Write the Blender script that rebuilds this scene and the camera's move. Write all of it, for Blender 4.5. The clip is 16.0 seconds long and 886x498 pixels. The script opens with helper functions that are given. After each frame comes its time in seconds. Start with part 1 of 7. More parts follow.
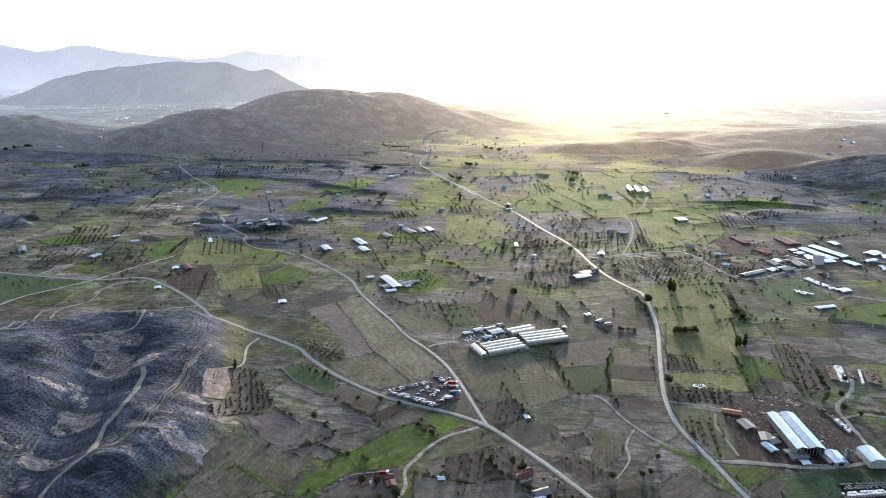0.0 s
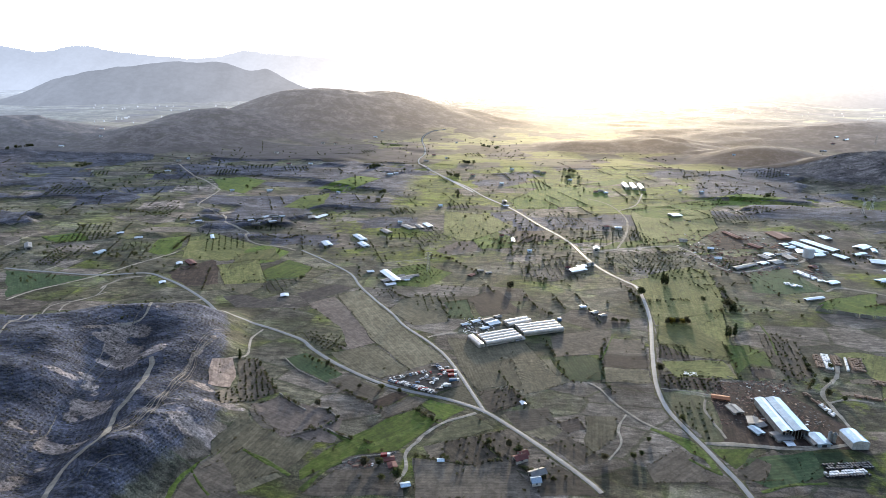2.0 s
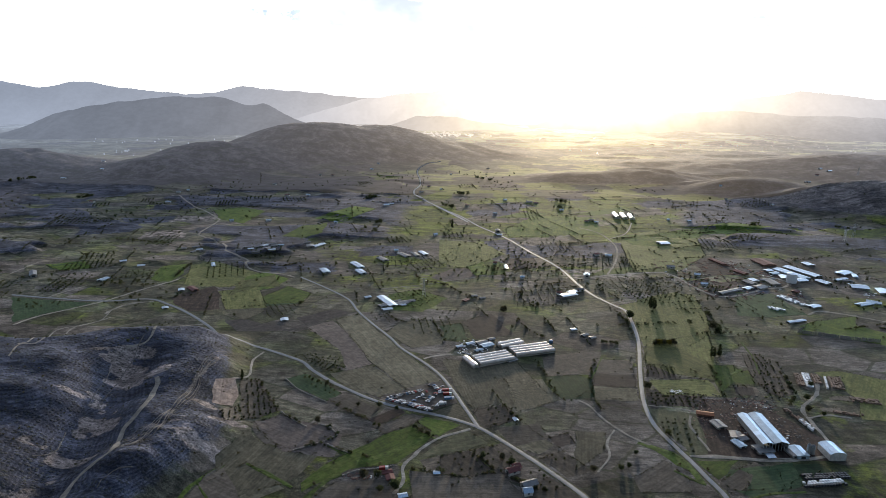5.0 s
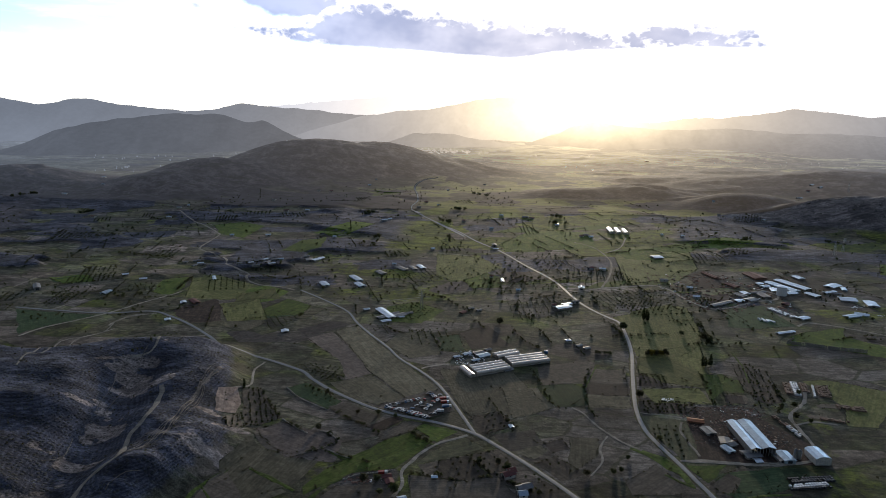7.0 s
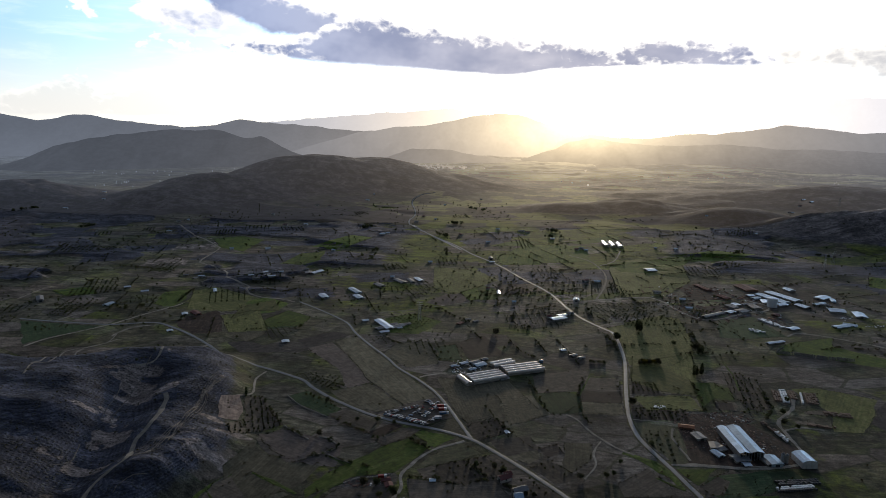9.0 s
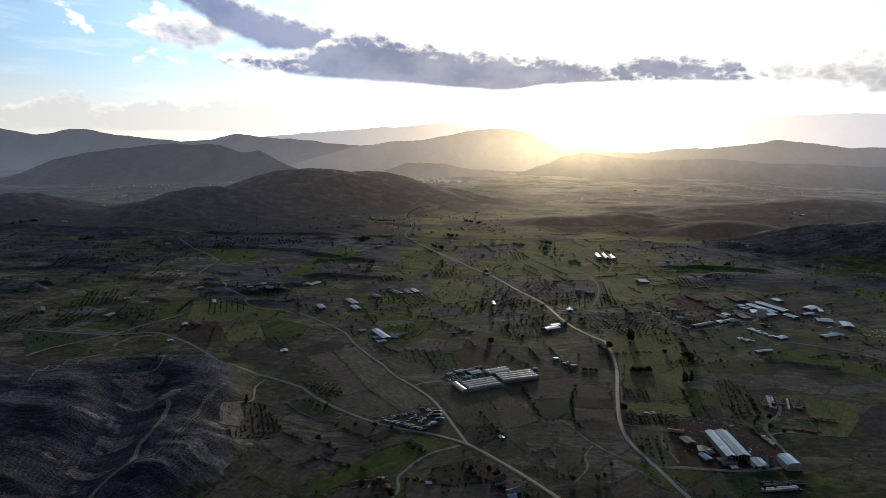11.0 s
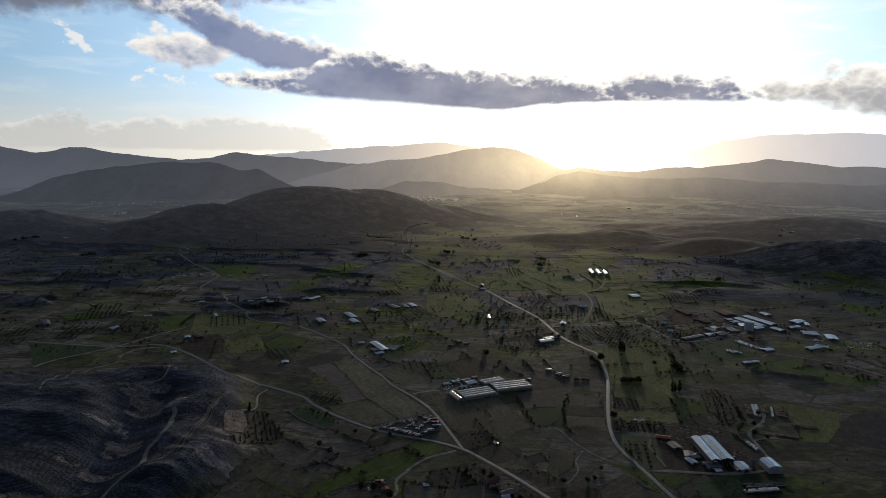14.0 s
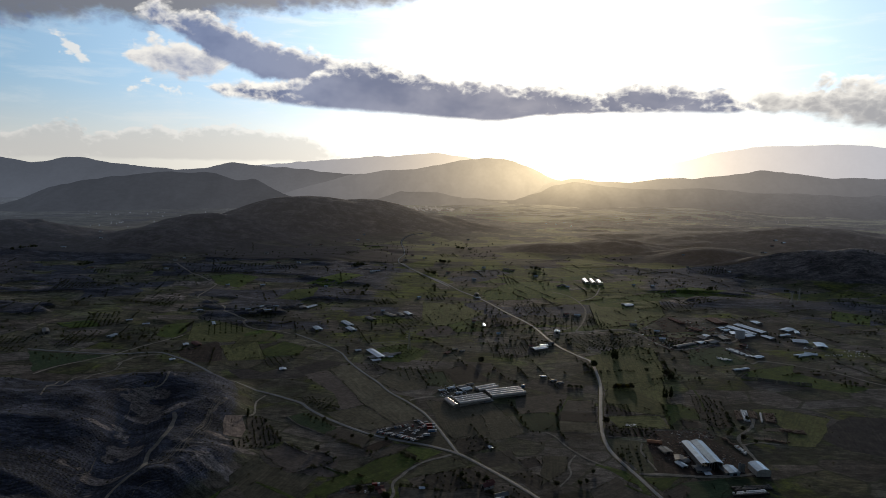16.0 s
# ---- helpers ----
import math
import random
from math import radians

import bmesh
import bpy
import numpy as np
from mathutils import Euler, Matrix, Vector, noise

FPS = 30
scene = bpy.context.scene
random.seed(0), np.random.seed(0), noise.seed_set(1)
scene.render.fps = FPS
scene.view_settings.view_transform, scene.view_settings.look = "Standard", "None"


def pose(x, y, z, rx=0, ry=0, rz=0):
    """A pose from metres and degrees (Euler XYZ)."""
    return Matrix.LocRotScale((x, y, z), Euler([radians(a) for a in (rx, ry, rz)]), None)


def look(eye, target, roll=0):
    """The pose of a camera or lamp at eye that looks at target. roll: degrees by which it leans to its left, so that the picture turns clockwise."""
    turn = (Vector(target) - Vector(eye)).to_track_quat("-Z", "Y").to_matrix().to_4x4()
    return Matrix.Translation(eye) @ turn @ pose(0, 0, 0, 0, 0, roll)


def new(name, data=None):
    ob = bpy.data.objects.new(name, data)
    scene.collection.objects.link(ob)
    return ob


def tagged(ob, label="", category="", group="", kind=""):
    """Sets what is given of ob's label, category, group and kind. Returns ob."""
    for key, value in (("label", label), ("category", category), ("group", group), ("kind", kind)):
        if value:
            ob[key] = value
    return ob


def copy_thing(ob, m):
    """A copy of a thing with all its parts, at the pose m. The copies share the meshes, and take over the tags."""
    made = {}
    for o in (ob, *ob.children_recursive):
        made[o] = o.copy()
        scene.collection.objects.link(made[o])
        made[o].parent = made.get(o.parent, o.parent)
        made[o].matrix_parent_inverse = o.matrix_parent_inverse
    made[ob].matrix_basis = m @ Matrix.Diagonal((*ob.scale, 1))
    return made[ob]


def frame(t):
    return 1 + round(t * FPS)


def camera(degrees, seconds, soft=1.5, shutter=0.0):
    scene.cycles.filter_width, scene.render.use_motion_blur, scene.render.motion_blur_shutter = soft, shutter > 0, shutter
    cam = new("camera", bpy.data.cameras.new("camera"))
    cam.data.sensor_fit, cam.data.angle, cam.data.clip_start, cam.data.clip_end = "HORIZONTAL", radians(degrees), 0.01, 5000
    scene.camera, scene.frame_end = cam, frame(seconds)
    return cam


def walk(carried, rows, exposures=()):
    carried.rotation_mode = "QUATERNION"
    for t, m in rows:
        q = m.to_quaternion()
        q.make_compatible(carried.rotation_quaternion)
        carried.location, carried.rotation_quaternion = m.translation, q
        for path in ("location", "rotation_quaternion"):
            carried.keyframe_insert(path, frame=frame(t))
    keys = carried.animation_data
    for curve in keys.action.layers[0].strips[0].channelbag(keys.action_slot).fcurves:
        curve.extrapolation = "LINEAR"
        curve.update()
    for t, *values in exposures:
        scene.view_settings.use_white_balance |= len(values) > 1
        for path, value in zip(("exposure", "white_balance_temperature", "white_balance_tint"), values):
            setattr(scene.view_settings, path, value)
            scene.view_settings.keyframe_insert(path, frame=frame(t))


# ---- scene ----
# ---------------------------------------------------------------- camera
cam = camera(70.1, 16.0, soft=0.8)
PATH = [  # seconds, eye, target, roll
    (0, (-0.47, -6.50, 284.62), (-9.81, 88.53, 254.92), 0.70),
    (0.5, (-0.00, -11.30, 284.50), (-9.25, 83.73, 254.78), 0.67),
    (1, (0.34, -15.90, 284.36), (-8.85, 79.13, 254.60), 0.60),
    (1.5, (0.73, -20.48, 284.23), (-8.39, 74.56, 254.49), 0.60),
    (2, (1.21, -25.03, 284.12), (-7.84, 70.00, 254.35), 0.56),
    (2.5, (1.70, -29.71, 284.00), (-7.26, 65.60, 255.08), 0.59),
    (3, (2.06, -34.43, 283.89), (-6.80, 61.16, 255.90), 0.58),
    (3.5, (2.35, -39.07, 283.78), (-6.41, 56.78, 256.65), 0.55),
    (4, (2.75, -43.74, 283.71), (-5.90, 52.35, 257.40), 0.56),
    (4.5, (3.16, -48.42, 283.68), (-5.39, 47.89, 258.15), 0.55),
    (5, (3.55, -53.13, 283.65), (-4.86, 43.38, 258.86), 0.54),
    (7.5, (4.87, -76.47, 283.54), (-3.06, 20.83, 261.88), 0.63),
    (8, (5.12, -81.10, 283.47), (-2.70, 16.34, 262.39), 0.62),
    (8.5, (5.22, -85.76, 283.40), (-2.45, 11.83, 262.97), 0.65),
    (9, (5.47, -90.54, 283.31), (-2.11, 7.18, 263.48), 0.66),
    (11.5, (7.43, -114.05, 282.81), (0.49, -15.77, 265.71), 0.68),
    (12, (7.68, -118.78, 282.71), (0.72, -20.42, 266.13), 0.70),
    (12.5, (7.86, -123.56, 282.63), (1.02, -25.11, 266.47), 0.73),
    (13, (8.11, -128.25, 282.61), (1.41, -29.72, 266.87), 0.74),
    (13.5, (8.43, -132.91, 282.58), (1.89, -34.30, 267.33), 0.71),
    (14, (8.86, -137.56, 282.57), (2.37, -38.87, 267.79), 0.76),
    (14.5, (9.24, -141.76, 282.53), (2.92, -43.03, 267.94), 0.79),
    (15, (9.33, -145.59, 282.48), (3.22, -46.79, 268.34), 0.85),
    (15.5, (9.47, -148.98, 282.44), (3.57, -50.08, 268.87), 0.86),
    (16, (9.61, -152.12, 282.40), (3.77, -53.16, 269.26), 0.90),
]
EXPOSURES = ((0.0, 0.27), (2.0, 0.25), (3.5, -0.1), (5.0, -0.68), (7.5, -1.66), (9.0, -2.0), (11.5, -2.35), (13.0, -2.56), (16.0, -2.74))
walk(cam, [(t, look(eye, target, roll)) for t, eye, target, roll in PATH], exposures=EXPOSURES)

# ---------------------------------------------------------------- sky and sun
SUN_AZIMUTH, SUN_HEIGHT = 6.8, 7.5  # degrees to the right of +y, degrees up
SKY_STRENGTH = 0.25


def node(nt, kind, **settings):
    n = nt.nodes.new(kind)
    for key, value in settings.items():
        if key == "operation":
            n.operation = value
        elif key == "data_type":
            n.data_type = value
        elif key == "blend_type":
            n.blend_type = value
        else:
            n.inputs[key.replace("_", " ")].default_value = value
    return n


def maths(nt, operation, a, b=None, c=None, clamp=False):
    n = nt.nodes.new("ShaderNodeMath")
    n.operation, n.use_clamp = operation, clamp
    for i, v in enumerate((a, b, c)):
        if v is None:
            continue
        if isinstance(v, (int, float)):
            n.inputs[i].default_value = v
        else:
            nt.links.new(v, n.inputs[i])
    return n.outputs[0]


def blend(nt, factor, a, b, how="MIX"):
    n = nt.nodes.new("ShaderNodeMix")
    n.data_type, n.blend_type = "RGBA", how
    for socket, v in ((n.inputs[0], factor), (n.inputs[6], a), (n.inputs[7], b)):
        if isinstance(v, (int, float)):
            socket.default_value = v
        elif isinstance(v, tuple):
            socket.default_value = (*v, 1)
        else:
            nt.links.new(v, socket)
    return n.outputs[2]


def step(nt, value, lo, hi):
    n = nt.nodes.new("ShaderNodeMapRange")
    n.interpolation_type = "SMOOTHSTEP"
    nt.links.new(value, n.inputs[0])
    n.inputs[1].default_value, n.inputs[2].default_value = lo, hi
    return n.outputs[0]


def noise_of(nt, vector, scale, detail=4.0, rough=0.55, warp=0.0):
    n = nt.nodes.new("ShaderNodeTexNoise")
    n.inputs["Scale"].default_value, n.inputs["Detail"].default_value = scale, detail
    n.inputs["Roughness"].default_value, n.inputs["Distortion"].default_value = rough, warp
    nt.links.new(vector, n.inputs["Vector"])
    return n.outputs["Fac"]


def make_sky():
    world = bpy.data.worlds.new("evening_sky")
    scene.world, world.use_nodes = world, True
    nt = world.node_tree
    nt.nodes.clear()
    sky = nt.nodes.new("ShaderNodeTexSky")
    sky.sky_type, sky.sun_disc = "NISHITA", False
    sky.sun_elevation, sky.sun_rotation = radians(SUN_HEIGHT), radians(SUN_AZIMUTH)
    sky.altitude, sky.air_density, sky.dust_density, sky.ozone_density = 900, 1.0, 0.7, 2.5
    coord = nt.nodes.new("ShaderNodeTexCoord")
    parts = nt.nodes.new("ShaderNodeSeparateXYZ")
    nt.links.new(coord.outputs["Generated"], parts.inputs[0])
    x, y, z = parts.outputs
    az = maths(nt, "MULTIPLY", maths(nt, "ARCTAN2", x, y), 180 / math.pi)
    el = maths(nt, "MULTIPLY", maths(nt, "ARCSINE", z), 180 / math.pi)

    def sheet(shift_az, shift_el, flat):
        """Azimuth and height in degrees as a plane for the cloud noise."""
        plane = nt.nodes.new("ShaderNodeCombineXYZ")
        nt.links.new(maths(nt, "ADD", az, shift_az), plane.inputs[0])
        nt.links.new(maths(nt, "MULTIPLY", maths(nt, "ADD", el, shift_el), flat), plane.inputs[1])
        return plane.outputs[0]

    def cauliflower(plane):
        """Rounded billows of two sizes, drawn out of shape: about 0.5 on the whole."""
        warp = nt.nodes.new("ShaderNodeTexNoise")
        warp.inputs["Scale"].default_value, warp.inputs["Detail"].default_value = 0.5, 5.0
        nt.links.new(plane, warp.inputs["Vector"])
        pulled = nt.nodes.new("ShaderNodeVectorMath")
        pulled.operation = "MULTIPLY_ADD"
        pulled.inputs[1].default_value = (1.6, 1.6, 0.0)
        nt.links.new(warp.outputs["Color"], pulled.inputs[0])
        nt.links.new(plane, pulled.inputs[2])
        total = maths(nt, "MULTIPLY_ADD", noise_of(nt, plane, 0.30, 7.0, 0.55, 0.1), 0.75, 0.125)
        for scale, weight in ((0.55, 0.40), (1.5, 0.22), (3.6, 0.09)):
            cells = nt.nodes.new("ShaderNodeTexVoronoi")
            cells.voronoi_dimensions, cells.feature = "2D", "SMOOTH_F1"
            cells.inputs["Scale"].default_value, cells.inputs["Smoothness"].default_value = scale, 0.25
            nt.links.new(pulled.outputs[0], cells.inputs["Vector"])
            total = maths(nt, "ADD", total, maths(nt, "MULTIPLY", maths(nt, "SUBTRACT", 0.36, cells.outputs["Distance"]), weight))
        return total

    plane = sheet(0.0, 0.0, 1.5)
    puffs = cauliflower(plane)
    # the same billows a little nearer to the sun: the difference tells lit sides from shaded ones
    sunward = cauliflower(sheet(0.20, 0.35, 1.5))
    lumps = noise_of(nt, plane, 0.13, 4.0, 0.55, 0.2)
    streaks = noise_of(nt, sheet(0.0, 0.0, 6.0), 0.16, 8.0, 0.6, 0.4)

    def edge(points):
        """A height in degrees that changes with azimuth, through (azimuth, degrees) points between -60 and 60."""
        ramp = nt.nodes.new("ShaderNodeValToRGB")
        nt.links.new(maths(nt, "MULTIPLY_ADD", az, 1 / 120, 0.5), ramp.inputs[0])
        while len(ramp.color_ramp.elements) < len(points):
            ramp.color_ramp.elements.new(0.5)
        for el_, (a, h) in zip(ramp.color_ramp.elements, points):
            el_.position = (a + 60) / 120
        for el_, (a, h) in zip(sorted(ramp.color_ramp.elements, key=lambda q: q.position), points):
            el_.color = (h / 30, h / 30, h / 30, 1)
        return maths(nt, "MULTIPLY", ramp.outputs[0], 30.0)

    def bank(low, high, rough=3.2, low_rough=None):
        """Cloud between two edges, frayed by the puffs: how deep in it one looks, and how far below its top."""
        under = maths(nt, "ADD", maths(nt, "SUBTRACT", edge(high), el), maths(nt, "MULTIPLY", maths(nt, "SUBTRACT", puffs, 0.44), rough))
        over = maths(nt, "ADD", maths(nt, "SUBTRACT", el, edge(low)), maths(nt, "MULTIPLY", maths(nt, "SUBTRACT", puffs, 0.44), rough * 0.45 if low_rough is None else low_rough))
        return maths(nt, "MINIMUM", under, over), under

    band, band_under = bank(
        ((-26, 8.5), (-23.8, 6.0), (-22.3, 5.2), (-17.7, 4.8), (-12.9, 4.5), (-7.9, 4.25), (-2.9, 3.85), (1.6, 3.65), (4.6, 4.15), (10.8, 4.4), (16.3, 4.4), (20.6, 4.3), (22.6, 4.6), (24.5, 7.5), (45, 7.5)),
        ((-26, 6.0), (-23.8, 6.4), (-22.2, 6.75), (-17.6, 7.15), (-15.5, 7.4), (-13.5, 8.6), (-12.4, 9.1), (-10.9, 9.1), (-8.9, 9.05), (-6, 8.15), (-4, 7.9), (-1.5, 7.8), (2, 7.4), (4, 7.2), (6.9, 7.5), (9.3, 7.1), (11.6, 7.1), (13.9, 7.6), (15.7, 7.2), (17.5, 6.9), (20.3, 6.7), (21.6, 5.6), (24, 4.5), (45, 4.5)), 1.3, 0.3)
    lobe, lobe_under = bank(
        ((-31, 12.0), (-27.5, 10.6), (-25.2, 9.5), (-23.3, 8.3), (-20.8, 7.3), (-19.5, 6.7), (-14.8, 6.3), (-12.0, 6.0), (-10, 6.6), (-8.5, 9)),
        ((-31, 9.5), (-27.5, 12.6), (-24, 12.2), (-21.2, 11.2), (-17.6, 10.0), (-14.7, 9.7), (-12.4, 9.1), (-10, 8.8), (-8.5, 7.8)), 2.4, 1.0)
    tuft, tuft_under = bank(
        ((-33, 9.5), (-30.2, 7.9), (-28.2, 7.2), (-26.6, 6.6), (-25.3, 6.1), (-23.4, 6.5), (-21.7, 7.6), (-20.5, 9.5)),
        ((-33, 7.6), (-30.2, 8.2), (-28.5, 9.2), (-27.7, 9.7), (-24.7, 9.8), (-23, 9.5), (-21.7, 8.8), (-20.5, 7.6)), 2.4, 1.6)
    deck, deck_under = bank(
        ((-60, 8.2), (-37.7, 8.9), (-34.2, 9.6), (-30.4, 10.2), (-28.4, 10.2), (-26.4, 10.0), (-22.1, 11.1), (-17.5, 12.0), (-12.8, 12.4), (-8, 12.8), (-5, 14.0), (0, 18), (60, 24)),
        ((-60, 60), (60, 60)), 1.0, 1.8)
    right, right_under = bank(
        ((19, 7.5), (21, 4.6), (22.7, 4.1), (24.7, 4.0), (27, 3.7), (30.9, 3.0), (45, 2.6)),
        ((19, 3.5), (21, 5.6), (22.5, 6.6), (24.5, 6.7), (26.7, 7.4), (27.5, 6.8), (30.5, 7.2), (45, 8.0)), 3.0, 1.4)
    wisps = maths(nt, "MAXIMUM", bank(((-38, 11), (-35, 9.1), (-34, 8.8), (-33, 7.6), (-32, 7.4), (-31, 9)), ((-38, 8), (-35.4, 9.0), (-34.2, 9.6), (-33, 8.6), (-32, 7.3), (-31, 6)), 3.4, 2.8)[0], bank(((-31, 8), (-29.4, 5.5), (-28, 5.9), (-26.6, 5.6), (-24, 5.0), (-22.8, 7)), ((-31, 4), (-29.4, 5.8), (-28, 6.5), (-26.6, 5.9), (-25, 5.9), (-24, 5.3), (-22.8, 4)), 3.0, 2.4)[0])
    low_bank, low_under = bank(((-60, 0.0), (60, 0.0)), ((-60, 2.3), (-38.3, 1.9), (-36.9, 2.3), (-36.1, 2.6), (-33.5, 3.1), (-32.4, 2.2), (-30.9, 2.3), (-29.6, 2.8), (-26.7, 2.8), (-23.7, 3.0), (-20.1, 3.1), (-17.7, 2.8), (-14.9, 1.9), (-11, 0.4), (-4, -6.0), (60, -6.0)), 1.9, 0.3)

    # the low sun brightens the air and the clouds round it
    toward = nt.nodes.new("ShaderNodeVectorMath")
    toward.operation = "DOT_PRODUCT"
    a, e = radians(SUN_AZIMUTH), radians(SUN_HEIGHT)
    toward.inputs[1].default_value = (math.sin(a) * math.cos(e), math.cos(a) * math.cos(e), math.sin(e))
    nt.links.new(coord.outputs["Generated"], toward.inputs[0])
    near = maths(nt, "MAXIMUM", toward.outputs["Value"], 0.0)
    halo, wide, side = maths(nt, "POWER", near, 55.0), maths(nt, "POWER", near, 9.0), maths(nt, "POWER", near, 2.2)
    clear = blend(nt, 1.0, sky.outputs[0], (SKY_STRENGTH, SKY_STRENGTH, SKY_STRENGTH), "MULTIPLY")
    clear = blend(nt, 1.0, clear, (0.12, 0.18, 0.30), "ADD")
    clear = blend(nt, 1.0, clear, blend(nt, side, (0.0, 0.0, 0.0), (2.6, 4.3, 6.2)), "ADD")
    clear = blend(nt, 1.0, clear, blend(nt, wide, (0.0, 0.0, 0.0), (2.6, 1.9, 1.1)), "ADD")
    clear = blend(nt, 1.0, clear, blend(nt, halo, (0.0, 0.0, 0.0), (9.0, 7.8, 5.8)), "ADD")
    # thin high veils and milky air close to the horizon
    veil = maths(nt, "MULTIPLY", step(nt, streaks, 0.46, 0.72), maths(nt, "MULTIPLY", side, 0.55))
    clear = blend(nt, veil, clear, blend(nt, wide, (4.6, 5.0, 5.3), (9.5, 9.2, 8.6)))
    milk = blend(nt, wide, (0.0, 0.0, 0.0), (8.0, 7.1, 5.4))
    milk = blend(nt, 1.0, milk, blend(nt, step(nt, near, 0.0, 0.75), (0.1, 0.1, 0.1), (4.0, 3.9, 3.6)), "ADD")
    clear = blend(nt, maths(nt, "MULTIPLY", maths(nt, "SUBTRACT", 1.0, step(nt, el, -1.0, 7.0)), 0.92), clear, milk)
    relief = maths(nt, "SUBTRACT", puffs, sunward)

    def lay(under_colour, depth, below_top, soft_edge, thin, shade, top_depth, opacity=1.0):
        """A cloud over what is behind it: its thin rim lit through, its body shaded, with lit billows."""
        cover = maths(nt, "MULTIPLY", step(nt, depth, 0.0, soft_edge), opacity)
        body = step(nt, maths(nt, "ADD", maths(nt, "ADD", maths(nt, "MULTIPLY", depth, 0.55), maths(nt, "MULTIPLY", below_top, 0.45)), maths(nt, "ADD", maths(nt, "MULTIPLY", relief, -2.6), maths(nt, "MULTIPLY", maths(nt, "SUBTRACT", lumps, 0.5), 1.6))), 0.0, top_depth)
        return blend(nt, cover, under_colour, blend(nt, body, thin, shade))

    dim = (0.25, 0.27, 0.33)
    front = step(nt, near, 0.0, 0.62)
    lit = blend(nt, front, dim, blend(nt, wide, (5.3, 5.2, 5.0), (9.5, 9.0, 8.0)))
    grey = blend(nt, wide, (1.1, 1.5, 2.6), (2.1, 2.1, 2.5))
    grey = blend(nt, step(nt, lumps, 0.36, 0.64), blend(nt, 1.0, grey, (0.74, 0.77, 0.84), "MULTIPLY"), blend(nt, 1.0, grey, (1.25, 1.22, 1.16), "MULTIPLY"))
    grey = blend(nt, front, dim, grey)
    dark = blend(nt, front, dim, blend(nt, wide, (0.95, 1.02, 1.25), (3.2, 3.0, 2.9)))
    pale = blend(nt, front, dim, blend(nt, wide, (2.0, 2.15, 2.5), (3.6, 3.4, 3.2)))
    bank_low = blend(nt, front, dim, blend(nt, wide, (3.3, 3.25, 3.2), (6.0, 5.6, 5.0)))
    bank_lit = blend(nt, front, dim, blend(nt, wide, (4.8, 4.6, 4.4), (9.0, 8.4, 7.6)))
    final = lay(clear, low_bank, low_under, 0.35, bank_lit, bank_low, 0.9, 0.6)
    final = lay(final, wisps, wisps, 0.6, lit, lit, 1.0, 0.8)
    final = lay(final, right, right_under, 0.9, lit, pale, 2.4)
    final = lay(final, deck, maths(nt, "MINIMUM", deck, 2.0), 1.5, grey, dark, 1.6, 0.95)
    final = lay(final, tuft, tuft_under, 0.7, lit, grey, 3.1)
    final = lay(final, lobe, lobe_under, 0.7, lit, grey, 1.5)
    final = lay(final, band, band_under, 0.5, lit, grey, 1.35)
    back = nt.nodes.new("ShaderNodeBackground")
    nt.links.new(final, back.inputs["Color"])
    out = nt.nodes.new("ShaderNodeOutputWorld")
    nt.links.new(back.outputs[0], out.inputs[0])


make_sky()
sun = new("sun", bpy.data.lights.new("sun", "SUN"))
sun.data.energy, sun.data.angle, sun.data.color = 5.0, radians(1.5), (1.0, 0.82, 0.57)
a, e = radians(SUN_AZIMUTH), radians(SUN_HEIGHT)
sun.matrix_world = look((0, 0, 600), (-1000 * math.sin(a) * math.cos(e), -1000 * math.cos(a) * math.cos(e), 600 - 1000 * math.sin(e)))

# ---------------------------------------------------------------- materials
MATS = {}
SHEEN = 0.65  # how much the standing grass and stubble catch a low sun


def start_material(name):
    m = bpy.data.materials.new(name)
    m.use_nodes = True
    nt = m.node_tree
    MATS[name] = m
    return m, nt, nt.nodes["Principled BSDF"]


def object_coord(nt):
    return nt.nodes.new("ShaderNodeTexCoord").outputs["Object"]


def place_coord(nt):
    return nt.nodes.new("ShaderNodeNewGeometry").outputs["Position"]


def add_bump(nt, bsdf, value, strength, distance):
    b = nt.nodes.new("ShaderNodeBump")
    b.inputs["Strength"].default_value, b.inputs["Distance"].default_value = strength, distance
    nt.links.new(value, b.inputs["Height"])
    nt.links.new(b.outputs[0], bsdf.inputs["Normal"])


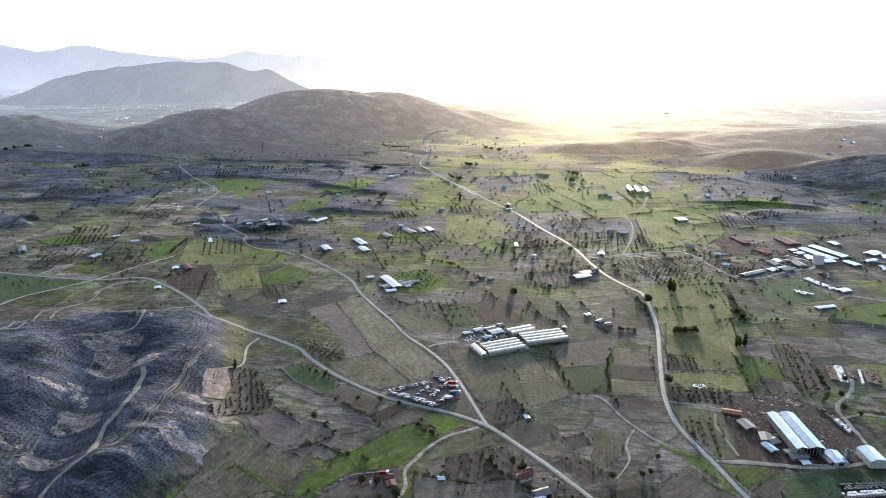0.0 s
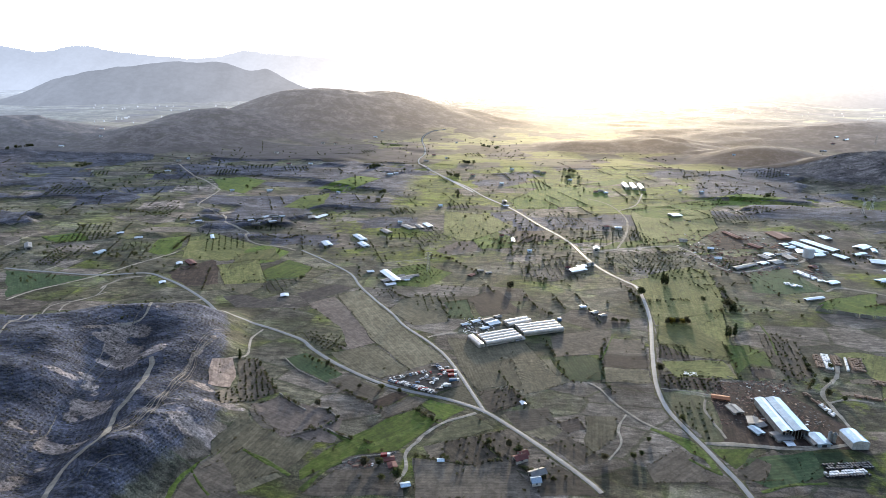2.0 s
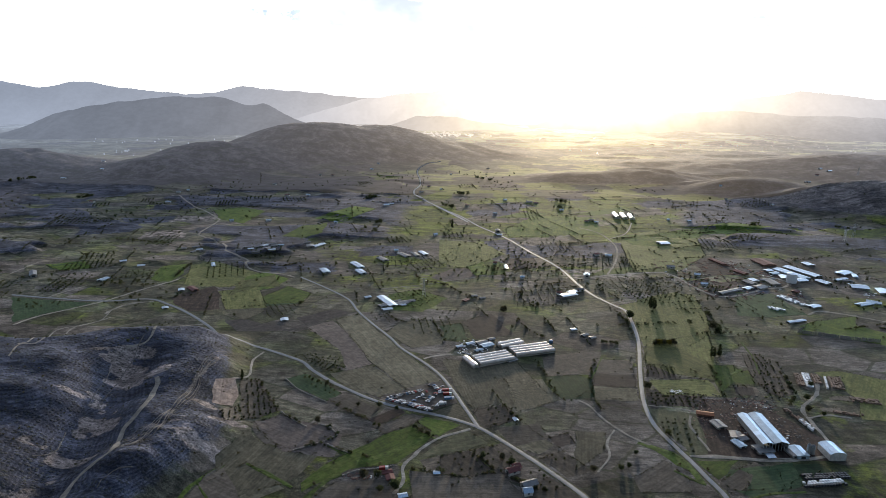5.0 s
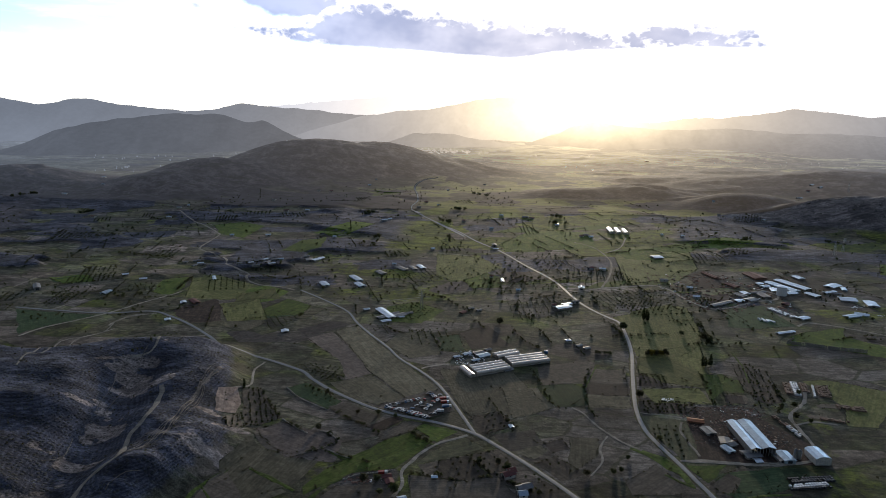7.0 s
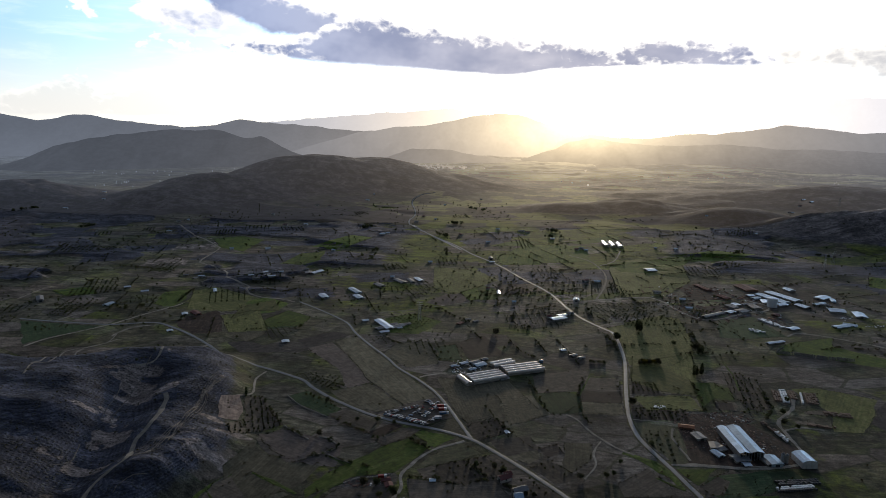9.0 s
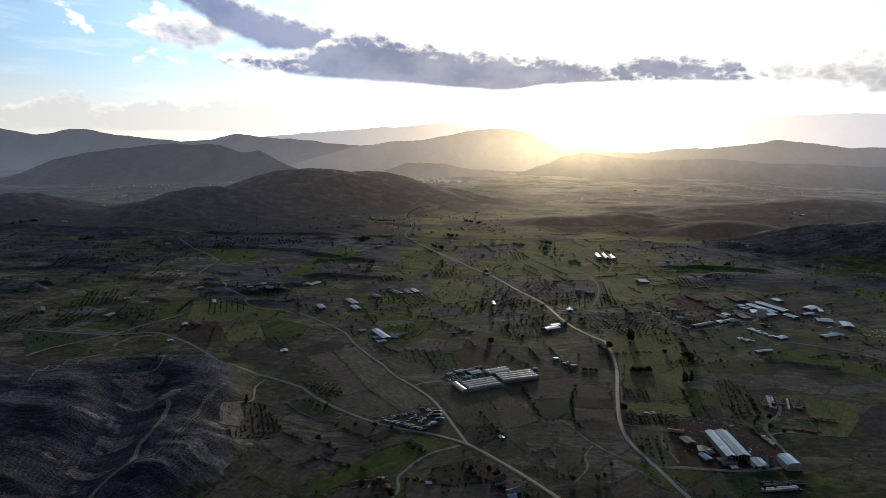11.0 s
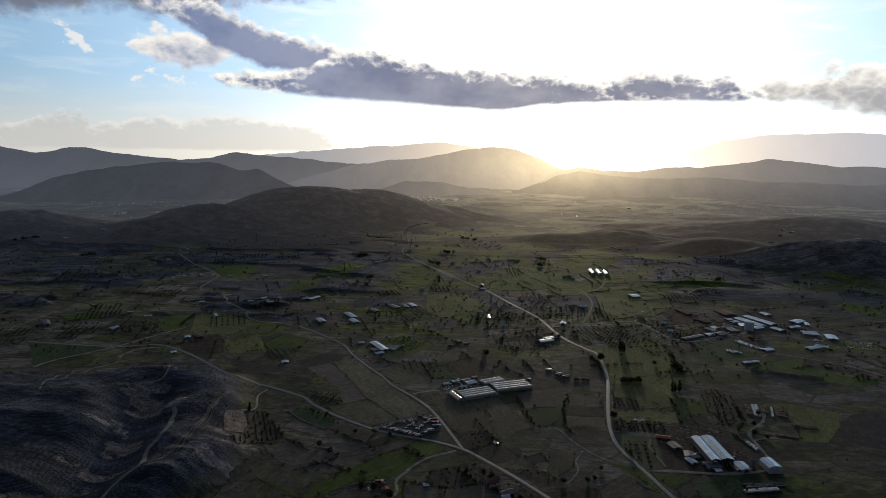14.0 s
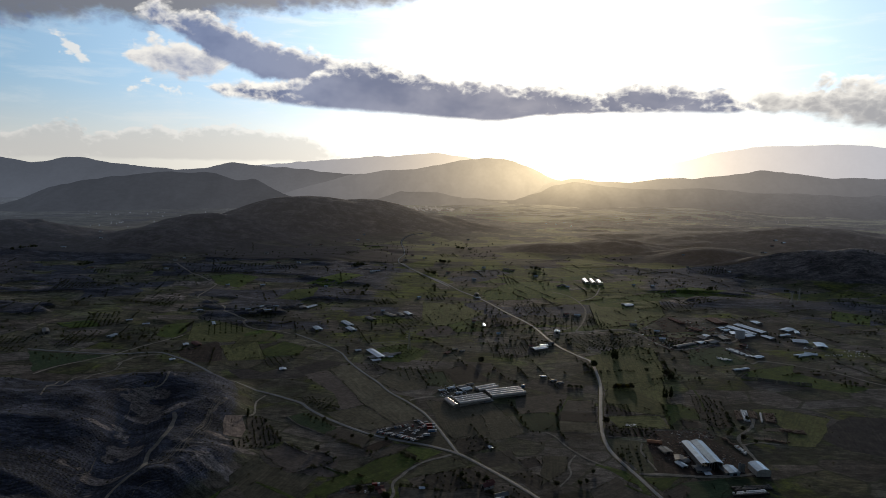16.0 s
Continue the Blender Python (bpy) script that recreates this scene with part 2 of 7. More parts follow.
def land(name, low, mid, high, patch=30.0, furrow=0.0, furrow_depth=0.3, rough=0.85, vary=0.55, bump_height=0.5, tufted=0.5, sheen=1.0, spec=0.12):
    """A field or soil: three tones in patches and grain, with furrows along the object's x."""
    m, nt, bsdf = start_material(name)
    v = object_coord(nt)
    big, fine = noise_of(nt, v, 1 / patch, 5.0, 0.6, 0.4), noise_of(nt, v, 0.55, 5.0, 0.7)
    along = nt.nodes.new("ShaderNodeMapping")
    along.inputs["Scale"].default_value = (0.035, 0.42, 0.1)
    nt.links.new(v, along.inputs["Vector"])
    streaks = noise_of(nt, along.outputs[0], 1.0, 4.0, 0.62, 0.25)
    tone = maths(nt, "ADD", maths(nt, "MULTIPLY", big, 0.48), maths(nt, "ADD", maths(nt, "MULTIPLY", streaks, 0.42), maths(nt, "MULTIPLY", fine, 0.30)))
    low, mid, high = (tuple(c * k for c, k in zip(q, (0.94, 0.935, 0.89))) for q in (low, mid, high))
    col = blend(nt, step(nt, tone, 0.50, 0.60), low, mid)
    col = blend(nt, step(nt, tone, 0.60, 0.72), col, high)
    height_value = fine
    if furrow:
        w = nt.nodes.new("ShaderNodeTexWave")
        w.bands_direction = "Y"
        w.inputs["Scale"].default_value, w.inputs["Distortion"].default_value = 0.314 / furrow, 3.0
        w.inputs["Detail"].default_value, w.inputs["Detail Scale"].default_value = 3.0, 0.12
        nt.links.new(v, w.inputs["Vector"])
        amount = maths(nt, "MULTIPLY", w.outputs["Fac"], maths(nt, "MULTIPLY", big, furrow_depth * 0.9))
        col = blend(nt, amount, col, tuple(c * 0.45 for c in low))
        height_value = maths(nt, "ADD", fine, maths(nt, "MULTIPLY", w.outputs["Fac"], 0.15))
    info = nt.nodes.new("ShaderNodeObjectInfo")
    weedy = step(nt, noise_of(nt, v, 0.21, 5.0, 0.68, 0.3), 0.36, 0.64)
    gain = maths(nt, "MULTIPLY", maths(nt, "MULTIPLY_ADD", weedy, tufted, 1 - tufted / 2), maths(nt, "MULTIPLY_ADD", info.outputs["Random"], vary, 1 - vary / 2))
    hsv = nt.nodes.new("ShaderNodeHueSaturation")
    nt.links.new(col, hsv.inputs["Color"])
    nt.links.new(gain, hsv.inputs["Value"])
    nt.links.new(hsv.outputs[0], bsdf.inputs["Base Color"])
    bsdf.inputs["Roughness"].default_value = rough
    bsdf.inputs["Specular IOR Level"].default_value = spec
    nt.links.new(hsv.outputs[0], bsdf.inputs["Sheen Tint"])
    bsdf.inputs["Sheen Weight"].default_value, bsdf.inputs["Sheen Roughness"].default_value = SHEEN * sheen, 0.45
    add_bump(nt, bsdf, height_value, 0.5, bump_height * 0.5)
    return m


land("dry", (0.067, 0.063, 0.048), (0.103, 0.097, 0.072), (0.142, 0.132, 0.101), 22, 2.6, 0.32)
land("pasture", (0.064, 0.074, 0.030), (0.098, 0.108, 0.040), (0.138, 0.139, 0.062), 30, 3.0, 0.16)
land("grass", (0.046, 0.049, 0.033), (0.070, 0.075, 0.046), (0.107, 0.104, 0.069), 14)
land("green", (0.034, 0.060, 0.012), (0.058, 0.094, 0.015), (0.096, 0.122, 0.030), 18, 3.0, 0.16)
land("lush", (0.030, 0.045, 0.012), (0.050, 0.080, 0.016), (0.085, 0.110, 0.032), 4)
land("crop", (0.020, 0.039, 0.020), (0.029, 0.053, 0.025), (0.047, 0.070, 0.036), 18, 2.8, 0.40)
land("plough", (0.060, 0.054, 0.048), (0.088, 0.078, 0.070), (0.119, 0.105, 0.092), 20, 2.6, 0.40)
land("plough_pink", (0.086, 0.074, 0.072), (0.113, 0.095, 0.092), (0.141, 0.121, 0.114), 30, 2.6, 0.24)
land("soil", (0.037, 0.030, 0.029), (0.056, 0.046, 0.042), (0.083, 0.067, 0.060), 12, 2.4, 0.40, sheen=0.3)
land("soil_pale", (0.069, 0.062, 0.053), (0.106, 0.092, 0.079), (0.157, 0.134, 0.114), 12)
land("soil_pink", (0.114, 0.088, 0.081), (0.180, 0.141, 0.128), (0.242, 0.195, 0.176), 10)
land("orchard_floor", (0.040, 0.036, 0.031), (0.066, 0.056, 0.048), (0.100, 0.084, 0.070), 8, sheen=0.3)
land("terrace", (0.085, 0.080, 0.078), (0.15, 0.138, 0.134), (0.23, 0.21, 0.20), 7, 3.6, 0.5)
land("yard", (0.026, 0.020, 0.018), (0.046, 0.033, 0.029), (0.085, 0.060, 0.052), 9, sheen=0.3)
land("gravel", (0.062, 0.054, 0.049), (0.086, 0.075, 0.068), (0.119, 0.106, 0.095), 8, sheen=0.3)
land("scrub", (0.023, 0.021, 0.024), (0.040, 0.037, 0.039), (0.065, 0.058, 0.056), 12, sheen=0.3)
land("verge", (0.048, 0.055, 0.030), (0.078, 0.080, 0.046), (0.125, 0.115, 0.085), 7)
land("dirt", (0.16, 0.15, 0.138), (0.25, 0.232, 0.212), (0.36, 0.33, 0.30), 9, tufted=0.15, vary=0.25, sheen=0.2)
land("asphalt", (0.125, 0.14, 0.172), (0.152, 0.168, 0.203), (0.178, 0.195, 0.23), 14, rough=0.6, bump_height=0.02, tufted=0.08, vary=0.1, sheen=0.1, spec=0.28)


def ground_material():
    m, nt, bsdf = start_material("ground")
    v = place_coord(nt)
    cover = nt.nodes.new("ShaderNodeAttribute")
    cover.attribute_name = "cover"
    split = nt.nodes.new("ShaderNodeSeparateColor")
    nt.links.new(cover.outputs["Color"], split.inputs[0])
    scrub, green, pale = split.outputs
    big, mid, fine = noise_of(nt, v, 1 / 60, 5, 0.6, 0.5), noise_of(nt, v, 1 / 9, 5, 0.65), noise_of(nt, v, 0.6, 4, 0.7)
    tone = maths(nt, "ADD", maths(nt, "MULTIPLY", big, 0.55), maths(nt, "ADD", maths(nt, "MULTIPLY", mid, 0.40), maths(nt, "MULTIPLY", fine, 0.26)))
    grass = blend(nt, step(nt, tone, 0.49, 0.71), (0.028, 0.030, 0.022), (0.098, 0.092, 0.066))
    terrace = nt.nodes.new("ShaderNodeSeparateXYZ")
    nt.links.new(v, terrace.inputs[0])
    ledge = maths(nt, "SINE", maths(nt, "ADD", maths(nt, "MULTIPLY", terrace.outputs[2], 4.2), maths(nt, "MULTIPLY", mid, 7.0)))
    stepped = maths(nt, "ADD", tone, maths(nt, "MULTIPLY", ledge, 0.055))
    heath = blend(nt, step(nt, stepped, 0.49, 0.72), (0.023, 0.027, 0.042), (0.066, 0.071, 0.098))
    leafy = blend(nt, step(nt, tone, 0.49, 0.71), (0.034, 0.046, 0.010), (0.098, 0.118, 0.020))
    bare = blend(nt, step(nt, tone, 0.49, 0.71), (0.12, 0.104, 0.102), (0.275, 0.235, 0.222))
    # hillsides: base colour made paler, standing in for haze
    slope = blend(nt, step(nt, tone, 0.49, 0.71), (0.075, 0.070, 0.075), (0.19, 0.17, 0.17))
    grass = blend(nt, step(nt, noise_of(nt, v, 1 / 85, 4, 0.6, 0.8), 0.48, 0.66), grass, blend(nt, step(nt, tone, 0.49, 0.71), (0.030, 0.040, 0.016), (0.085, 0.100, 0.036)))
    # the patchwork of small plots: a tone for each, a weedy line between them
    turned_plots = nt.nodes.new("ShaderNodeMapping")
    turned_plots.inputs["Rotation"].default_value = (0, 0, 0.42)
    turned_plots.inputs["Scale"].default_value = (1 / 62, 1 / 36, 0.0)
    nt.links.new(v, turned_plots.inputs["Vector"])
    plots, border = nt.nodes.new("ShaderNodeTexVoronoi"), nt.nodes.new("ShaderNodeTexVoronoi")
    border.feature = "DISTANCE_TO_EDGE"
    for n in (plots, border):
        n.voronoi_dimensions = "2D"
        n.inputs["Scale"].default_value, n.inputs["Randomness"].default_value = 1.0, 0.8
        nt.links.new(turned_plots.outputs[0], n.inputs["Vector"])
    chance = nt.nodes.new("ShaderNodeSeparateColor")
    nt.links.new(plots.outputs["Color"], chance.inputs[0])
    tilled = blend(nt, step(nt, tone, 0.49, 0.71), (0.050, 0.046, 0.041), (0.110, 0.098, 0.088))
    grass = blend(nt, maths(nt, "GREATER_THAN", chance.outputs[0], 0.66), grass, tilled)
    shift = nt.nodes.new("ShaderNodeHueSaturation")
    nt.links.new(grass, shift.inputs["Color"])
    nt.links.new(maths(nt, "MULTIPLY_ADD", chance.outputs[1], 0.75, 0.68), shift.inputs["Value"])
    nt.links.new(maths(nt, "MULTIPLY_ADD", chance.outputs[2], 0.7, 0.65), shift.inputs["Saturation"])
    grass = shift.outputs[0]
    weeds = maths(nt, "SUBTRACT", 1.0, step(nt, maths(nt, "ADD", border.outputs["Distance"], maths(nt, "MULTIPLY", maths(nt, "SUBTRACT", mid, 0.5), 0.09)), 0.015, 0.04))
    grass = blend(nt, maths(nt, "MULTIPLY", weeds, 0.7), grass, (0.026, 0.032, 0.016))
    fray = maths(nt, "MULTIPLY", maths(nt, "SUBTRACT", mid, 0.5), 0.9)
    col = blend(nt, step(nt, maths(nt, "ADD", green, fray), 0.35, 0.65), grass, leafy)
    col = blend(nt, step(nt, maths(nt, "ADD", scrub, fray), 0.35, 0.65), col, heath)
    col = blend(nt, step(nt, maths(nt, "ADD", pale, fray), 0.38, 0.66), col, bare)
    col = blend(nt, cover.outputs["Alpha"], col, slope)
    # shrubs as dark tufts on the heath
    cells = nt.nodes.new("ShaderNodeTexVoronoi")
    cells.inputs["Scale"].default_value = 0.33
    nt.links.new(v, cells.inputs["Vector"])
    tuft = maths(nt, "MULTIPLY", maths(nt, "SUBTRACT", 1.0, step(nt, cells.outputs["Distance"], 0.18, 0.5)), maths(nt, "MULTIPLY", scrub, 0.75))
    col = blend(nt, tuft, col, (0.03, 0.032, 0.025))
    drawn = nt.nodes.new("ShaderNodeMapping")
    drawn.inputs["Rotation"].default_value = (0, 0, 0.15)
    drawn.inputs["Scale"].default_value = (0.34, 1.0, 0.3)
    nt.links.new(v, drawn.inputs["Vector"])
    mottle = step(nt, noise_of(nt, drawn.outputs[0], 1 / 15, 6, 0.66, 0.5), 0.36, 0.66)
    shade = nt.nodes.new("ShaderNodeHueSaturation")
    nt.links.new(col, shade.inputs["Color"])
    speckle = step(nt, noise_of(nt, drawn.outputs[0], 1 / 3.6, 4, 0.7, 0.3), 0.38, 0.62)
    nt.links.new(maths(nt, "MULTIPLY", maths(nt, "MULTIPLY_ADD", mottle, 0.8, 0.6), maths(nt, "MULTIPLY_ADD", speckle, 0.6, 0.7)), shade.inputs["Value"])
    dots = nt.nodes.new("ShaderNodeTexVoronoi")
    dots.voronoi_dimensions = "2D"
    dots.inputs["Scale"].default_value = 0.11
    nt.links.new(v, dots.inputs["Vector"])
    pick = nt.nodes.new("ShaderNodeSeparateColor")
    nt.links.new(dots.outputs["Color"], pick.inputs[0])
    size = maths(nt, "MULTIPLY", maths(nt, "MAXIMUM", maths(nt, "SUBTRACT", pick.outputs[0], 0.5), 0.0), 0.38)
    spot = maths(nt, "LESS_THAN", maths(nt, "ADD", dots.outputs["Distance"], maths(nt, "MULTIPLY", fine, 0.08)), size)
    far_off = step(nt, terrace.outputs[1], 620.0, 760.0)
    col = blend(nt, maths(nt, "MULTIPLY", maths(nt, "MULTIPLY", spot, far_off), 0.8), shade.outputs[0], (0.022, 0.026, 0.015))
    clods = nt.nodes.new("ShaderNodeHueSaturation")
    nt.links.new(col, clods.inputs["Color"])
    nt.links.new(maths(nt, "MULTIPLY_ADD", step(nt, noise_of(nt, v, 1.0, 3.0, 0.7), 0.32, 0.68), 0.8, 0.6), clods.inputs["Value"])
    col = clods.outputs[0]
    nt.links.new(col, bsdf.inputs["Base Color"])
    bsdf.inputs["Roughness"].default_value = 0.85
    bsdf.inputs["Specular IOR Level"].default_value = 0.12
    nt.links.new(col, bsdf.inputs["Sheen Tint"])
    bsdf.inputs["Sheen Weight"].default_value, bsdf.inputs["Sheen Roughness"].default_value = SHEEN, 0.45
    add_bump(nt, bsdf, maths(nt, "ADD", maths(nt, "MULTIPLY", mid, 2.0), maths(nt, "ADD", maths(nt, "MULTIPLY", fine, 0.5), maths(nt, "MULTIPLY", tuft, 1.5))), 0.6, 0.5)


ground_material()


def plain(name, colour, rough=0.6, metal=0.0, spread=0.18, size=2.5, spec=0.5, bump_height=0.0, ribs=0.0, coat=0.0):
    """Paint, sheet or wall: one colour with soft dirt, grain and, for sheets, ribs along the object's y."""
    m, nt, bsdf = start_material(name)
    v = object_coord(nt)
    dirt, grain = noise_of(nt, v, 1 / size, 5, 0.6, 0.6), noise_of(nt, v, 6 / size, 4, 0.6)
    tone = maths(nt, "ADD", maths(nt, "MULTIPLY", dirt, 0.7), maths(nt, "MULTIPLY", grain, 0.3))
    col = blend(nt, step(nt, tone, 0.38, 0.66), tuple(c * (1 - 2 * spread) for c in colour), colour)
    h = grain
    if ribs:
        w = nt.nodes.new("ShaderNodeTexWave")
        w.inputs["Scale"].default_value = 0.314 / ribs
        nt.links.new(v, w.inputs["Vector"])
        col = blend(nt, maths(nt, "MULTIPLY", w.outputs["Fac"], 0.28), col, tuple(c * 0.5 for c in colour))
        h = w.outputs["Fac"]
    info = nt.nodes.new("ShaderNodeObjectInfo")
    hsv = nt.nodes.new("ShaderNodeHueSaturation")
    nt.links.new(col, hsv.inputs["Color"])
    nt.links.new(maths(nt, "MULTIPLY_ADD", info.outputs["Random"], 0.22, 0.88), hsv.inputs["Value"])
    nt.links.new(hsv.outputs[0], bsdf.inputs["Base Color"])
    bsdf.inputs["Roughness"].default_value, bsdf.inputs["Metallic"].default_value = rough, metal
    bsdf.inputs["Specular IOR Level"].default_value = spec
    bsdf.inputs["Coat Weight"].default_value, bsdf.inputs["Coat IOR"].default_value, bsdf.inputs["Coat Roughness"].default_value = coat, 1.9, 0.2
    if bump_height:
        add_bump(nt, bsdf, h, 0.5, bump_height)
    return m


plain("roof_hall", (0.42, 0.55, 0.70), 0.30, 0.62, 0.12, 5, ribs=1.1, bump_height=0.06)
plain("roof_white", (0.38, 0.48, 0.60), 0.32, 0.50, 0.12, 5, ribs=1.1, bump_height=0.06)
plain("roof_grey", (0.17, 0.18, 0.195), 0.6, 0.0, 0.2, 4, ribs=1.1, bump_height=0.06)
plain("roof_blue", (0.27, 0.38, 0.50), 0.32, 0.50, 0.15, 4, ribs=1.1, bump_height=0.06)
plain("roof_red", (0.15, 0.042, 0.042), 0.8, 0.0, 0.2, 3, ribs=0.6, bump_height=0.05)
plain("roof_orange", (0.34, 0.12, 0.045), 0.75, 0.0, 0.2, 3, ribs=0.6, bump_height=0.05)
plain("wall_white", (0.68, 0.66, 0.62), 0.85, 0.0, 0.15, 2)
plain("wall_grey", (0.36, 0.34, 0.31), 0.9, 0.0, 0.2, 2)
plain("wall_blue", (0.42, 0.52, 0.58), 0.6, 0.0, 0.12, 3, ribs=0.8)
plain("wall_brick", (0.28, 0.15, 0.10), 0.9, 0.0, 0.25, 1.5)
plain("dark_opening", (0.03, 0.03, 0.032), 0.5, 0.0, 0.1, 1)
plain("water", (0.03, 0.035, 0.035), 0.03, 0.0, 0.1, 6, spec=1.0)
plain("film", (0.74, 0.66, 0.58), 0.25, 0.30, 0.12, 6, spec=1.0, coat=1.0)
plain("film_dim", (0.26, 0.24, 0.21), 0.5, 0.0, 0.15, 6)
plain("steel", (0.55, 0.56, 0.57), 0.35, 0.7, 0.12, 2)
plain("glass_dark", (0.03, 0.04, 0.05), 0.12, 0.0, 0.05, 1)
plain("rubber", (0.025, 0.025, 0.025), 0.9, 0.0, 0.1, 0.5)
plain("bark", (0.10, 0.075, 0.055), 0.95, 0.0, 0.2, 0.6)
plain("bale_white", (0.78, 0.79, 0.81), 0.3, 0.0, 0.1, 1.0)
plain("bale_black", (0.05, 0.05, 0.055), 0.6, 0.0, 0.1, 1.0)
plain("rubble", (0.19, 0.105, 0.085), 0.95, 0.0, 0.3, 1.0)
plain("brick_stack", (0.30, 0.21, 0.16), 0.9, 0.0, 0.25, 1.0)
plain("dry_stone", (0.40, 0.375, 0.34), 0.9, 0.0, 0.25, 0.8)
for car_paint, colour in (("white", (0.75, 0.75, 0.75)), ("silver", (0.45, 0.46, 0.48)), ("black", (0.03, 0.03, 0.035)), ("red", (0.27, 0.035, 0.03)), ("blue", (0.07, 0.15, 0.27))):
    plain("paint_" + car_paint, colour, 0.25, 0.0, 0.04, 3)


def leaf_material(name, dark, light):
    m, nt, bsdf = start_material(name)
    geo = nt.nodes.new("ShaderNodeNewGeometry")
    info = nt.nodes.new("ShaderNodeObjectInfo")
    mixed = maths(nt, "ADD", maths(nt, "MULTIPLY", geo.outputs["Random Per Island"], 0.75), maths(nt, "MULTIPLY", info.outputs["Random"], 0.25))
    col = blend(nt, mixed, dark, light)
    nt.links.new(col, bsdf.inputs["Base Color"])
    bsdf.inputs["Roughness"].default_value = 0.85
    bsdf.inputs["Specular IOR Level"].default_value = 0.12
    through_leaf, both = nt.nodes.new("ShaderNodeBsdfTranslucent"), nt.nodes.new("ShaderNodeMixShader")
    nt.links.new(col, through_leaf.inputs["Color"])
    both.inputs[0].default_value = 0.55
    nt.links.new(bsdf.outputs[0], both.inputs[1])
    nt.links.new(through_leaf.outputs[0], both.inputs[2])
    nt.links.new(both.outputs[0], nt.nodes["Material Output"].inputs["Surface"])


leaf_material("leaf_olive", (0.050, 0.060, 0.028), (0.12, 0.13, 0.066))
leaf_material("leaf_dark", (0.032, 0.044, 0.022), (0.085, 0.10, 0.046))
leaf_material("leaf_bush", (0.05, 0.052, 0.032), (0.11, 0.105, 0.066))
leaf_material("leaf_yellow", (0.07, 0.07, 0.015), (0.19, 0.16, 0.03))


def painted_haze(nt, v):
    """Emission colour painted as hazy air, by direction from over the fields: grey-blue aside, golden and blazing under
    the sun.
    """
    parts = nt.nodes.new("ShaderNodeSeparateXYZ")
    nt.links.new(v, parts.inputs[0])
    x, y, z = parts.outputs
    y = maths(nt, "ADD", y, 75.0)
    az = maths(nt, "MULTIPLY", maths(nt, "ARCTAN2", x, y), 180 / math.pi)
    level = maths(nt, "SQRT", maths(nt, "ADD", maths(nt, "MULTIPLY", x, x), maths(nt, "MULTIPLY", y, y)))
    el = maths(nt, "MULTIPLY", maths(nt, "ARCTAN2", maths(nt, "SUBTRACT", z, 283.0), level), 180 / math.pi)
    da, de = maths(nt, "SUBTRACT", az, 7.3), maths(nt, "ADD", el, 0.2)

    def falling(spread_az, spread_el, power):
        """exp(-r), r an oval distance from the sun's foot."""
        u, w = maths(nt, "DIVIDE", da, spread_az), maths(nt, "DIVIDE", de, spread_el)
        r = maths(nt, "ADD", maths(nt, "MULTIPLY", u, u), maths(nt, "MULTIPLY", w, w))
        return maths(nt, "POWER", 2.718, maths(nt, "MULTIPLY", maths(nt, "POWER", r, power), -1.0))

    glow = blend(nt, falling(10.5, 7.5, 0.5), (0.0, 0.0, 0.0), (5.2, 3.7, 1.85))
    # sun glare painted on the land close round the sun's foot
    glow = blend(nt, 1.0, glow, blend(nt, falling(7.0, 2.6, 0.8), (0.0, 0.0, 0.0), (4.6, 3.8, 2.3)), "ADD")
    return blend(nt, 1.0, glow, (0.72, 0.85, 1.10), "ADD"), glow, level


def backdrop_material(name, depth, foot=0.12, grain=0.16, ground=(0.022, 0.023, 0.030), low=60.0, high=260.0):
    """Distant ranges with kilometres of bright air painted as emission, its amount changed at their feet."""
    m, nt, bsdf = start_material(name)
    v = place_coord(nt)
    air, glow, level = painted_haze(nt, v)
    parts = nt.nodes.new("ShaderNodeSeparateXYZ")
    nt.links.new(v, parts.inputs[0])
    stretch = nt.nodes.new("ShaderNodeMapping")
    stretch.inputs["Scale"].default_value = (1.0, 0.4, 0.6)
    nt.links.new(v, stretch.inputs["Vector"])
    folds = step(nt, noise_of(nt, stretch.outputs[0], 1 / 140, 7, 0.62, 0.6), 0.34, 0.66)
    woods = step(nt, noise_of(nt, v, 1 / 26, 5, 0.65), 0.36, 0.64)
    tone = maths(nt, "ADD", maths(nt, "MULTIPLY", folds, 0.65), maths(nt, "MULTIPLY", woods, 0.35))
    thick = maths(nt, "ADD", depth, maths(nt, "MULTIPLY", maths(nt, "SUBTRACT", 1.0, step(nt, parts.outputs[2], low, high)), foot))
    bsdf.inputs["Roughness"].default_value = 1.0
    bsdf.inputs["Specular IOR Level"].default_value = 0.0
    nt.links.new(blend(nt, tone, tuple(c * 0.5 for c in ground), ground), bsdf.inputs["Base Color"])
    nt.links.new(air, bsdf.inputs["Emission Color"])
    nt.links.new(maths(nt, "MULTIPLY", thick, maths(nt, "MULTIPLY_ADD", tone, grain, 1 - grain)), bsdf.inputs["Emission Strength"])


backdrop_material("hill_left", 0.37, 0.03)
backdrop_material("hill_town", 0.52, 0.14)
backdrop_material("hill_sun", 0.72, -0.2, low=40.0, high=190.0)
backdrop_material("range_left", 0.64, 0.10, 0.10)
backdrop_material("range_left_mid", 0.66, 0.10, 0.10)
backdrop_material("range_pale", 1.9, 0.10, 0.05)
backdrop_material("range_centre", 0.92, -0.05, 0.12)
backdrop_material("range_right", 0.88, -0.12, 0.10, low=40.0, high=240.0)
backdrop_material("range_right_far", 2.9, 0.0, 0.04)
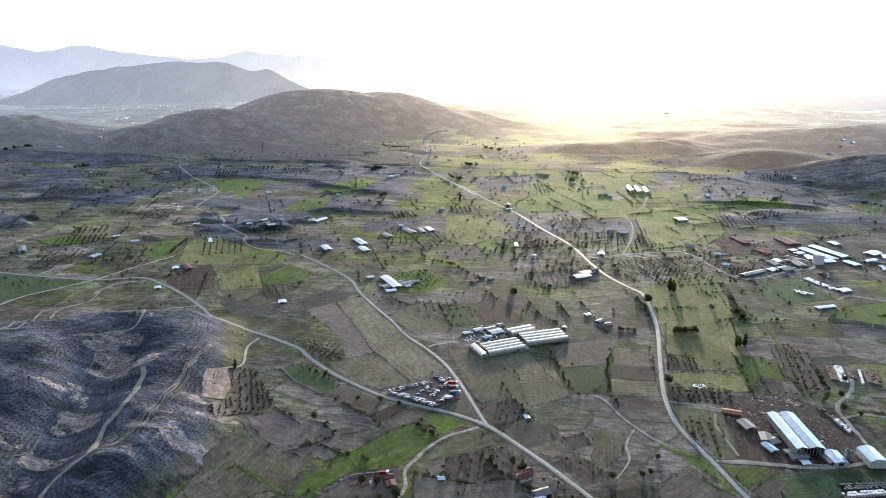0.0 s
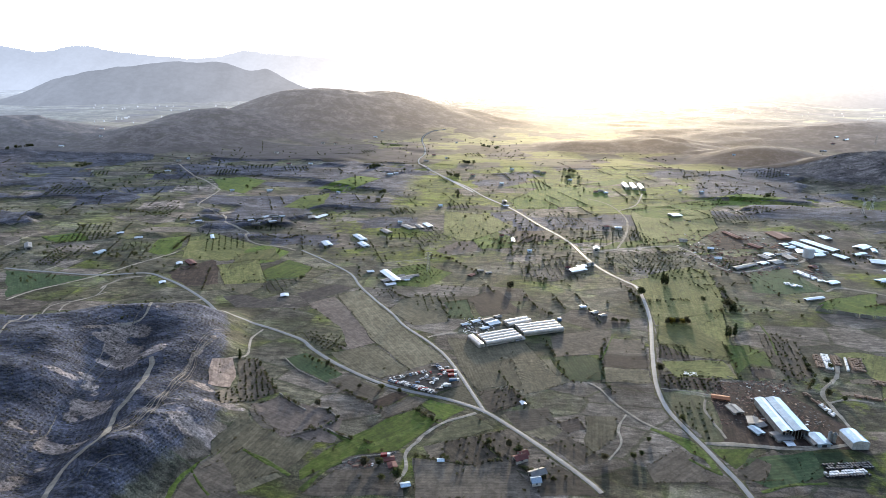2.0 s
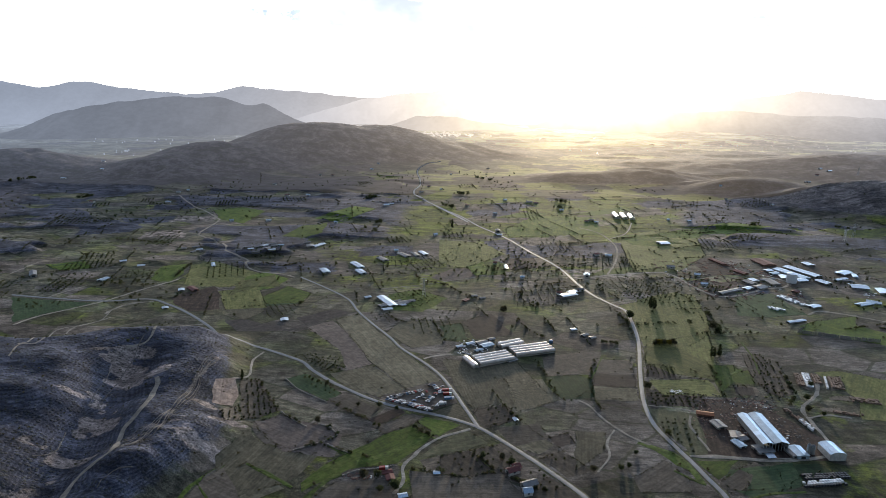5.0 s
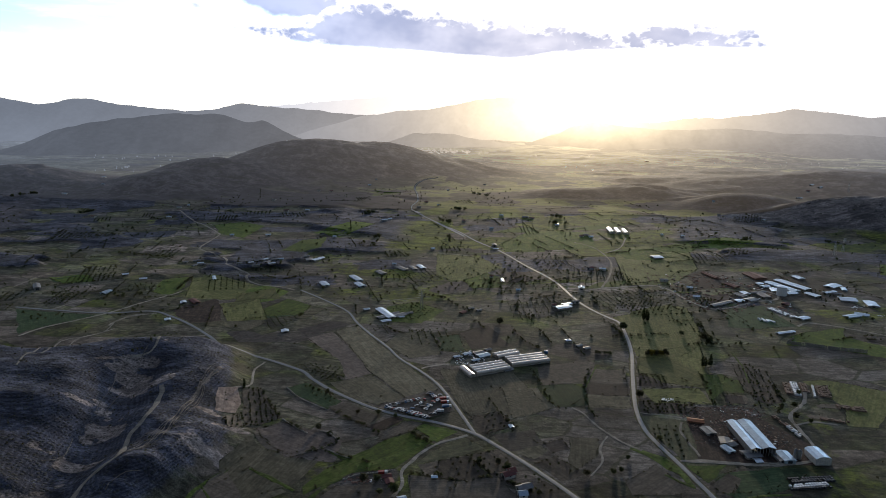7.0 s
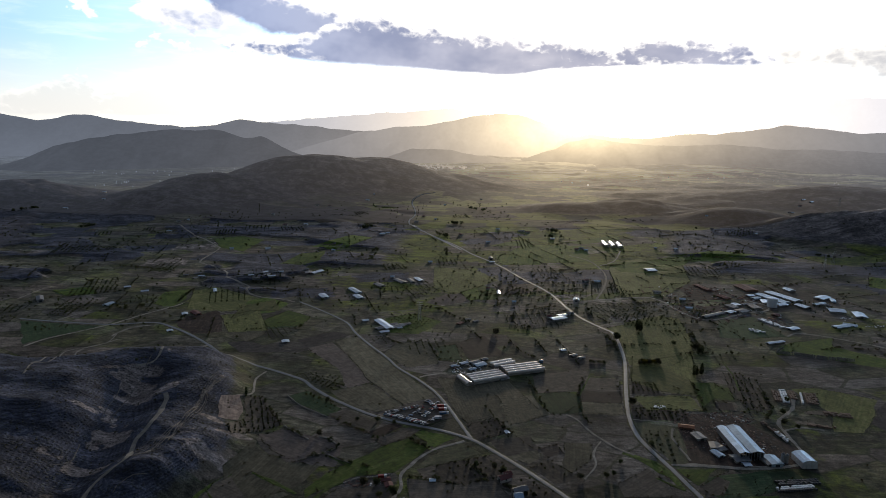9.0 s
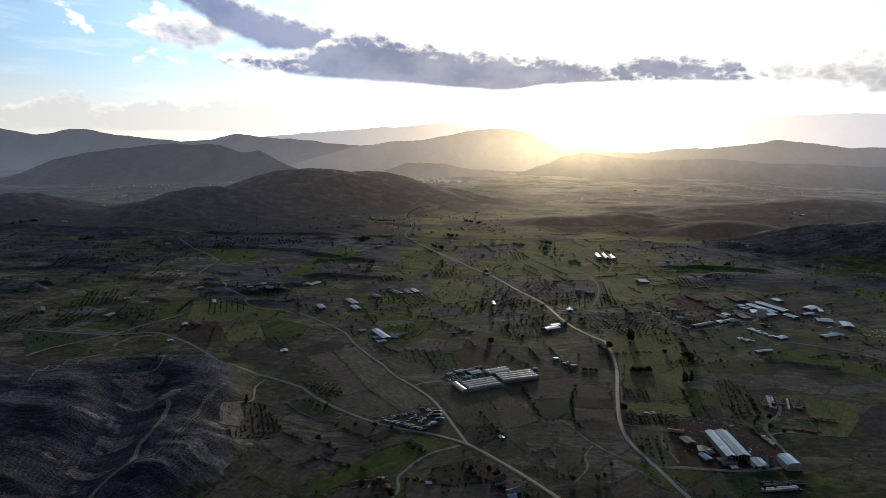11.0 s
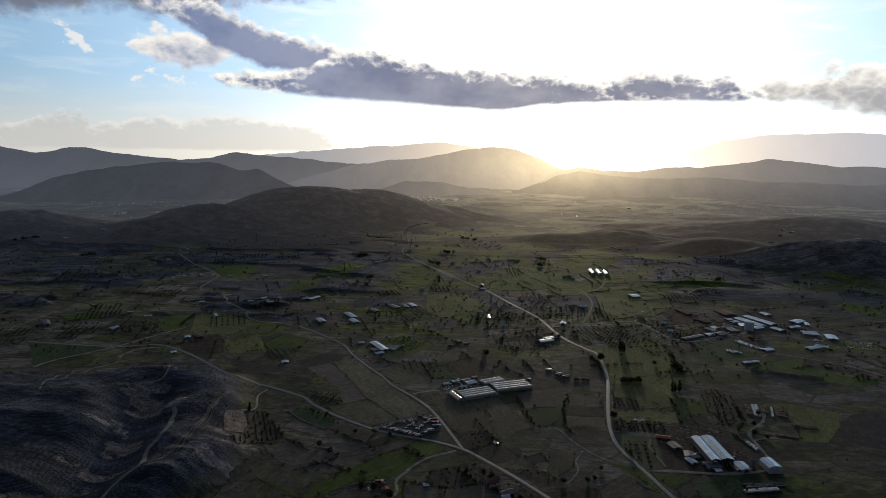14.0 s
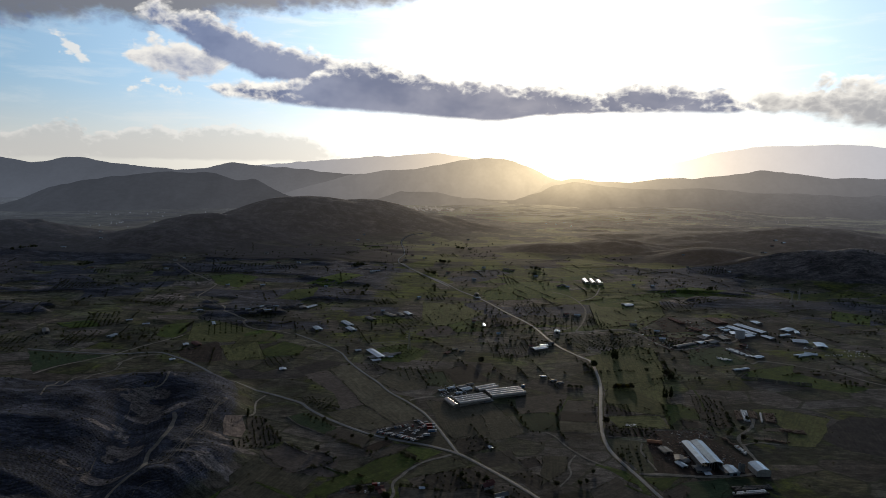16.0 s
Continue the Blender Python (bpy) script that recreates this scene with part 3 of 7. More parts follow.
# house materials that glow: painted haze, then brighter painted sun glints
backdrop_material("painted_haze_roof", 0.85, 0.0, 0.25)
backdrop_material("painted_glint_roof", 1.9, 0.0, 0.25)

# ---------------------------------------------------------------- the lie of the land
def soft(a, lo, hi):
    """0 below lo, 1 above hi, smooth between."""
    k = np.clip((np.asarray(a, float) - lo) / (hi - lo), 0, 1)
    return k * k * (3 - 2 * k)


def lattice(i, j, seed):
    v = np.sin(i * 127.1 + j * 311.7 + seed * 74.7) * 43758.5453
    return v - np.floor(v)


def value_noise(x, y, size, seed=0):
    """Smooth noise from 0 to 1 with lumps of about that size in metres."""
    x, y = np.asarray(x, float) / size, np.asarray(y, float) / size
    i, j = np.floor(x), np.floor(y)
    u, v = x - i, y - j
    u, v = u * u * (3 - 2 * u), v * v * (3 - 2 * v)
    low = lattice(i, j, seed) * (1 - u) + lattice(i + 1, j, seed) * u
    high = lattice(i, j + 1, seed) * (1 - u) + lattice(i + 1, j + 1, seed) * u
    return low * (1 - v) + high * v


def layered(x, y, size, seed=0, octaves=4):
    total, weight = 0.0, 0.5
    for n in range(octaves):
        total = total + weight * value_noise(x + 13.7 * n, y - 7.3 * n, size / 2 ** n, seed + n)
        weight = weight / 2
    return total


def bump(x, y, cx, cy, rx, ry, turn=0.0):
    """A round rise of height 1 at (cx, cy)."""
    c, s = math.cos(math.radians(turn)), math.sin(math.radians(turn))
    u, v = ((x - cx) * c + (y - cy) * s) / rx, ((y - cy) * c - (x - cx) * s) / ry
    return np.exp(-(u * u + v * v) ** 1.15)


def line_distance(x, y, line):
    """The distance to a line of places."""
    best = 1e9
    for (ax, ay), (bx, by) in zip(line, line[1:]):
        k = np.clip(((x - ax) * (bx - ax) + (y - ay) * (by - ay)) / ((bx - ax) ** 2 + (by - ay) ** 2), 0, 1)
        best = np.minimum(best, np.hypot(x - ax - k * (bx - ax), y - ay - k * (by - ay)))
    return best


GULLY = [(-332, 477), (-330, 450), (-324, 419), (-318, 394), (-311, 368), (-302, 343), (-300, 321), (-299, 298)]
CREST = [(-312, 483), (-298, 453), (-293, 424), (-281, 384), (-279, 361), (-267, 335)]
BARE_STRIPS = [  # line, half width, strength
    ([(-332, 477), (-330, 450), (-324, 419), (-318, 394)], 16, 0.75),
    ([(-318, 380), (-315, 360), (-312, 340), (-306, 323)], 17, 0.95),
    ([(-303, 450), (-296, 455)], 10, 0.95),
    ([(-246, 386), (-224, 389), (-202, 400)], 9, 0.80),
    ([(-229, 364), (-216, 353), (-205, 349)], 12, 0.85),
    ([(-229, 338), (-215, 335), (-207, 339)], 11, 0.85),
    ([(-361, 469), (-346, 472), (-334, 477)], 8, 0.80),
    ([(-345, 341), (-328, 344), (-306, 351)], 8, 0.55),
    ([(-239, 307), (-225, 315), (-215, 321)], 14, 0.60),
    ([(-233, 290), (-222, 298), (-210, 299)], 13, 0.70),
    ([(-262, 380), (-258, 393), (-261, 429), (-263, 460), (-264, 496)], 5, 0.60),
    ([(-253, 389), (-238, 383), (-223, 393)], 7, 0.90),
    ([(-235, 363), (-221, 358), (-206, 358)], 8, 0.90),
    ([(-231, 340), (-222, 340), (-209, 335)], 8, 0.90),
    ([(-242, 320), (-231, 324), (-214, 318)], 8, 0.90),
    ([(-233, 289), (-220, 294), (-209, 297)], 9, 0.90),
    ([(-247, 417), (-241, 417), (-233, 412)], 7, 0.90),
    ([(-312, 301), (-305, 305), (-303, 313)], 7, 0.85),
    ([(-345, 342), (-330, 344), (-327, 355)], 8, 0.70),
    ([(-359, 476), (-334, 486), (-330, 520), (-356, 600), (-336, 613)], 5, 0.80),
    ([(-307, 451), (-299, 458), (-294, 454)], 8, 0.95),
    ([(-271, 323), (-256, 309), (-251, 294)], 9, 0.60),
    ([(-340, 415), (-345, 441), (-344, 449)], 6, 0.80),
    ([(-383, 390), (-366, 400), (-342, 405)], 6, 0.60),
    ([(-319, 385), (-313, 366), (-313, 350)], 9, 1.00),
    ([(-304, 320), (-313, 337), (-310, 343)], 12, 1.00),
    ([(-340, 268), (-318, 286), (-307, 300), (-299, 321), (-290, 345), (-293, 369), (-307, 412), (-325, 456), (-336, 498)], 17, 0.62),
    ([(-350, 486), (-341, 454), (-330, 413), (-320, 378), (-309, 339)], 13, 1.0),
    ([(-418, 456), (-378, 472), (-349, 493)], 4, 0.8),
    ([(-325, 351), (-316, 361)], 9, 0.8),
]

# the spur of eroded scrub hills beside the road: mask and height
def spur_mask(x, y):
    edge = -212 - 0.42 * (np.maximum(y, 400) - 470) - 0.27 * np.maximum(400 - y, 0) + (20 + 24 * soft(y, 360, 430)) * (value_noise(x, y, 70, 5) - 0.5)
    return soft((edge - x) / (42 + 33 * soft(y, 370, 440)), 0, 1) * soft(590 + 0.12 * (x + 300) - y + 75 * (value_noise(x, y, 75, 6) - 0.5), 0, 70)


def mid_scrub(x, y):
    """Low scrubby rises in the middle distance."""
    left = soft(-90 - x, 0, 200) * soft(y, 790, 890) * (1 - soft(y, 1650, 1850))
    right = soft(x - 0.3 * y + 60, 0, 140) * soft(y, 980, 1100) * (1 - soft(y, 2300, 2600))
    centre = soft(y, 1350, 1500) * (1 - soft(y, 2400, 2700)) * soft(x, 250, 450)
    return np.maximum(np.maximum(left, right), centre) * soft(layered(x * 0.42 + 0.10 * y, y, 88, 21, 4), 0.455, 0.50)


HILLS = (  # x, y, height, radius across, radius along, turn
    (-615, 2076, 119, 330, 230, 20),
    (-448, 2169, 103, 330, 230, 10),
    (-835, 1838, 81, 260, 190, 20),
    (-190, 2256, 42, 250, 190, 0),
    (-932, 1680, 52, 230, 160, 20),
    (899, 1418, 61, 240, 110, -8),
    (764, 1435, 28, 170, 70, -8),
    (644, 1596, 31, 150, 100, 0),
    (408, 1771, 24, 160, 90, 0),
    (244, 1748, 19, 130, 80, 0),
    (671, 2063, 15, 260, 130, 0),
    (1087, 1943, 52, 420, 200, -8),
    (-1417, 1657, 62, 300, 200, 0),
)


def hill_mask(x, y):
    total = 0.0
    for cx, cy, h, rx, ry, turn in HILLS:
        total = np.maximum(total, bump(x, y, cx, cy, rx * 1.05, ry * 1.05, turn))
    return soft(total, 0.08, 0.35)


def height(x, y, fine=True):
    """The ground's height in metres."""
    x, y = np.asarray(x, float), np.asarray(y, float)
    z = 0.0209 * np.where(y < 2300, y, 2300 + 500 * np.tanh((y - 2300) / 500))
    spur = spur_mask(x, y)
    z = z + spur * (20 + 12 * soft(-x, 260, 420) + 9 * (layered(x, y, 150, 3, 3) - 0.45))
    z = z - spur * 17 * np.exp(-(line_distance(x, y, GULLY) / 30) ** 2) + spur * 7 * np.exp(-(line_distance(x, y, CREST) / 34) ** 2)
    rise = mid_scrub(x, y)
    z = z + rise * (2 + 10 * (layered(x, y, 150, 11, 3) - 0.3))
    tall = 0.0
    for cx, cy, h, rx, ry, turn in HILLS:
        tall = np.maximum(tall, h * bump(x, y, cx, cy, rx, ry, turn))
    z = z + tall
    if fine:
        creased = 1 - np.abs(2 * layered(x + 20 * value_noise(x, y, 60, 8), y, 46, 31, 3) - 0.9)
        ribbed = 1 - np.abs(2 * layered(x * 0.55 + 8 * value_noise(x, y, 40, 18), y * 1.25, 19, 35, 2) - 0.75)
        eroded = soft(x + 0.10 * y, -262, -215) * soft(440 - y, 0, 60)
        folded = 1 - np.abs(2 * layered(x * 0.8 + 0.3 * y, y * 1.2, 105, 37, 2) - 0.85)
        z = z + spur * (13.0 * (folded - 0.75) + 4.5 * (creased - 0.75) + (1.0 + 4.0 * eroded) * (ribbed - 0.7) * soft(525 - y, 0, 60))
        far_creased = 1 - np.abs(2 * layered(x, y, 210, 41, 4) - 0.9)
        z = z + 34 * (far_creased - 0.8) * np.clip(tall / 90, 0, 1) + rise * 4 * (far_creased - 0.75)
        z = z + (1 - spur) * 2.0 * (layered(x, y, 120, 51, 3) - 0.45)
    return z


def mesh_object(name, verts, faces, material, smooth=False):
    me = bpy.data.meshes.new(name)
    me.from_pydata([tuple(map(float, v)) for v in verts], [], [tuple(map(int, f)) for f in faces])
    me.materials.append(MATS[material])
    if smooth:
        me.polygons.foreach_set("use_smooth", [True] * len(me.polygons))
    me.update()
    return new(name, me)


def field_cells(x, y):
    """The patchwork of far plots: a random number for each and the distance to its edge."""
    c, s = math.cos(0.32), math.sin(0.32)
    u, v = (x * c + y * s) / 95, (y * c - x * s) / 62
    u, v = u + 0.5 * (value_noise(x, y, 60, 63) - 0.5), v + 0.5 * (value_noise(x, y, 50, 64) - 0.5)
    u = u + 0.35 * np.sin(np.floor(v) * 2.1)
    v = v + 0.22 * (value_noise(x, y, 300, 61) - 0.5)
    return lattice(np.floor(u), np.floor(v), 9)


FAR_FROM = 1450  # where the haze painted into the valley's emission begins


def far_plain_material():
    """The valley's far end, kilometres off, with the bright evening haze painted into its emission."""
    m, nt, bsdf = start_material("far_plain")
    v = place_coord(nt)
    air, glow, level = painted_haze(nt, v)
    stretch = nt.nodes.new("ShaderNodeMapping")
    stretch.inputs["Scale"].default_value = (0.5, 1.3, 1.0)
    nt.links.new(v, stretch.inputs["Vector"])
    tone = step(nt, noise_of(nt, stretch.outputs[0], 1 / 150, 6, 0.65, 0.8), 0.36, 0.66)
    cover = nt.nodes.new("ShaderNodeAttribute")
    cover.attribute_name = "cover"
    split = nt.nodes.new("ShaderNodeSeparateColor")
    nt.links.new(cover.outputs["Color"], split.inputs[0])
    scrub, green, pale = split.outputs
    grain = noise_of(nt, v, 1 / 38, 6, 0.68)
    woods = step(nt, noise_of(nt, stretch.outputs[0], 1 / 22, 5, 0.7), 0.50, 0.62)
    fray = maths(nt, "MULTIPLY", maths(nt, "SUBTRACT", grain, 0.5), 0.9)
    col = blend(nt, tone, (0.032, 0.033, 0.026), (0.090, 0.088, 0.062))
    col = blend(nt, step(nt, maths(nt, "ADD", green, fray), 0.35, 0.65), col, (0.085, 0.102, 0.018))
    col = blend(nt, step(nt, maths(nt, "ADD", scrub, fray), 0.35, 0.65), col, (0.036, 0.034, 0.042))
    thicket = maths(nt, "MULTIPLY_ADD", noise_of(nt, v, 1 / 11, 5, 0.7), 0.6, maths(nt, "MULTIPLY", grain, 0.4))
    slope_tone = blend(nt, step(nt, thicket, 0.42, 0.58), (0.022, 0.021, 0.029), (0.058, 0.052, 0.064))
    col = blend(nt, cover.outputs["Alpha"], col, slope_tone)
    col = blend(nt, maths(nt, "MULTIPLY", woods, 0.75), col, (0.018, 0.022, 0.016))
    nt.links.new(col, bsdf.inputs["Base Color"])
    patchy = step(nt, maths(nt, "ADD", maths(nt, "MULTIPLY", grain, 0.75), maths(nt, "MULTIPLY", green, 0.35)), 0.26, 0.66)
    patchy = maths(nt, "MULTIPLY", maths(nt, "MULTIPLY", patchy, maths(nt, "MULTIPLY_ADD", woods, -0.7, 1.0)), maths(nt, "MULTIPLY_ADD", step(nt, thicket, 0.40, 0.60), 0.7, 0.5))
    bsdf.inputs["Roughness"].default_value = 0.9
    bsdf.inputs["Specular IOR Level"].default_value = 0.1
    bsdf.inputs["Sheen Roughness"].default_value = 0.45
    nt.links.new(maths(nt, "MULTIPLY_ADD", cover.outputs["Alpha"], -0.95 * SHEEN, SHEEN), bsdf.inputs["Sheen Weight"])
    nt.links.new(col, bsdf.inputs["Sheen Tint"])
    # emission painted for the air grows with the distance from where it begins to show
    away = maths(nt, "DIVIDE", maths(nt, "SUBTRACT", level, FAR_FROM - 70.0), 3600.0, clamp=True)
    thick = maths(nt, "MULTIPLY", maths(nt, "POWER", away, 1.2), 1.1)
    # extra sun glow painted on the nearer part
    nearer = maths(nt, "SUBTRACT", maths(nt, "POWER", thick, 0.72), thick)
    painted_air = blend(nt, 1.0, blend(nt, thick, (0.0, 0.0, 0.0), air), blend(nt, nearer, (0.0, 0.0, 0.0), glow), "ADD")
    nt.links.new(painted_air, bsdf.inputs["Emission Color"])
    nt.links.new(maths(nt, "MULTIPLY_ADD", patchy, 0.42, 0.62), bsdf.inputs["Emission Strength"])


def far_rise(x, y):
    """How far the sheet with painted haze lies above the ground under it."""
    return 0.4 + 70 * np.maximum(layered(x * 0.6, y, 330, 95, 4) - 0.42, 0) * soft(y, 2250, 2700) * soft(x + 0.4 * y, 400, 1000)


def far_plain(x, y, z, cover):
    """The same sheet of land farther off, a hand above the ground, with haze painted as glow."""
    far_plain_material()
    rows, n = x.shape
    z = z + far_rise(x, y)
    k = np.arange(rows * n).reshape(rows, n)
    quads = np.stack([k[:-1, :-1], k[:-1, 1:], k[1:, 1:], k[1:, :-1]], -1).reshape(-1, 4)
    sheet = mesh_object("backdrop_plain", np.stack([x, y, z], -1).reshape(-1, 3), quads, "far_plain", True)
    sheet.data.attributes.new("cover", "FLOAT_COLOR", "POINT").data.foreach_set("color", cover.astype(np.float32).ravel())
    tagged(sheet, "far end of the valley under painted bright haze", "backdrop", kind="structure")


def make_ground():
    ys = [-900.0]
    while ys[-1] < 4780:
        ys.append(ys[-1] + (40 if ys[-1] < 150 else min(max(0.0062 * ys[-1], 3.0), 26)))
    ys = np.array(ys)
    n = 560
    u = np.linspace(-1, 1, n)
    wide = 900 + 0.85 * np.maximum(ys, 0)
    x, y = u[None, :] * wide[:, None], np.repeat(ys[:, None], n, 1)
    z = height(x, y)
    me = bpy.data.meshes.new("ground")
    rows, k = len(ys), np.arange(len(ys) * n).reshape(len(ys), n)
    quads = np.stack([k[:-1, :-1], k[:-1, 1:], k[1:, 1:], k[1:, :-1]], -1).reshape(-1, 4)
    me.vertices.add(rows * n)
    me.vertices.foreach_set("co", np.stack([x, y, z], -1).astype(np.float32).ravel())
    me.loops.add(quads.size)
    me.loops.foreach_set("vertex_index", quads.astype(np.int32).ravel())
    me.polygons.add(len(quads))
    me.polygons.foreach_set("loop_start", np.arange(0, quads.size, 4, dtype=np.int32))
    me.polygons.foreach_set("use_smooth", np.ones(len(quads), dtype=bool))
    me.update(calc_edges=True)
    # what grows where: heath, fresh green, bare earth
    spur, rise, tall = spur_mask(x, y), mid_scrub(x, y), hill_mask(x, y)
    creased = 1 - np.abs(2 * layered(x + 20 * value_noise(x, y, 60, 8), y, 46, 31, 3) - 0.9)
    scrub = np.maximum(np.maximum(spur, 0.95 * rise), tall)
    plots = field_cells(x, y)
    middle = soft(y, 640, 900)
    streak = layered(x * 0.45, y * 1.5, 210, 71, 3)
    green = middle * np.where(plots > 0.42, 1.0, 0.0) * soft(streak, 0.30, 0.50) * (0.75 + 0.5 * lattice(np.floor(plots * 997), 3.0, 1))
    green = green * (0.35 + 0.65 * soft(x + 0.12 * y, -260, 20))
    green = np.maximum(green, 0.5 * soft(layered(x, y, 70, 75, 3), 0.60, 0.70) * (1 - middle))
    scrub = np.maximum(scrub, 0.75 * middle * np.where(plots < 0.16, 1.0, 0.0))
    strip = np.maximum.reduce([w * (0.4 if line[0][0] > -250 and line[0][1] < 345 else 1.0) * (1 - soft(line_distance(x, y, line), 0.35 * r, r)) for line, r, w in BARE_STRIPS])
    pale = spur * (0.30 * soft(creased, 0.88, 0.99) * soft(layered(x, y, 110, 77, 2), 0.34, 0.5) + 0.28 * soft(layered(x * 1.4, y, 60, 79, 3), 0.55, 0.68) * soft(470 - y, 0, 60))
    eroded = soft(x + 0.10 * y, -262, -215) * soft(440 - y, 0, 60)
    ribbed = 1 - np.abs(2 * layered(x * 0.55 + 8 * value_noise(x, y, 40, 18), y * 1.25, 19, 35, 2) - 0.75)
    pale = np.maximum(pale, 0.40 * spur * eroded * soft(ribbed, 0.78, 0.95))
    banded = soft(value_noise(x * 0.35 + 0.5 * y, y * 1.3, 16, 83) + 0.4 * value_noise(x, y, 7, 84), 0.66, 0.86)
    pale = np.maximum(pale, strip * (0.35 + 0.75 * banded))
    pale = np.maximum(pale, 0.30 * spur * banded * soft(455 - 0.25 * (x + 300) - y, 0, 45) * soft(layered(x, y, 90, 85, 2), 0.3, 0.46))
    pale = np.maximum(pale, 0.55 * middle * np.where((plots > 0.2) & (plots < 0.25), 1.0, 0.0) * (1 - tall) * (1 - rise) * (1 - soft(y, 1100, 1500)))
    cover = np.stack([scrub, np.clip(green * (1 - scrub), 0, 1), pale, np.maximum(tall, 0.05 * rise)], -1)
    me.attributes.new("cover", "FLOAT_COLOR", "POINT").data.foreach_set("color", cover.astype(np.float32).ravel())
    me.materials.append(MATS["ground"])
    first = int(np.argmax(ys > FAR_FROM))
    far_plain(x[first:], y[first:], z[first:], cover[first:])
    return tagged(new("ground", me), "valley floor of dry grass, green plots and grey scrub hills", "ground", kind="structure")


ground_sheet = make_ground()


def ridge(name, distance, crest, material, label):
    """A far range: crest as (azimuth, elevation) in degrees seen from over the valley, with a real slope before it."""
    az, el = np.array([p[0] for p in crest], float), np.array([p[1] for p in crest], float)
    n = 420
    a = np.linspace(az[0], az[-1], n)
    e = np.interp(a, az, el)
    e = np.convolve(np.pad(e, 5, mode='edge'), np.hanning(13)[1:-1] / 6.0, 'valid') + 0.42 * (layered(a * 30, a * 0 + distance, 60, 91, 5) - 0.47)
    verts, faces, steps = [], [], 9
    for s in range(steps):
        k = s / (steps - 1)
        d = distance - 330 * (1 - k) + 0 * a
        top = 283 + distance * np.tan(np.radians(e))
        z = 20 + (top - 20) * k ** 0.8 + (1 - k) * k * 60 * (layered(a * 40, a * 0 + 90 * k, 60, 93, 3) - 0.45)
        for i in range(n):
            verts.append((d[i] * math.sin(radians(a[i])), -90 + d[i] * math.cos(radians(a[i])), z[i]))
    for s in range(steps - 1):
        for i in range(n - 1):
            faces.append((s * n + i, s * n + i + 1, (s + 1) * n + i + 1, (s + 1) * n + i))
    return tagged(mesh_object(name, verts, faces, material, True), label, "backdrop", kind="structure")


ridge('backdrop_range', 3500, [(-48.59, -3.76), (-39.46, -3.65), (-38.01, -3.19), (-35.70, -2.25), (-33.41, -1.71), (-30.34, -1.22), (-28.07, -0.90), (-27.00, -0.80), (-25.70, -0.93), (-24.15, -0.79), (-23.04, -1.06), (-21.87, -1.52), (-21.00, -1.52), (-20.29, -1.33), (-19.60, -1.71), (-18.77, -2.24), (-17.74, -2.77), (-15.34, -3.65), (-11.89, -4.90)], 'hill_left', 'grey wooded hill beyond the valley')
ridge('backdrop_range', 3700, [(-13.39, -4.64), (-11.62, -3.89), (-9.86, -3.24), (-8.60, -2.73), (-7.08, -2.37), (-4.60, -2.49), (-2.27, -2.76), (0.27, -3.13), (3.30, -3.72), (6.31, -4.40)], 'hill_town', 'brown hill beyond the town with painted haze')
ridge('backdrop_range', 3850, [(-1.21, -4.56), (0.80, -4.02), (2.78, -3.23), (5.47, -2.34), (6.66, -1.68), (8.32, -1.22), (10.01, -1.48), (12.37, -1.82), (15.56, -1.84), (19.44, -1.56), (23.17, -1.91), (30.13, -1.85), (37.33, -1.58)], 'hill_sun', 'hills under the sun with painted golden haze')
ridge('backdrop_range', 4700, [(-52.91, -0.16), (-45.31, -0.05), (-39.01, 0.24), (-38.00, -0.03), (-36.79, -0.27), (-35.11, 0.05), (-33.01, 0.20), (-31.07, -0.21), (-28.84, -0.54), (-25.87, -0.75), (-22.32, -1.19), (-17.68, -2.42), (-13.80, -3.55)], 'range_left', 'mountain range far behind the valley, grey-blue with painted haze')
ridge('backdrop_range', 4520, [(-37.22, -2.87), (-34.55, -2.05), (-31.76, -1.31), (-27.60, -0.85), (-24.09, -0.55), (-21.80, -0.10), (-19.50, -0.36), (-15.69, -0.57), (-11.77, -0.92), (-7.78, -1.38), (-3.73, -2.33), (-0.66, -3.44)], 'range_left_mid', 'low hills far behind the valley with painted haze')
ridge('backdrop_range', 4840, [(-26.00, -2.79), (-23.22, -1.01), (-21.36, -0.33), (-17.59, -0.01), (-13.72, 0.28), (-8.77, 0.68), (-3.77, 1.08), (-2.02, 0.76), (1.24, 0.06), (6.21, -0.86), (11.09, -2.46)], 'range_pale', 'mountain range on the horizon, very pale with painted haze')
ridge('backdrop_range', 4250, [(-20.10, -3.54), (-17.69, -2.72), (-14.75, -1.83), (-11.77, -1.12), (-8.78, -0.50), (-5.77, -0.32), (-2.76, 0.21), (0.23, 0.73), (2.72, 0.52), (4.96, -0.24), (6.71, -1.09), (9.15, -1.73), (12.05, -2.68), (14.86, -3.32)], 'range_centre', 'mountain under the sun with painted warm haze')
ridge('backdrop_range', 4120, [(-2.69, -3.47), (0.84, -2.92), (4.31, -2.21), (6.24, -1.49), (8.39, -0.97), (10.31, -1.18), (12.88, -1.28), (15.57, -0.94), (19.03, -0.70), (21.49, -0.39), (23.65, -0.00), (25.41, -0.24), (27.65, -0.45), (30.06, -0.57), (36.08, -0.22), (44.63, -0.19)], 'range_right', 'hills on the horizon with painted haze')
ridge('backdrop_range', 4780, [(1.32, -2.41), (3.78, -1.53), (6.21, -0.90), (10.02, -0.46), (13.68, 0.24), (14.59, 0.16), (17.62, 0.69), (20.50, 1.38), (23.25, 1.90), (25.54, 1.97), (29.75, 1.94), (35.84, 1.53), (44.40, 1.29)], 'range_right_far', 'pale mountains under painted bright haze')


# ---------------------------------------------------------------- roads and fields


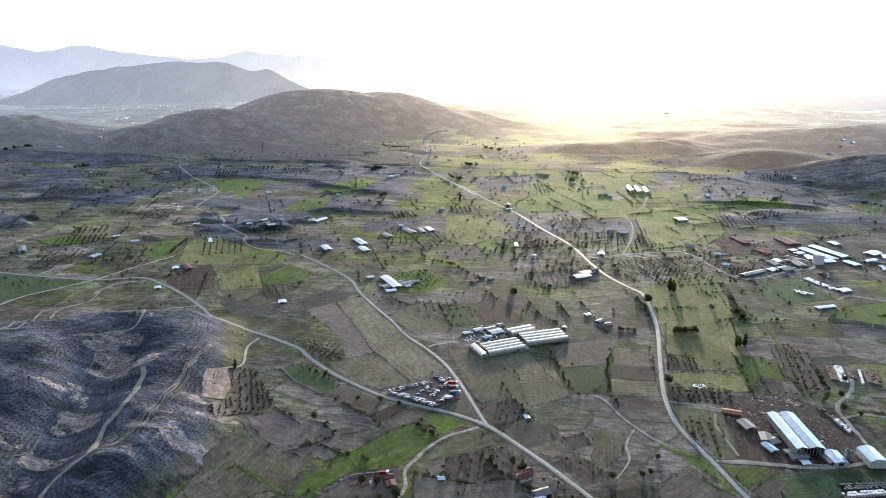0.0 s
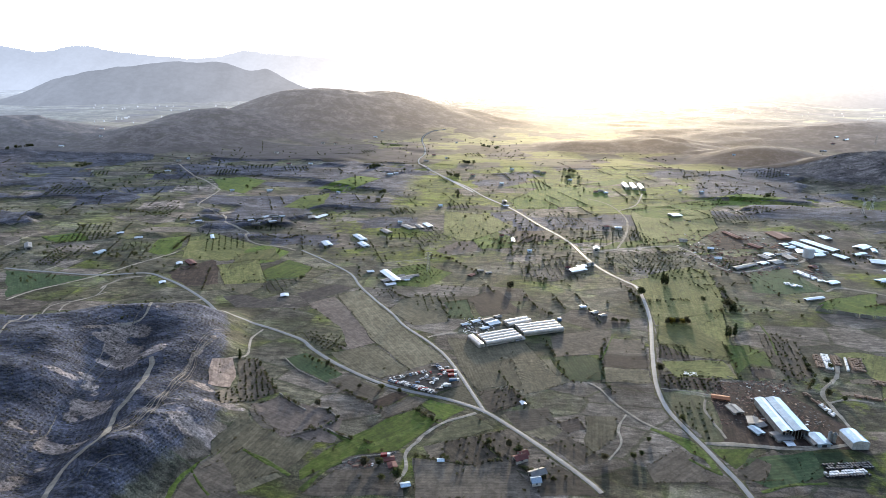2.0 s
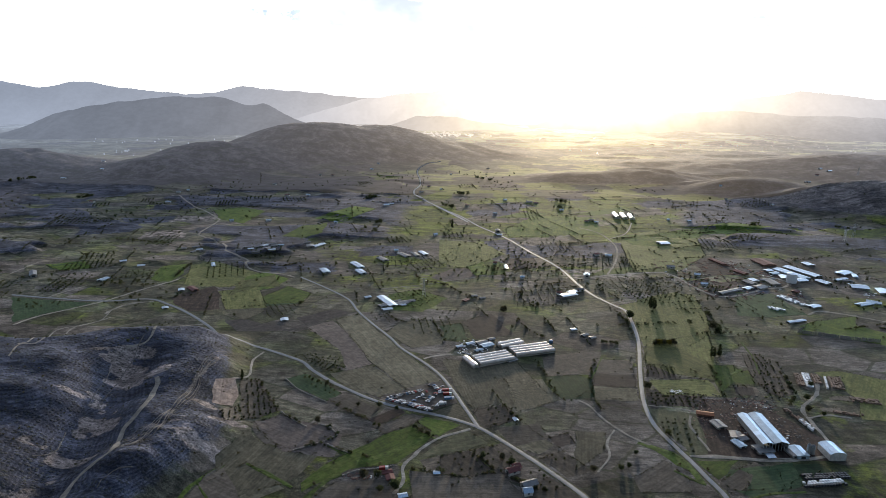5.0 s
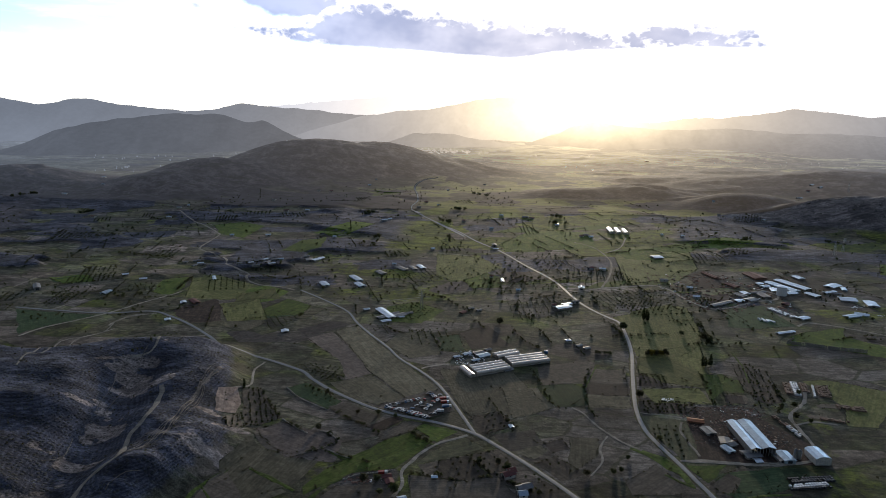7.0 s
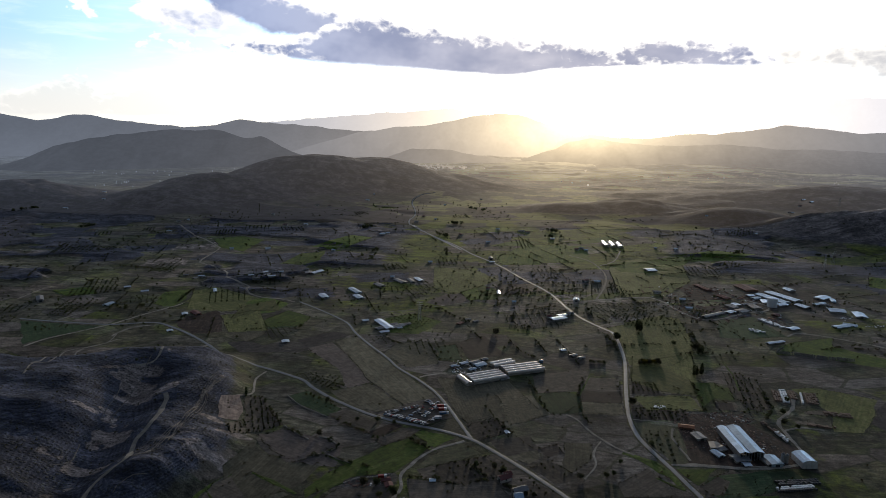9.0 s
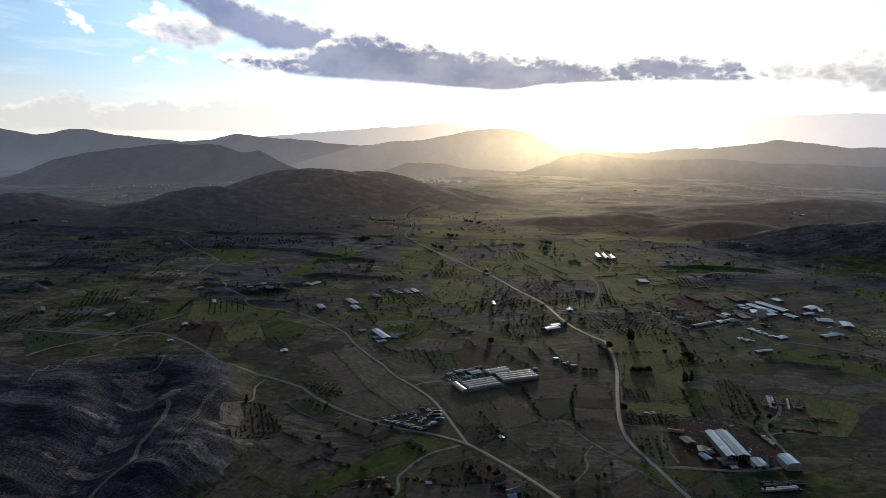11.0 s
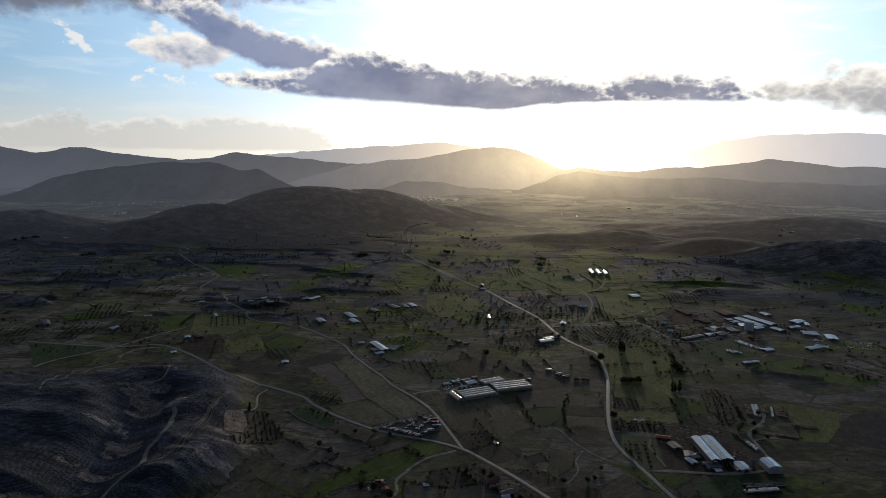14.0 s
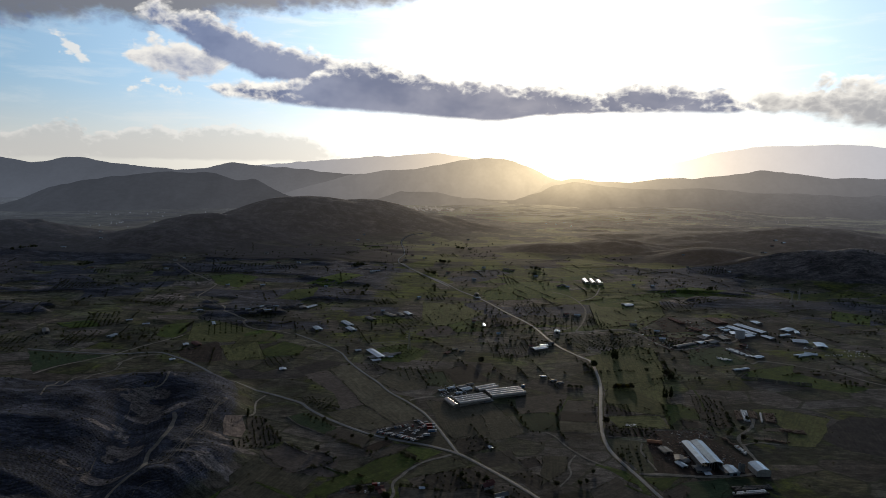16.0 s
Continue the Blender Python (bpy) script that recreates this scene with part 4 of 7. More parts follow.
def smooth_line(points, gap=5.0):
    """A smooth line through the points, with places about every gap metres."""
    p = [Vector((*q, 0)) for q in points]
    p = [p[0] * 2 - p[1], *p, p[-1] * 2 - p[-2]]
    line = []
    for i in range(1, len(p) - 2):
        n = max(2, int((p[i + 1] - p[i]).length / gap))
        for k in range(n):
            t = k / n
            line.append(0.5 * (2 * p[i] + (p[i + 1] - p[i - 1]) * t + (2 * p[i - 1] - 5 * p[i] + 4 * p[i + 1] - p[i + 2]) * t * t + (3 * p[i] - p[i - 1] - 3 * p[i + 1] + p[i + 2]) * t ** 3))
    return [(q.x, q.y) for q in [*line, p[-2]]]


def ribbon(name, points, width, lift, material, ragged=0.0):
    line = smooth_line(points, 4.0)
    verts, faces, across = [], [], 4
    for i, (x, y) in enumerate(line):
        ax, ay = line[max(i - 1, 0)]
        bx, by = line[min(i + 1, len(line) - 1)]
        long = math.hypot(bx - ax, by - ay) or 1
        nx, ny = -(by - ay) / long, (bx - ax) / long
        for k in range(across + 1):
            w = (k / across - 0.5) * width
            if k in (0, across) and ragged:
                w *= 1 + ragged * (noise.noise((x * 0.11, y * 0.11, k)))
            px, py = x + nx * w, y + ny * w
            edge = 0.10 if k in (0, across) else 0.0
            verts.append((px, py, float(height(px, py)) + lift - edge + (0.9 if py > 1400 else 0.0)))
    for i in range(len(line) - 1):
        for k in range(across):
            a = i * (across + 1) + k
            faces.append((a, a + across + 1, a + across + 2, a + 1))
    return mesh_object(name, verts, faces, material, True)


ROAD_LINES = []


def asphalt_road(points, width):
    ROAD_LINES.append(points)
    road = ribbon("road", points, width * 0.68, 0.30, "asphalt", 0.05)
    tagged(road, "grey asphalt country road with worn grassy verges", "road", kind="structure")
    verge = ribbon("verge", points, width + 1.2, 0.19, "verge", 0.5)
    verge.parent = road


def dirt_road(points, width):
    lift = 0.5 if spur_mask(*points[len(points) // 2]) > 0.3 else 0.24
    if width >= 3:
        ROAD_LINES.append(points)
    tagged(ribbon("dirt_road", points, width * 0.8, lift, "dirt" if width > 1.2 else "terrace", 0.7 if width > 1.2 else 1.6), "pale beaten dirt track across the fields", "road", kind="structure")


def grass_strip(points, width):
    tagged(ribbon("grass_strip", points, width * 0.7, 0.17, "lush", 0.8), "strip of lush green grass between fields", "grass", kind="structure")


FIELD_LABELS = {
    "dry": "dry olive-brown stubble field with faint furrows", "pasture": "yellow-green pasture with thin grass", "grass": "rough grass plot with bare patches",
    "green": "fresh bright green field of young grass", "crop": "dark green field of growing crop", "plough": "ploughed grey-brown field with furrow lines",
    "plough_pink": "pinkish-brown freshly ploughed field", "soil": "small plot of dark turned soil", "soil_pale": "pale bare earth plot among the fields",
    "soil_pink": "pit of bare pinkish earth", "orchard_floor": "dark earth between rows of fruit trees", "yard": "reddish-brown trodden earth works yard",
    "gravel": "brown gravel lot for parked vehicles", "scrub": "strip of dark grey scrub", "terrace": "pale terraced plot in a hill gully"}
FIELD_COUNT = [0]
HEDGES = []


def field(kind, corners):
    """A plot laid over the ground; its x axis runs along its longest side."""
    FIELD_COUNT[0] += 1
    n = len(corners)
    sides = [(math.dist(corners[i], corners[(i + 1) % n]), i) for i in range(n)]
    i = max(sides)[1]
    (ax, ay), (bx, by) = corners[i], corners[(i + 1) % n]
    turn = math.atan2(by - ay, bx - ax)
    cx, cy = sum(p[0] for p in corners) / n, sum(p[1] for p in corners) / n
    m = Matrix.Translation((cx, cy, 0)) @ Matrix.Rotation(turn, 4, "Z")
    back = m.inverted()
    # sides that waver a little
    outline = []
    for k in range(n):
        a, b = Vector((*corners[k], 0)), Vector((*corners[(k + 1) % n], 0))
        steps = max(1, int((b - a).length / 9))
        for q in range(steps):
            p = a.lerp(b, q / steps)
            shift = 3.2 if q else 1.5
            p += Vector((noise.noise(p * 0.06), noise.noise(p * 0.06 + Vector((9, 3, 1))), 0)) * shift
            outline.append(back @ p)
    bm = bmesh.new()
    bm.faces.new([bm.verts.new(p) for p in outline])
    xs, ys = [p.x for p in outline], [p.y for p in outline]
    for lo, hi, way in ((min(xs), max(xs), (1, 0, 0)), (min(ys), max(ys), (0, 1, 0))):
        cut = 5.0
        at = lo + cut
        while at < hi:
            bmesh.ops.bisect_plane(bm, geom=bm.verts[:] + bm.edges[:] + bm.faces[:], plane_co=Vector(way) * at, plane_no=way)
            at += cut
    if kind not in ("yard", "gravel", "scrub", "soil_pink"):
        rng = random.Random(FIELD_COUNT[0])
        for k in range(n):
            if rng.random() < 0.5:
                (ax, ay), (bx, by) = corners[k], corners[(k + 1) % n]
                for _ in range(int(math.dist(corners[k], corners[(k + 1) % n]) / 3.2)):
                    q = rng.random()
                    HEDGES.append((ax + (bx - ax) * q + rng.uniform(-0.8, 0.8), ay + (by - ay) * q + rng.uniform(-0.8, 0.8), rng.uniform(0.5, 1.3), "bush", False))
    lift = 0.07 + 0.008 * (FIELD_COUNT[0] % 9)
    for v in bm.verts:
        p = m @ v.co
        v.co.z = float(height(p.x, p.y)) + lift + 0.25 * float(spur_mask(p.x, p.y) > 0.02)
    bmesh.ops.recalc_face_normals(bm, faces=bm.faces)
    if sum(f.normal.z for f in bm.faces) < 0:
        bmesh.ops.reverse_faces(bm, faces=bm.faces)
    me = bpy.data.meshes.new("field")
    bm.to_mesh(me)
    bm.free()
    me.materials.append(MATS[kind])
    ob = new("field", me)
    ob.matrix_world = m
    return tagged(ob, FIELD_LABELS[kind], "field", kind="structure")


field('crop', [(-624, 676), (-569, 670), (-505, 665), (-522, 647), (-545, 618), (-557, 594)])
field('plough_pink', [(-211, 615), (-187, 639), (-160, 605), (-140, 569), (-118, 530), (-139, 515), (-163, 564)])
field('dry', [(-185, 642), (-162, 663), (-142, 634), (-113, 594), (-97, 571), (-51, 510), (-46, 500), (-76, 482), (-115, 528)])
field('dry', [(-156, 505), (-117, 526), (-76, 481), (-100, 463), (-130, 478)])
field('gravel', [(-97, 465), (-46, 499), (-26, 462), (-51, 443)])
field('dry', [(-45, 443), (-26, 461), (-15, 440), (-15, 429)])
field('dry', [(-47, 549), (-24, 545), (-12, 531), (27, 551), (39, 523), (54, 486), (23, 457), (11, 463), (-14, 453), (-29, 485)])
field('crop', [(56, 521), (87, 527), (99, 519), (98, 484), (81, 478), (66, 477)])
field('orchard_floor', [(-12, 445), (15, 463), (27, 437), (-2, 420)])
field('dry', [(6, 418), (29, 434), (54, 402), (42, 388), (22, 397)])
field('soil', [(51, 412), (67, 421), (72, 406), (56, 400)])
field('plough', [(-55, 358), (-16, 353), (13, 362), (26, 339), (26, 324), (-48, 316)])
field('soil_pale', [(-50, 371), (-12, 389), (4, 365), (-6, 356), (-43, 358)])
field('soil_pale', [(-10, 389), (13, 400), (26, 376), (16, 366), (5, 368)])
field('grass', [(-50, 373), (-41, 391), (-16, 416), (2, 400), (-15, 389)])
field('green', [(-120, 357), (-99, 383), (-84, 402), (-62, 418), (-45, 403), (-61, 373), (-67, 365), (-101, 353), (-128, 325), (-131, 334)])
field('green', [(-58, 425), (-52, 434), (-21, 424), (-39, 406)])
field('plough', [(-92, 413), (-65, 438), (-54, 435), (-61, 422), (-84, 403)])
field('dry', [(-144, 455), (-125, 465), (-90, 446), (-98, 424), (-127, 439)])
field('plough', [(-194, 402), (-176, 425), (-156, 411), (-132, 411), (-122, 396), (-145, 378), (-176, 380)])
field('dry', [(-204, 355), (-194, 397), (-176, 378), (-144, 374), (-128, 371), (-134, 345), (-142, 334), (-169, 316), (-194, 320)])
field('plough', [(-203, 288), (-205, 312), (-203, 335), (-196, 350), (-170, 316), (-150, 292), (-160, 268)])
field('soil_pink', [(-251, 460), (-239, 476), (-227, 455), (-220, 428), (-238, 424)])
field('soil_pale', [(-233, 474), (-220, 487), (-180, 431), (-204, 409), (-219, 439)])
field('soil_pale', [(-227, 413), (-218, 428), (-205, 407), (-214, 396)])
field('soil_pale', [(113, 566), (144, 564), (143, 537), (106, 539)])
field('plough', [(103, 537), (146, 536), (141, 508), (101, 512)])
field('dry', [(100, 510), (140, 504), (137, 482), (94, 483)])
field('soil', [(161, 558), (182, 558), (181, 530), (155, 530)])
field('dry', [(186, 566), (223, 570), (219, 530), (184, 533)])
field('dry', [(155, 527), (217, 525), (215, 497), (203, 495), (180, 510), (152, 503)])
field('orchard_floor', [(149, 498), (194, 498), (194, 474), (143, 475)])
field('grass', [(143, 469), (181, 463), (174, 402), (159, 398), (145, 443)])
field('yard', [(198, 490), (219, 493), (239, 481), (251, 471), (265, 441), (263, 425), (263, 404), (222, 397), (174, 402), (181, 463)])
field('green', [(160, 391), (194, 395), (171, 369)])
field('plough', [(174, 372), (206, 394), (219, 384), (216, 364), (171, 354)])
field('crop', [(220, 390), (255, 397), (260, 381), (231, 376), (217, 366)])
field('green', [(225, 563), (246, 563), (245, 548), (259, 555), (254, 524), (231, 527)])
field('orchard_floor', [(266, 593), (284, 594), (286, 558), (272, 500), (258, 508), (258, 545)])
field('soil_pale', [(290, 584), (297, 574), (283, 507), (274, 503)])
field('soil', [(232, 517), (249, 517), (246, 500), (229, 502)])
field('soil_pale', [(305, 555), (322, 552), (319, 537), (301, 517), (296, 525)])
field('soil_pale', [(329, 548), (345, 550), (336, 524), (321, 519)])
field('soil_pale', [(312, 506), (336, 511), (331, 500), (312, 500)])
field('soil_pale', [(294, 485), (312, 486), (311, 478), (294, 478)])
field('green', [(122, 412), (145, 402), (159, 378), (162, 368), (145, 384), (141, 393)])
field('plough', [(109, 365), (138, 391), (149, 367), (148, 353), (111, 349)])
field('dry', [(74, 424), (98, 426), (93, 397), (68, 371)])
field('pasture', [(161, 729), (262, 786), (252, 648), (217, 610), (166, 604), (170, 664), (172, 710)])
field('crop', [(319, 769), (365, 757), (387, 720), (339, 706), (301, 709)])
field('green', [(362, 680), (392, 700), (449, 724), (418, 666), (377, 670), (360, 660)])
field('pasture', [(235, 1107), (296, 1142), (361, 1092), (345, 983), (281, 890), (210, 877), (220, 1049)])
field('orchard_floor', [(395, 835), (400, 905), (440, 960), (505, 950), (545, 905), (500, 850), (430, 828)])
field('plough_pink', [(-91, 817), (-63, 863), (-36, 873), (-23, 827), (-72, 804)])
field('green', [(-89, 896), (-70, 953), (-30, 944), (6, 850), (-25, 832), (-42, 875)])
field('green', [(-17, 933), (14, 901), (19, 844), (-9, 834)])
field('green', [(-138, 739), (-102, 763), (-59, 733), (-85, 680), (-122, 682)])
field('dry', [(-109, 644), (-70, 652), (-60, 626), (-51, 586), (-85, 573), (-118, 610)])
field('crop', [(-60, 636), (-35, 648), (-24, 601), (-48, 597)])
field('soil', [(-34, 653), (-1, 683), (27, 620), (-16, 603)])
field('scrub', [(-233, 643), (-195, 678), (-173, 667), (-213, 618)])
field('soil', [(16, 925), (64, 935), (69, 882), (25, 865)])
field('green', [(24, 1151), (105, 1114), (98, 1073), (45, 1066), (14, 1112)])
field('soil', [(33, 1281), (67, 1300), (72, 1244), (34, 1228)])
field('dry', [(-365, 717), (-330, 750), (-280, 662), (-292, 630), (-337, 664)])
field('crop', [(-295, 695), (-255, 710), (-248, 691), (-283, 678)])
field('yard', [(-414, 688), (-411, 715), (-375, 739), (-337, 664), (-363, 653)])
field('green', [(-487, 765), (-492, 812), (-469, 842), (-451, 776), (-464, 755)])
field('crop', [(-672, 807), (-645, 836), (-597, 806), (-649, 792)])
field('pasture', [(-446, 782), (-445, 825), (-405, 838), (-357, 804), (-347, 753), (-373, 741)])
field('pasture', [(-346, 705), (-355, 772), (-317, 804), (-291, 754), (-324, 750)])
field('plough_pink', [(-196, 407), (-178, 425), (-137, 410), (-126, 398), (-149, 373), (-172, 384)])
field('crop', [(-194, 489), (-178, 503), (-134, 467), (-144, 450), (-172, 470)])
field('plough', [(-144, 456), (-127, 466), (-94, 442), (-102, 423), (-139, 448)])
field('yard', [(-101, 426), (-79, 444), (-70, 439), (-92, 415)])
field('plough', [(-91, 415), (-70, 437), (-57, 430), (-77, 407)])
field('yard', [(180, 461), (197, 481), (239, 486), (256, 462), (270, 438), (279, 426), (266, 402), (225, 400), (171, 399), (174, 443)])
field('soil_pink', [(199, 489), (217, 493), (234, 474), (217, 461), (200, 466)])
field('plough', [(172, 368), (190, 383), (197, 377), (186, 358), (168, 356)])
field('pasture', [(165, 601), (203, 606), (224, 566), (219, 530), (180, 539), (160, 562)])
field('green', [(225, 559), (247, 567), (255, 529), (236, 534), (225, 540)])
field('yard', [(309, 838), (347, 850), (357, 835), (310, 802)])
field('crop', [(321, 778), (378, 800), (388, 720), (354, 709), (334, 726)])
field('yard', [(314, 945), (352, 976), (372, 923), (381, 887), (317, 871), (313, 916)])
field('pasture', [(191, 755), (246, 790), (270, 779), (260, 676), (247, 649), (194, 622), (178, 661)])
field('green', [(56, 519), (98, 530), (98, 502), (77, 477), (70, 478)])
field('soil', [(51, 412), (66, 421), (71, 408), (58, 399)])
field('orchard_floor', [(-35, 378), (-13, 388), (5, 367), (-6, 355), (-33, 356)])
field('orchard_floor', [(-11, 388), (13, 401), (31, 381), (8, 366)])
field('orchard_floor', [(41, 381), (59, 395), (79, 372), (61, 360)])
field('orchard_floor', [(29, 344), (48, 361), (76, 332), (33, 327)])
field('orchard_floor', [(-13, 450), (16, 462), (27, 439), (-5, 422)])
field('plough', [(55, 564), (104, 588), (119, 585), (104, 533), (56, 522)])
field('soil', [(101, 533), (143, 532), (139, 507), (98, 506)])
field('dry', [(98, 502), (139, 504), (134, 481), (94, 479)])
field('soil_pale', [(112, 567), (148, 566), (143, 535), (106, 537)])
field('soil', [(159, 557), (185, 558), (181, 531), (154, 530)])
field('pasture', [(155, 524), (212, 529), (215, 497), (159, 496)])
field('orchard_floor', [(147, 499), (199, 498), (196, 476), (143, 473)])
field('soil_pale', [(233, 520), (253, 519), (248, 501), (228, 500)])
field('pasture', [(176, 634), (247, 642), (231, 567), (217, 534), (160, 563)])
field('green', [(225, 565), (244, 562), (236, 527), (218, 505), (218, 533)])
field('crop', [(180, 381), (233, 395), (232, 369), (189, 349), (173, 363)])
field('soil_pink', [(198, 487), (220, 493), (218, 466), (202, 461), (196, 473)])
field('plough', [(7, 423), (44, 433), (52, 410), (19, 396)])
field('dry', [(17, 510), (52, 515), (66, 474), (26, 451)])
field('plough_pink', [(-196, 410), (-169, 424), (-117, 399), (-115, 367), (-157, 371)])
field('dry', [(-199, 328), (-179, 354), (-142, 328), (-161, 310), (-181, 308)])
field('plough', [(-123, 311), (-107, 337), (-63, 346), (-56, 317)])
field('scrub', [(-316, 626), (-294, 634), (-231, 608), (-187, 676), (-174, 660), (-229, 603), (-287, 596)])
field('green', [(-365, 780), (-335, 817), (-291, 789), (-298, 747), (-333, 728)])
field('green', [(-300, 710), (-281, 757), (-241, 731), (-241, 697), (-286, 685)])
field('yard', [(-407, 677), (-408, 712), (-382, 746), (-362, 718), (-346, 666), (-372, 650)])
field('pasture', [(-367, 725), (-321, 753), (-281, 673), (-329, 661)])
field('green', [(-485, 766), (-500, 824), (-469, 844), (-451, 796), (-451, 755)])
field('green', [(-679, 814), (-624, 830), (-597, 804), (-636, 788)])
field('pasture', [(-427, 749), (-459, 837), (-435, 862), (-366, 823), (-330, 803), (-360, 743)])
field('green', [(-363, 749), (-337, 794), (-305, 797), (-309, 747)])
field('green', [(-379, 1009), (-365, 1094), (-323, 1128), (-313, 1039), (-335, 1000)])
field('green', [(-366, 1172), (-304, 1271), (-253, 1259), (-302, 1131)])
field('green', [(-600, 1222), (-550, 1260), (-488, 1229), (-490, 1113), (-548, 1142)])
field('green', [(-455, 1614), (-388, 1731), (-271, 1819), (-244, 1708), (-359, 1600)])
field('green', [(20, 1129), (83, 1249), (204, 1249), (198, 1110), (101, 1084), (26, 1061)])
field('green', [(-2, 1221), (53, 1280), (115, 1279), (74, 1229)])
field('green', [(224, 1100), (295, 1120), (360, 1164), (422, 1189), (369, 1103), (287, 1032), (238, 1037)])
field('green', [(227, 979), (274, 1031), (325, 990), (284, 925), (222, 897)])
field('green', [(384, 1178), (470, 1209), (536, 1196), (462, 1147), (390, 1130)])
field('green', [(154, 1277), (287, 1372), (296, 1334), (207, 1267)])
field('green', [(138, 850), (171, 890), (224, 907), (194, 866)])
field('soil_pale', [(13, 921), (79, 938), (99, 900), (24, 868)])
field('pasture', [(-98, 1031), (-19, 1018), (19, 952), (-48, 864), (-86, 897)])
field('pasture', [(322, 558), (352, 562), (400, 540), (366, 490), (348, 468), (322, 468), (338, 505)])
field('scrub', [(365, 487), (385, 515), (405, 535), (430, 548), (470, 545), (450, 480), (410, 450), (378, 462)])
field('green', [(372, 672), (392, 690), (429, 692), (466, 660), (500, 640), (470, 622), (440, 628), (405, 645)])
field('green', [(667, 1042), (721, 1015), (684, 952), (635, 982)])
asphalt_road([(-630, 683), (-570, 677), (-497, 673), (-443, 686), (-408, 671), (-369, 645), (-326, 608), (-282, 562), (-255, 560), (-196, 532), (-175, 511), (-145, 485), (-105, 459), (-77, 447), (-47, 439), (-27, 432), (-7, 422), (11, 406), (40, 376), (65, 347), (74, 334)], 5.5)
asphalt_road([(-277, 799), (-234, 761), (-188, 716), (-166, 676), (-140, 637), (-113, 600), (-95, 571), (-67, 539), (-48, 513), (-33, 483), (-21, 455), (-9, 427), (-6, 420)], 4.6)
dirt_road([(-284, 797), (-311, 810), (-348, 818), (-376, 844), (-386, 874), (-431, 900), (-452, 942), (-521, 1005), (-537, 1029), (-546, 1126), (-563, 1156), (-618, 1218), (-684, 1280), (-748, 1362)], 4.5)
asphalt_road([(-179, 1943), (-222, 1906), (-238, 1817), (-211, 1661), (-200, 1568), (-205, 1494), (-190, 1430), (-146, 1351), (-94, 1258), (-59, 1184), (-184, 1425), (-119, 1302), (-71, 1225), (-33, 1147), (18, 1063), (58, 972), (99, 886), (120, 806), (134, 765), (156, 728), (167, 709), (167, 664), (163, 613), (151, 547), (143, 499), (140, 470), (141, 441), (148, 416), (156, 393), (163, 370), (168, 355), (172, 336)], 5.6)
dirt_road([(123, 835), (168, 854), (217, 872), (250, 880), (267, 863), (279, 822), (290, 794), (307, 778), (336, 790), (379, 820), (405, 828), (418, 844), (418, 860), (397, 884)], 5)
dirt_road([(168, 859), (190, 923), (207, 1008), (201, 1088), (185, 1130), (161, 1154)], 4)
dirt_road([(203, 1071), (242, 1119), (271, 1208)], 3.5)
dirt_road([(-552, 588), (-543, 615), (-518, 645), (-493, 677), (-474, 716), (-453, 754), (-444, 771)], 4)
dirt_road([(-467, 631), (-468, 642), (-458, 668), (-431, 678)], 3)
dirt_road([(-576, 680), (-567, 705), (-555, 728)], 3.5)
dirt_road([(-697, 765), (-697, 794), (-697, 825)], 3)
dirt_road([(-452, 474), (-448, 489), (-491, 571), (-469, 598), (-454, 622)], 2.4)
dirt_road([(-353, 490), (-340, 514), (-366, 594), (-335, 614)], 3)
dirt_road([(-268, 269), (-277, 287), (-279, 301), (-274, 314), (-265, 326), (-276, 350), (-280, 366), (-278, 379), (-282, 406), (-289, 430), (-294, 439)], 5.6)
dirt_road([(-265, 326), (-256, 335), (-250, 360), (-253, 381), (-256, 412), (-262, 449), (-263, 479)], 0.9)
dirt_road([(-237, 546), (-241, 528), (-237, 510), (-231, 489), (-241, 471)], 3)
dirt_road([(-63, 329), (-59, 343), (-61, 362), (-56, 374), (-49, 389), (-35, 405), (-13, 419)], 3.5)
dirt_road([(-40, 561), (-59, 554), (-68, 547)], 4)
dirt_road([(176, 405), (173, 423), (171, 444), (176, 459)], 2.5)
dirt_road([(143, 474), (167, 471), (182, 466)], 2)
dirt_road([(158, 397), (179, 399), (222, 397), (252, 403), (272, 414), (276, 436), (276, 463), (277, 477), (285, 490), (303, 509), (316, 535)], 4)
dirt_road([(277, 465), (295, 472), (314, 469)], 3.5)
dirt_road([(81, 477), (90, 468), (99, 447), (110, 430), (119, 419), (131, 410)], 3)
dirt_road([(84, 370), (96, 391), (97, 410), (106, 430)], 2)
dirt_road([(-158, 757), (-127, 771), (-98, 785), (-25, 825)], 2)
dirt_road([(449, 724), (428, 729), (408, 734), (390, 720)], 4)
dirt_road([(408, 734), (423, 733), (457, 717), (490, 696), (516, 661), (545, 640)], 4)
dirt_road([(-263, 324), (-253, 340), (-255, 369), (-257, 395), (-261, 427), (-263, 458), (-260, 483)], 0.9)
dirt_road([(-260, 325), (-248, 346), (-251, 379), (-259, 416), (-261, 445), (-267, 471)], 0.7)
dirt_road([(-265, 337), (-253, 352), (-249, 380), (-244, 388)], 0.8)
dirt_road([(-329, 408), (-336, 449), (-342, 484), (-347, 514), (-341, 524)], 0.9)
dirt_road([(-334, 400), (-342, 430), (-351, 466), (-355, 488)], 0.8)
dirt_road([(-435, 442), (-449, 473), (-436, 485), (-477, 579), (-461, 610), (-467, 644)], 2.2)
dirt_road([(-470, 638), (-457, 664), (-435, 678)], 2)
dirt_road([(-255, 291), (-253, 305), (-241, 311)], 1)
dirt_road([(-328, 327), (-321, 340), (-330, 365)], 1)
grass_strip([(-178, 352), (-158, 343), (-136, 329)], 3.5)
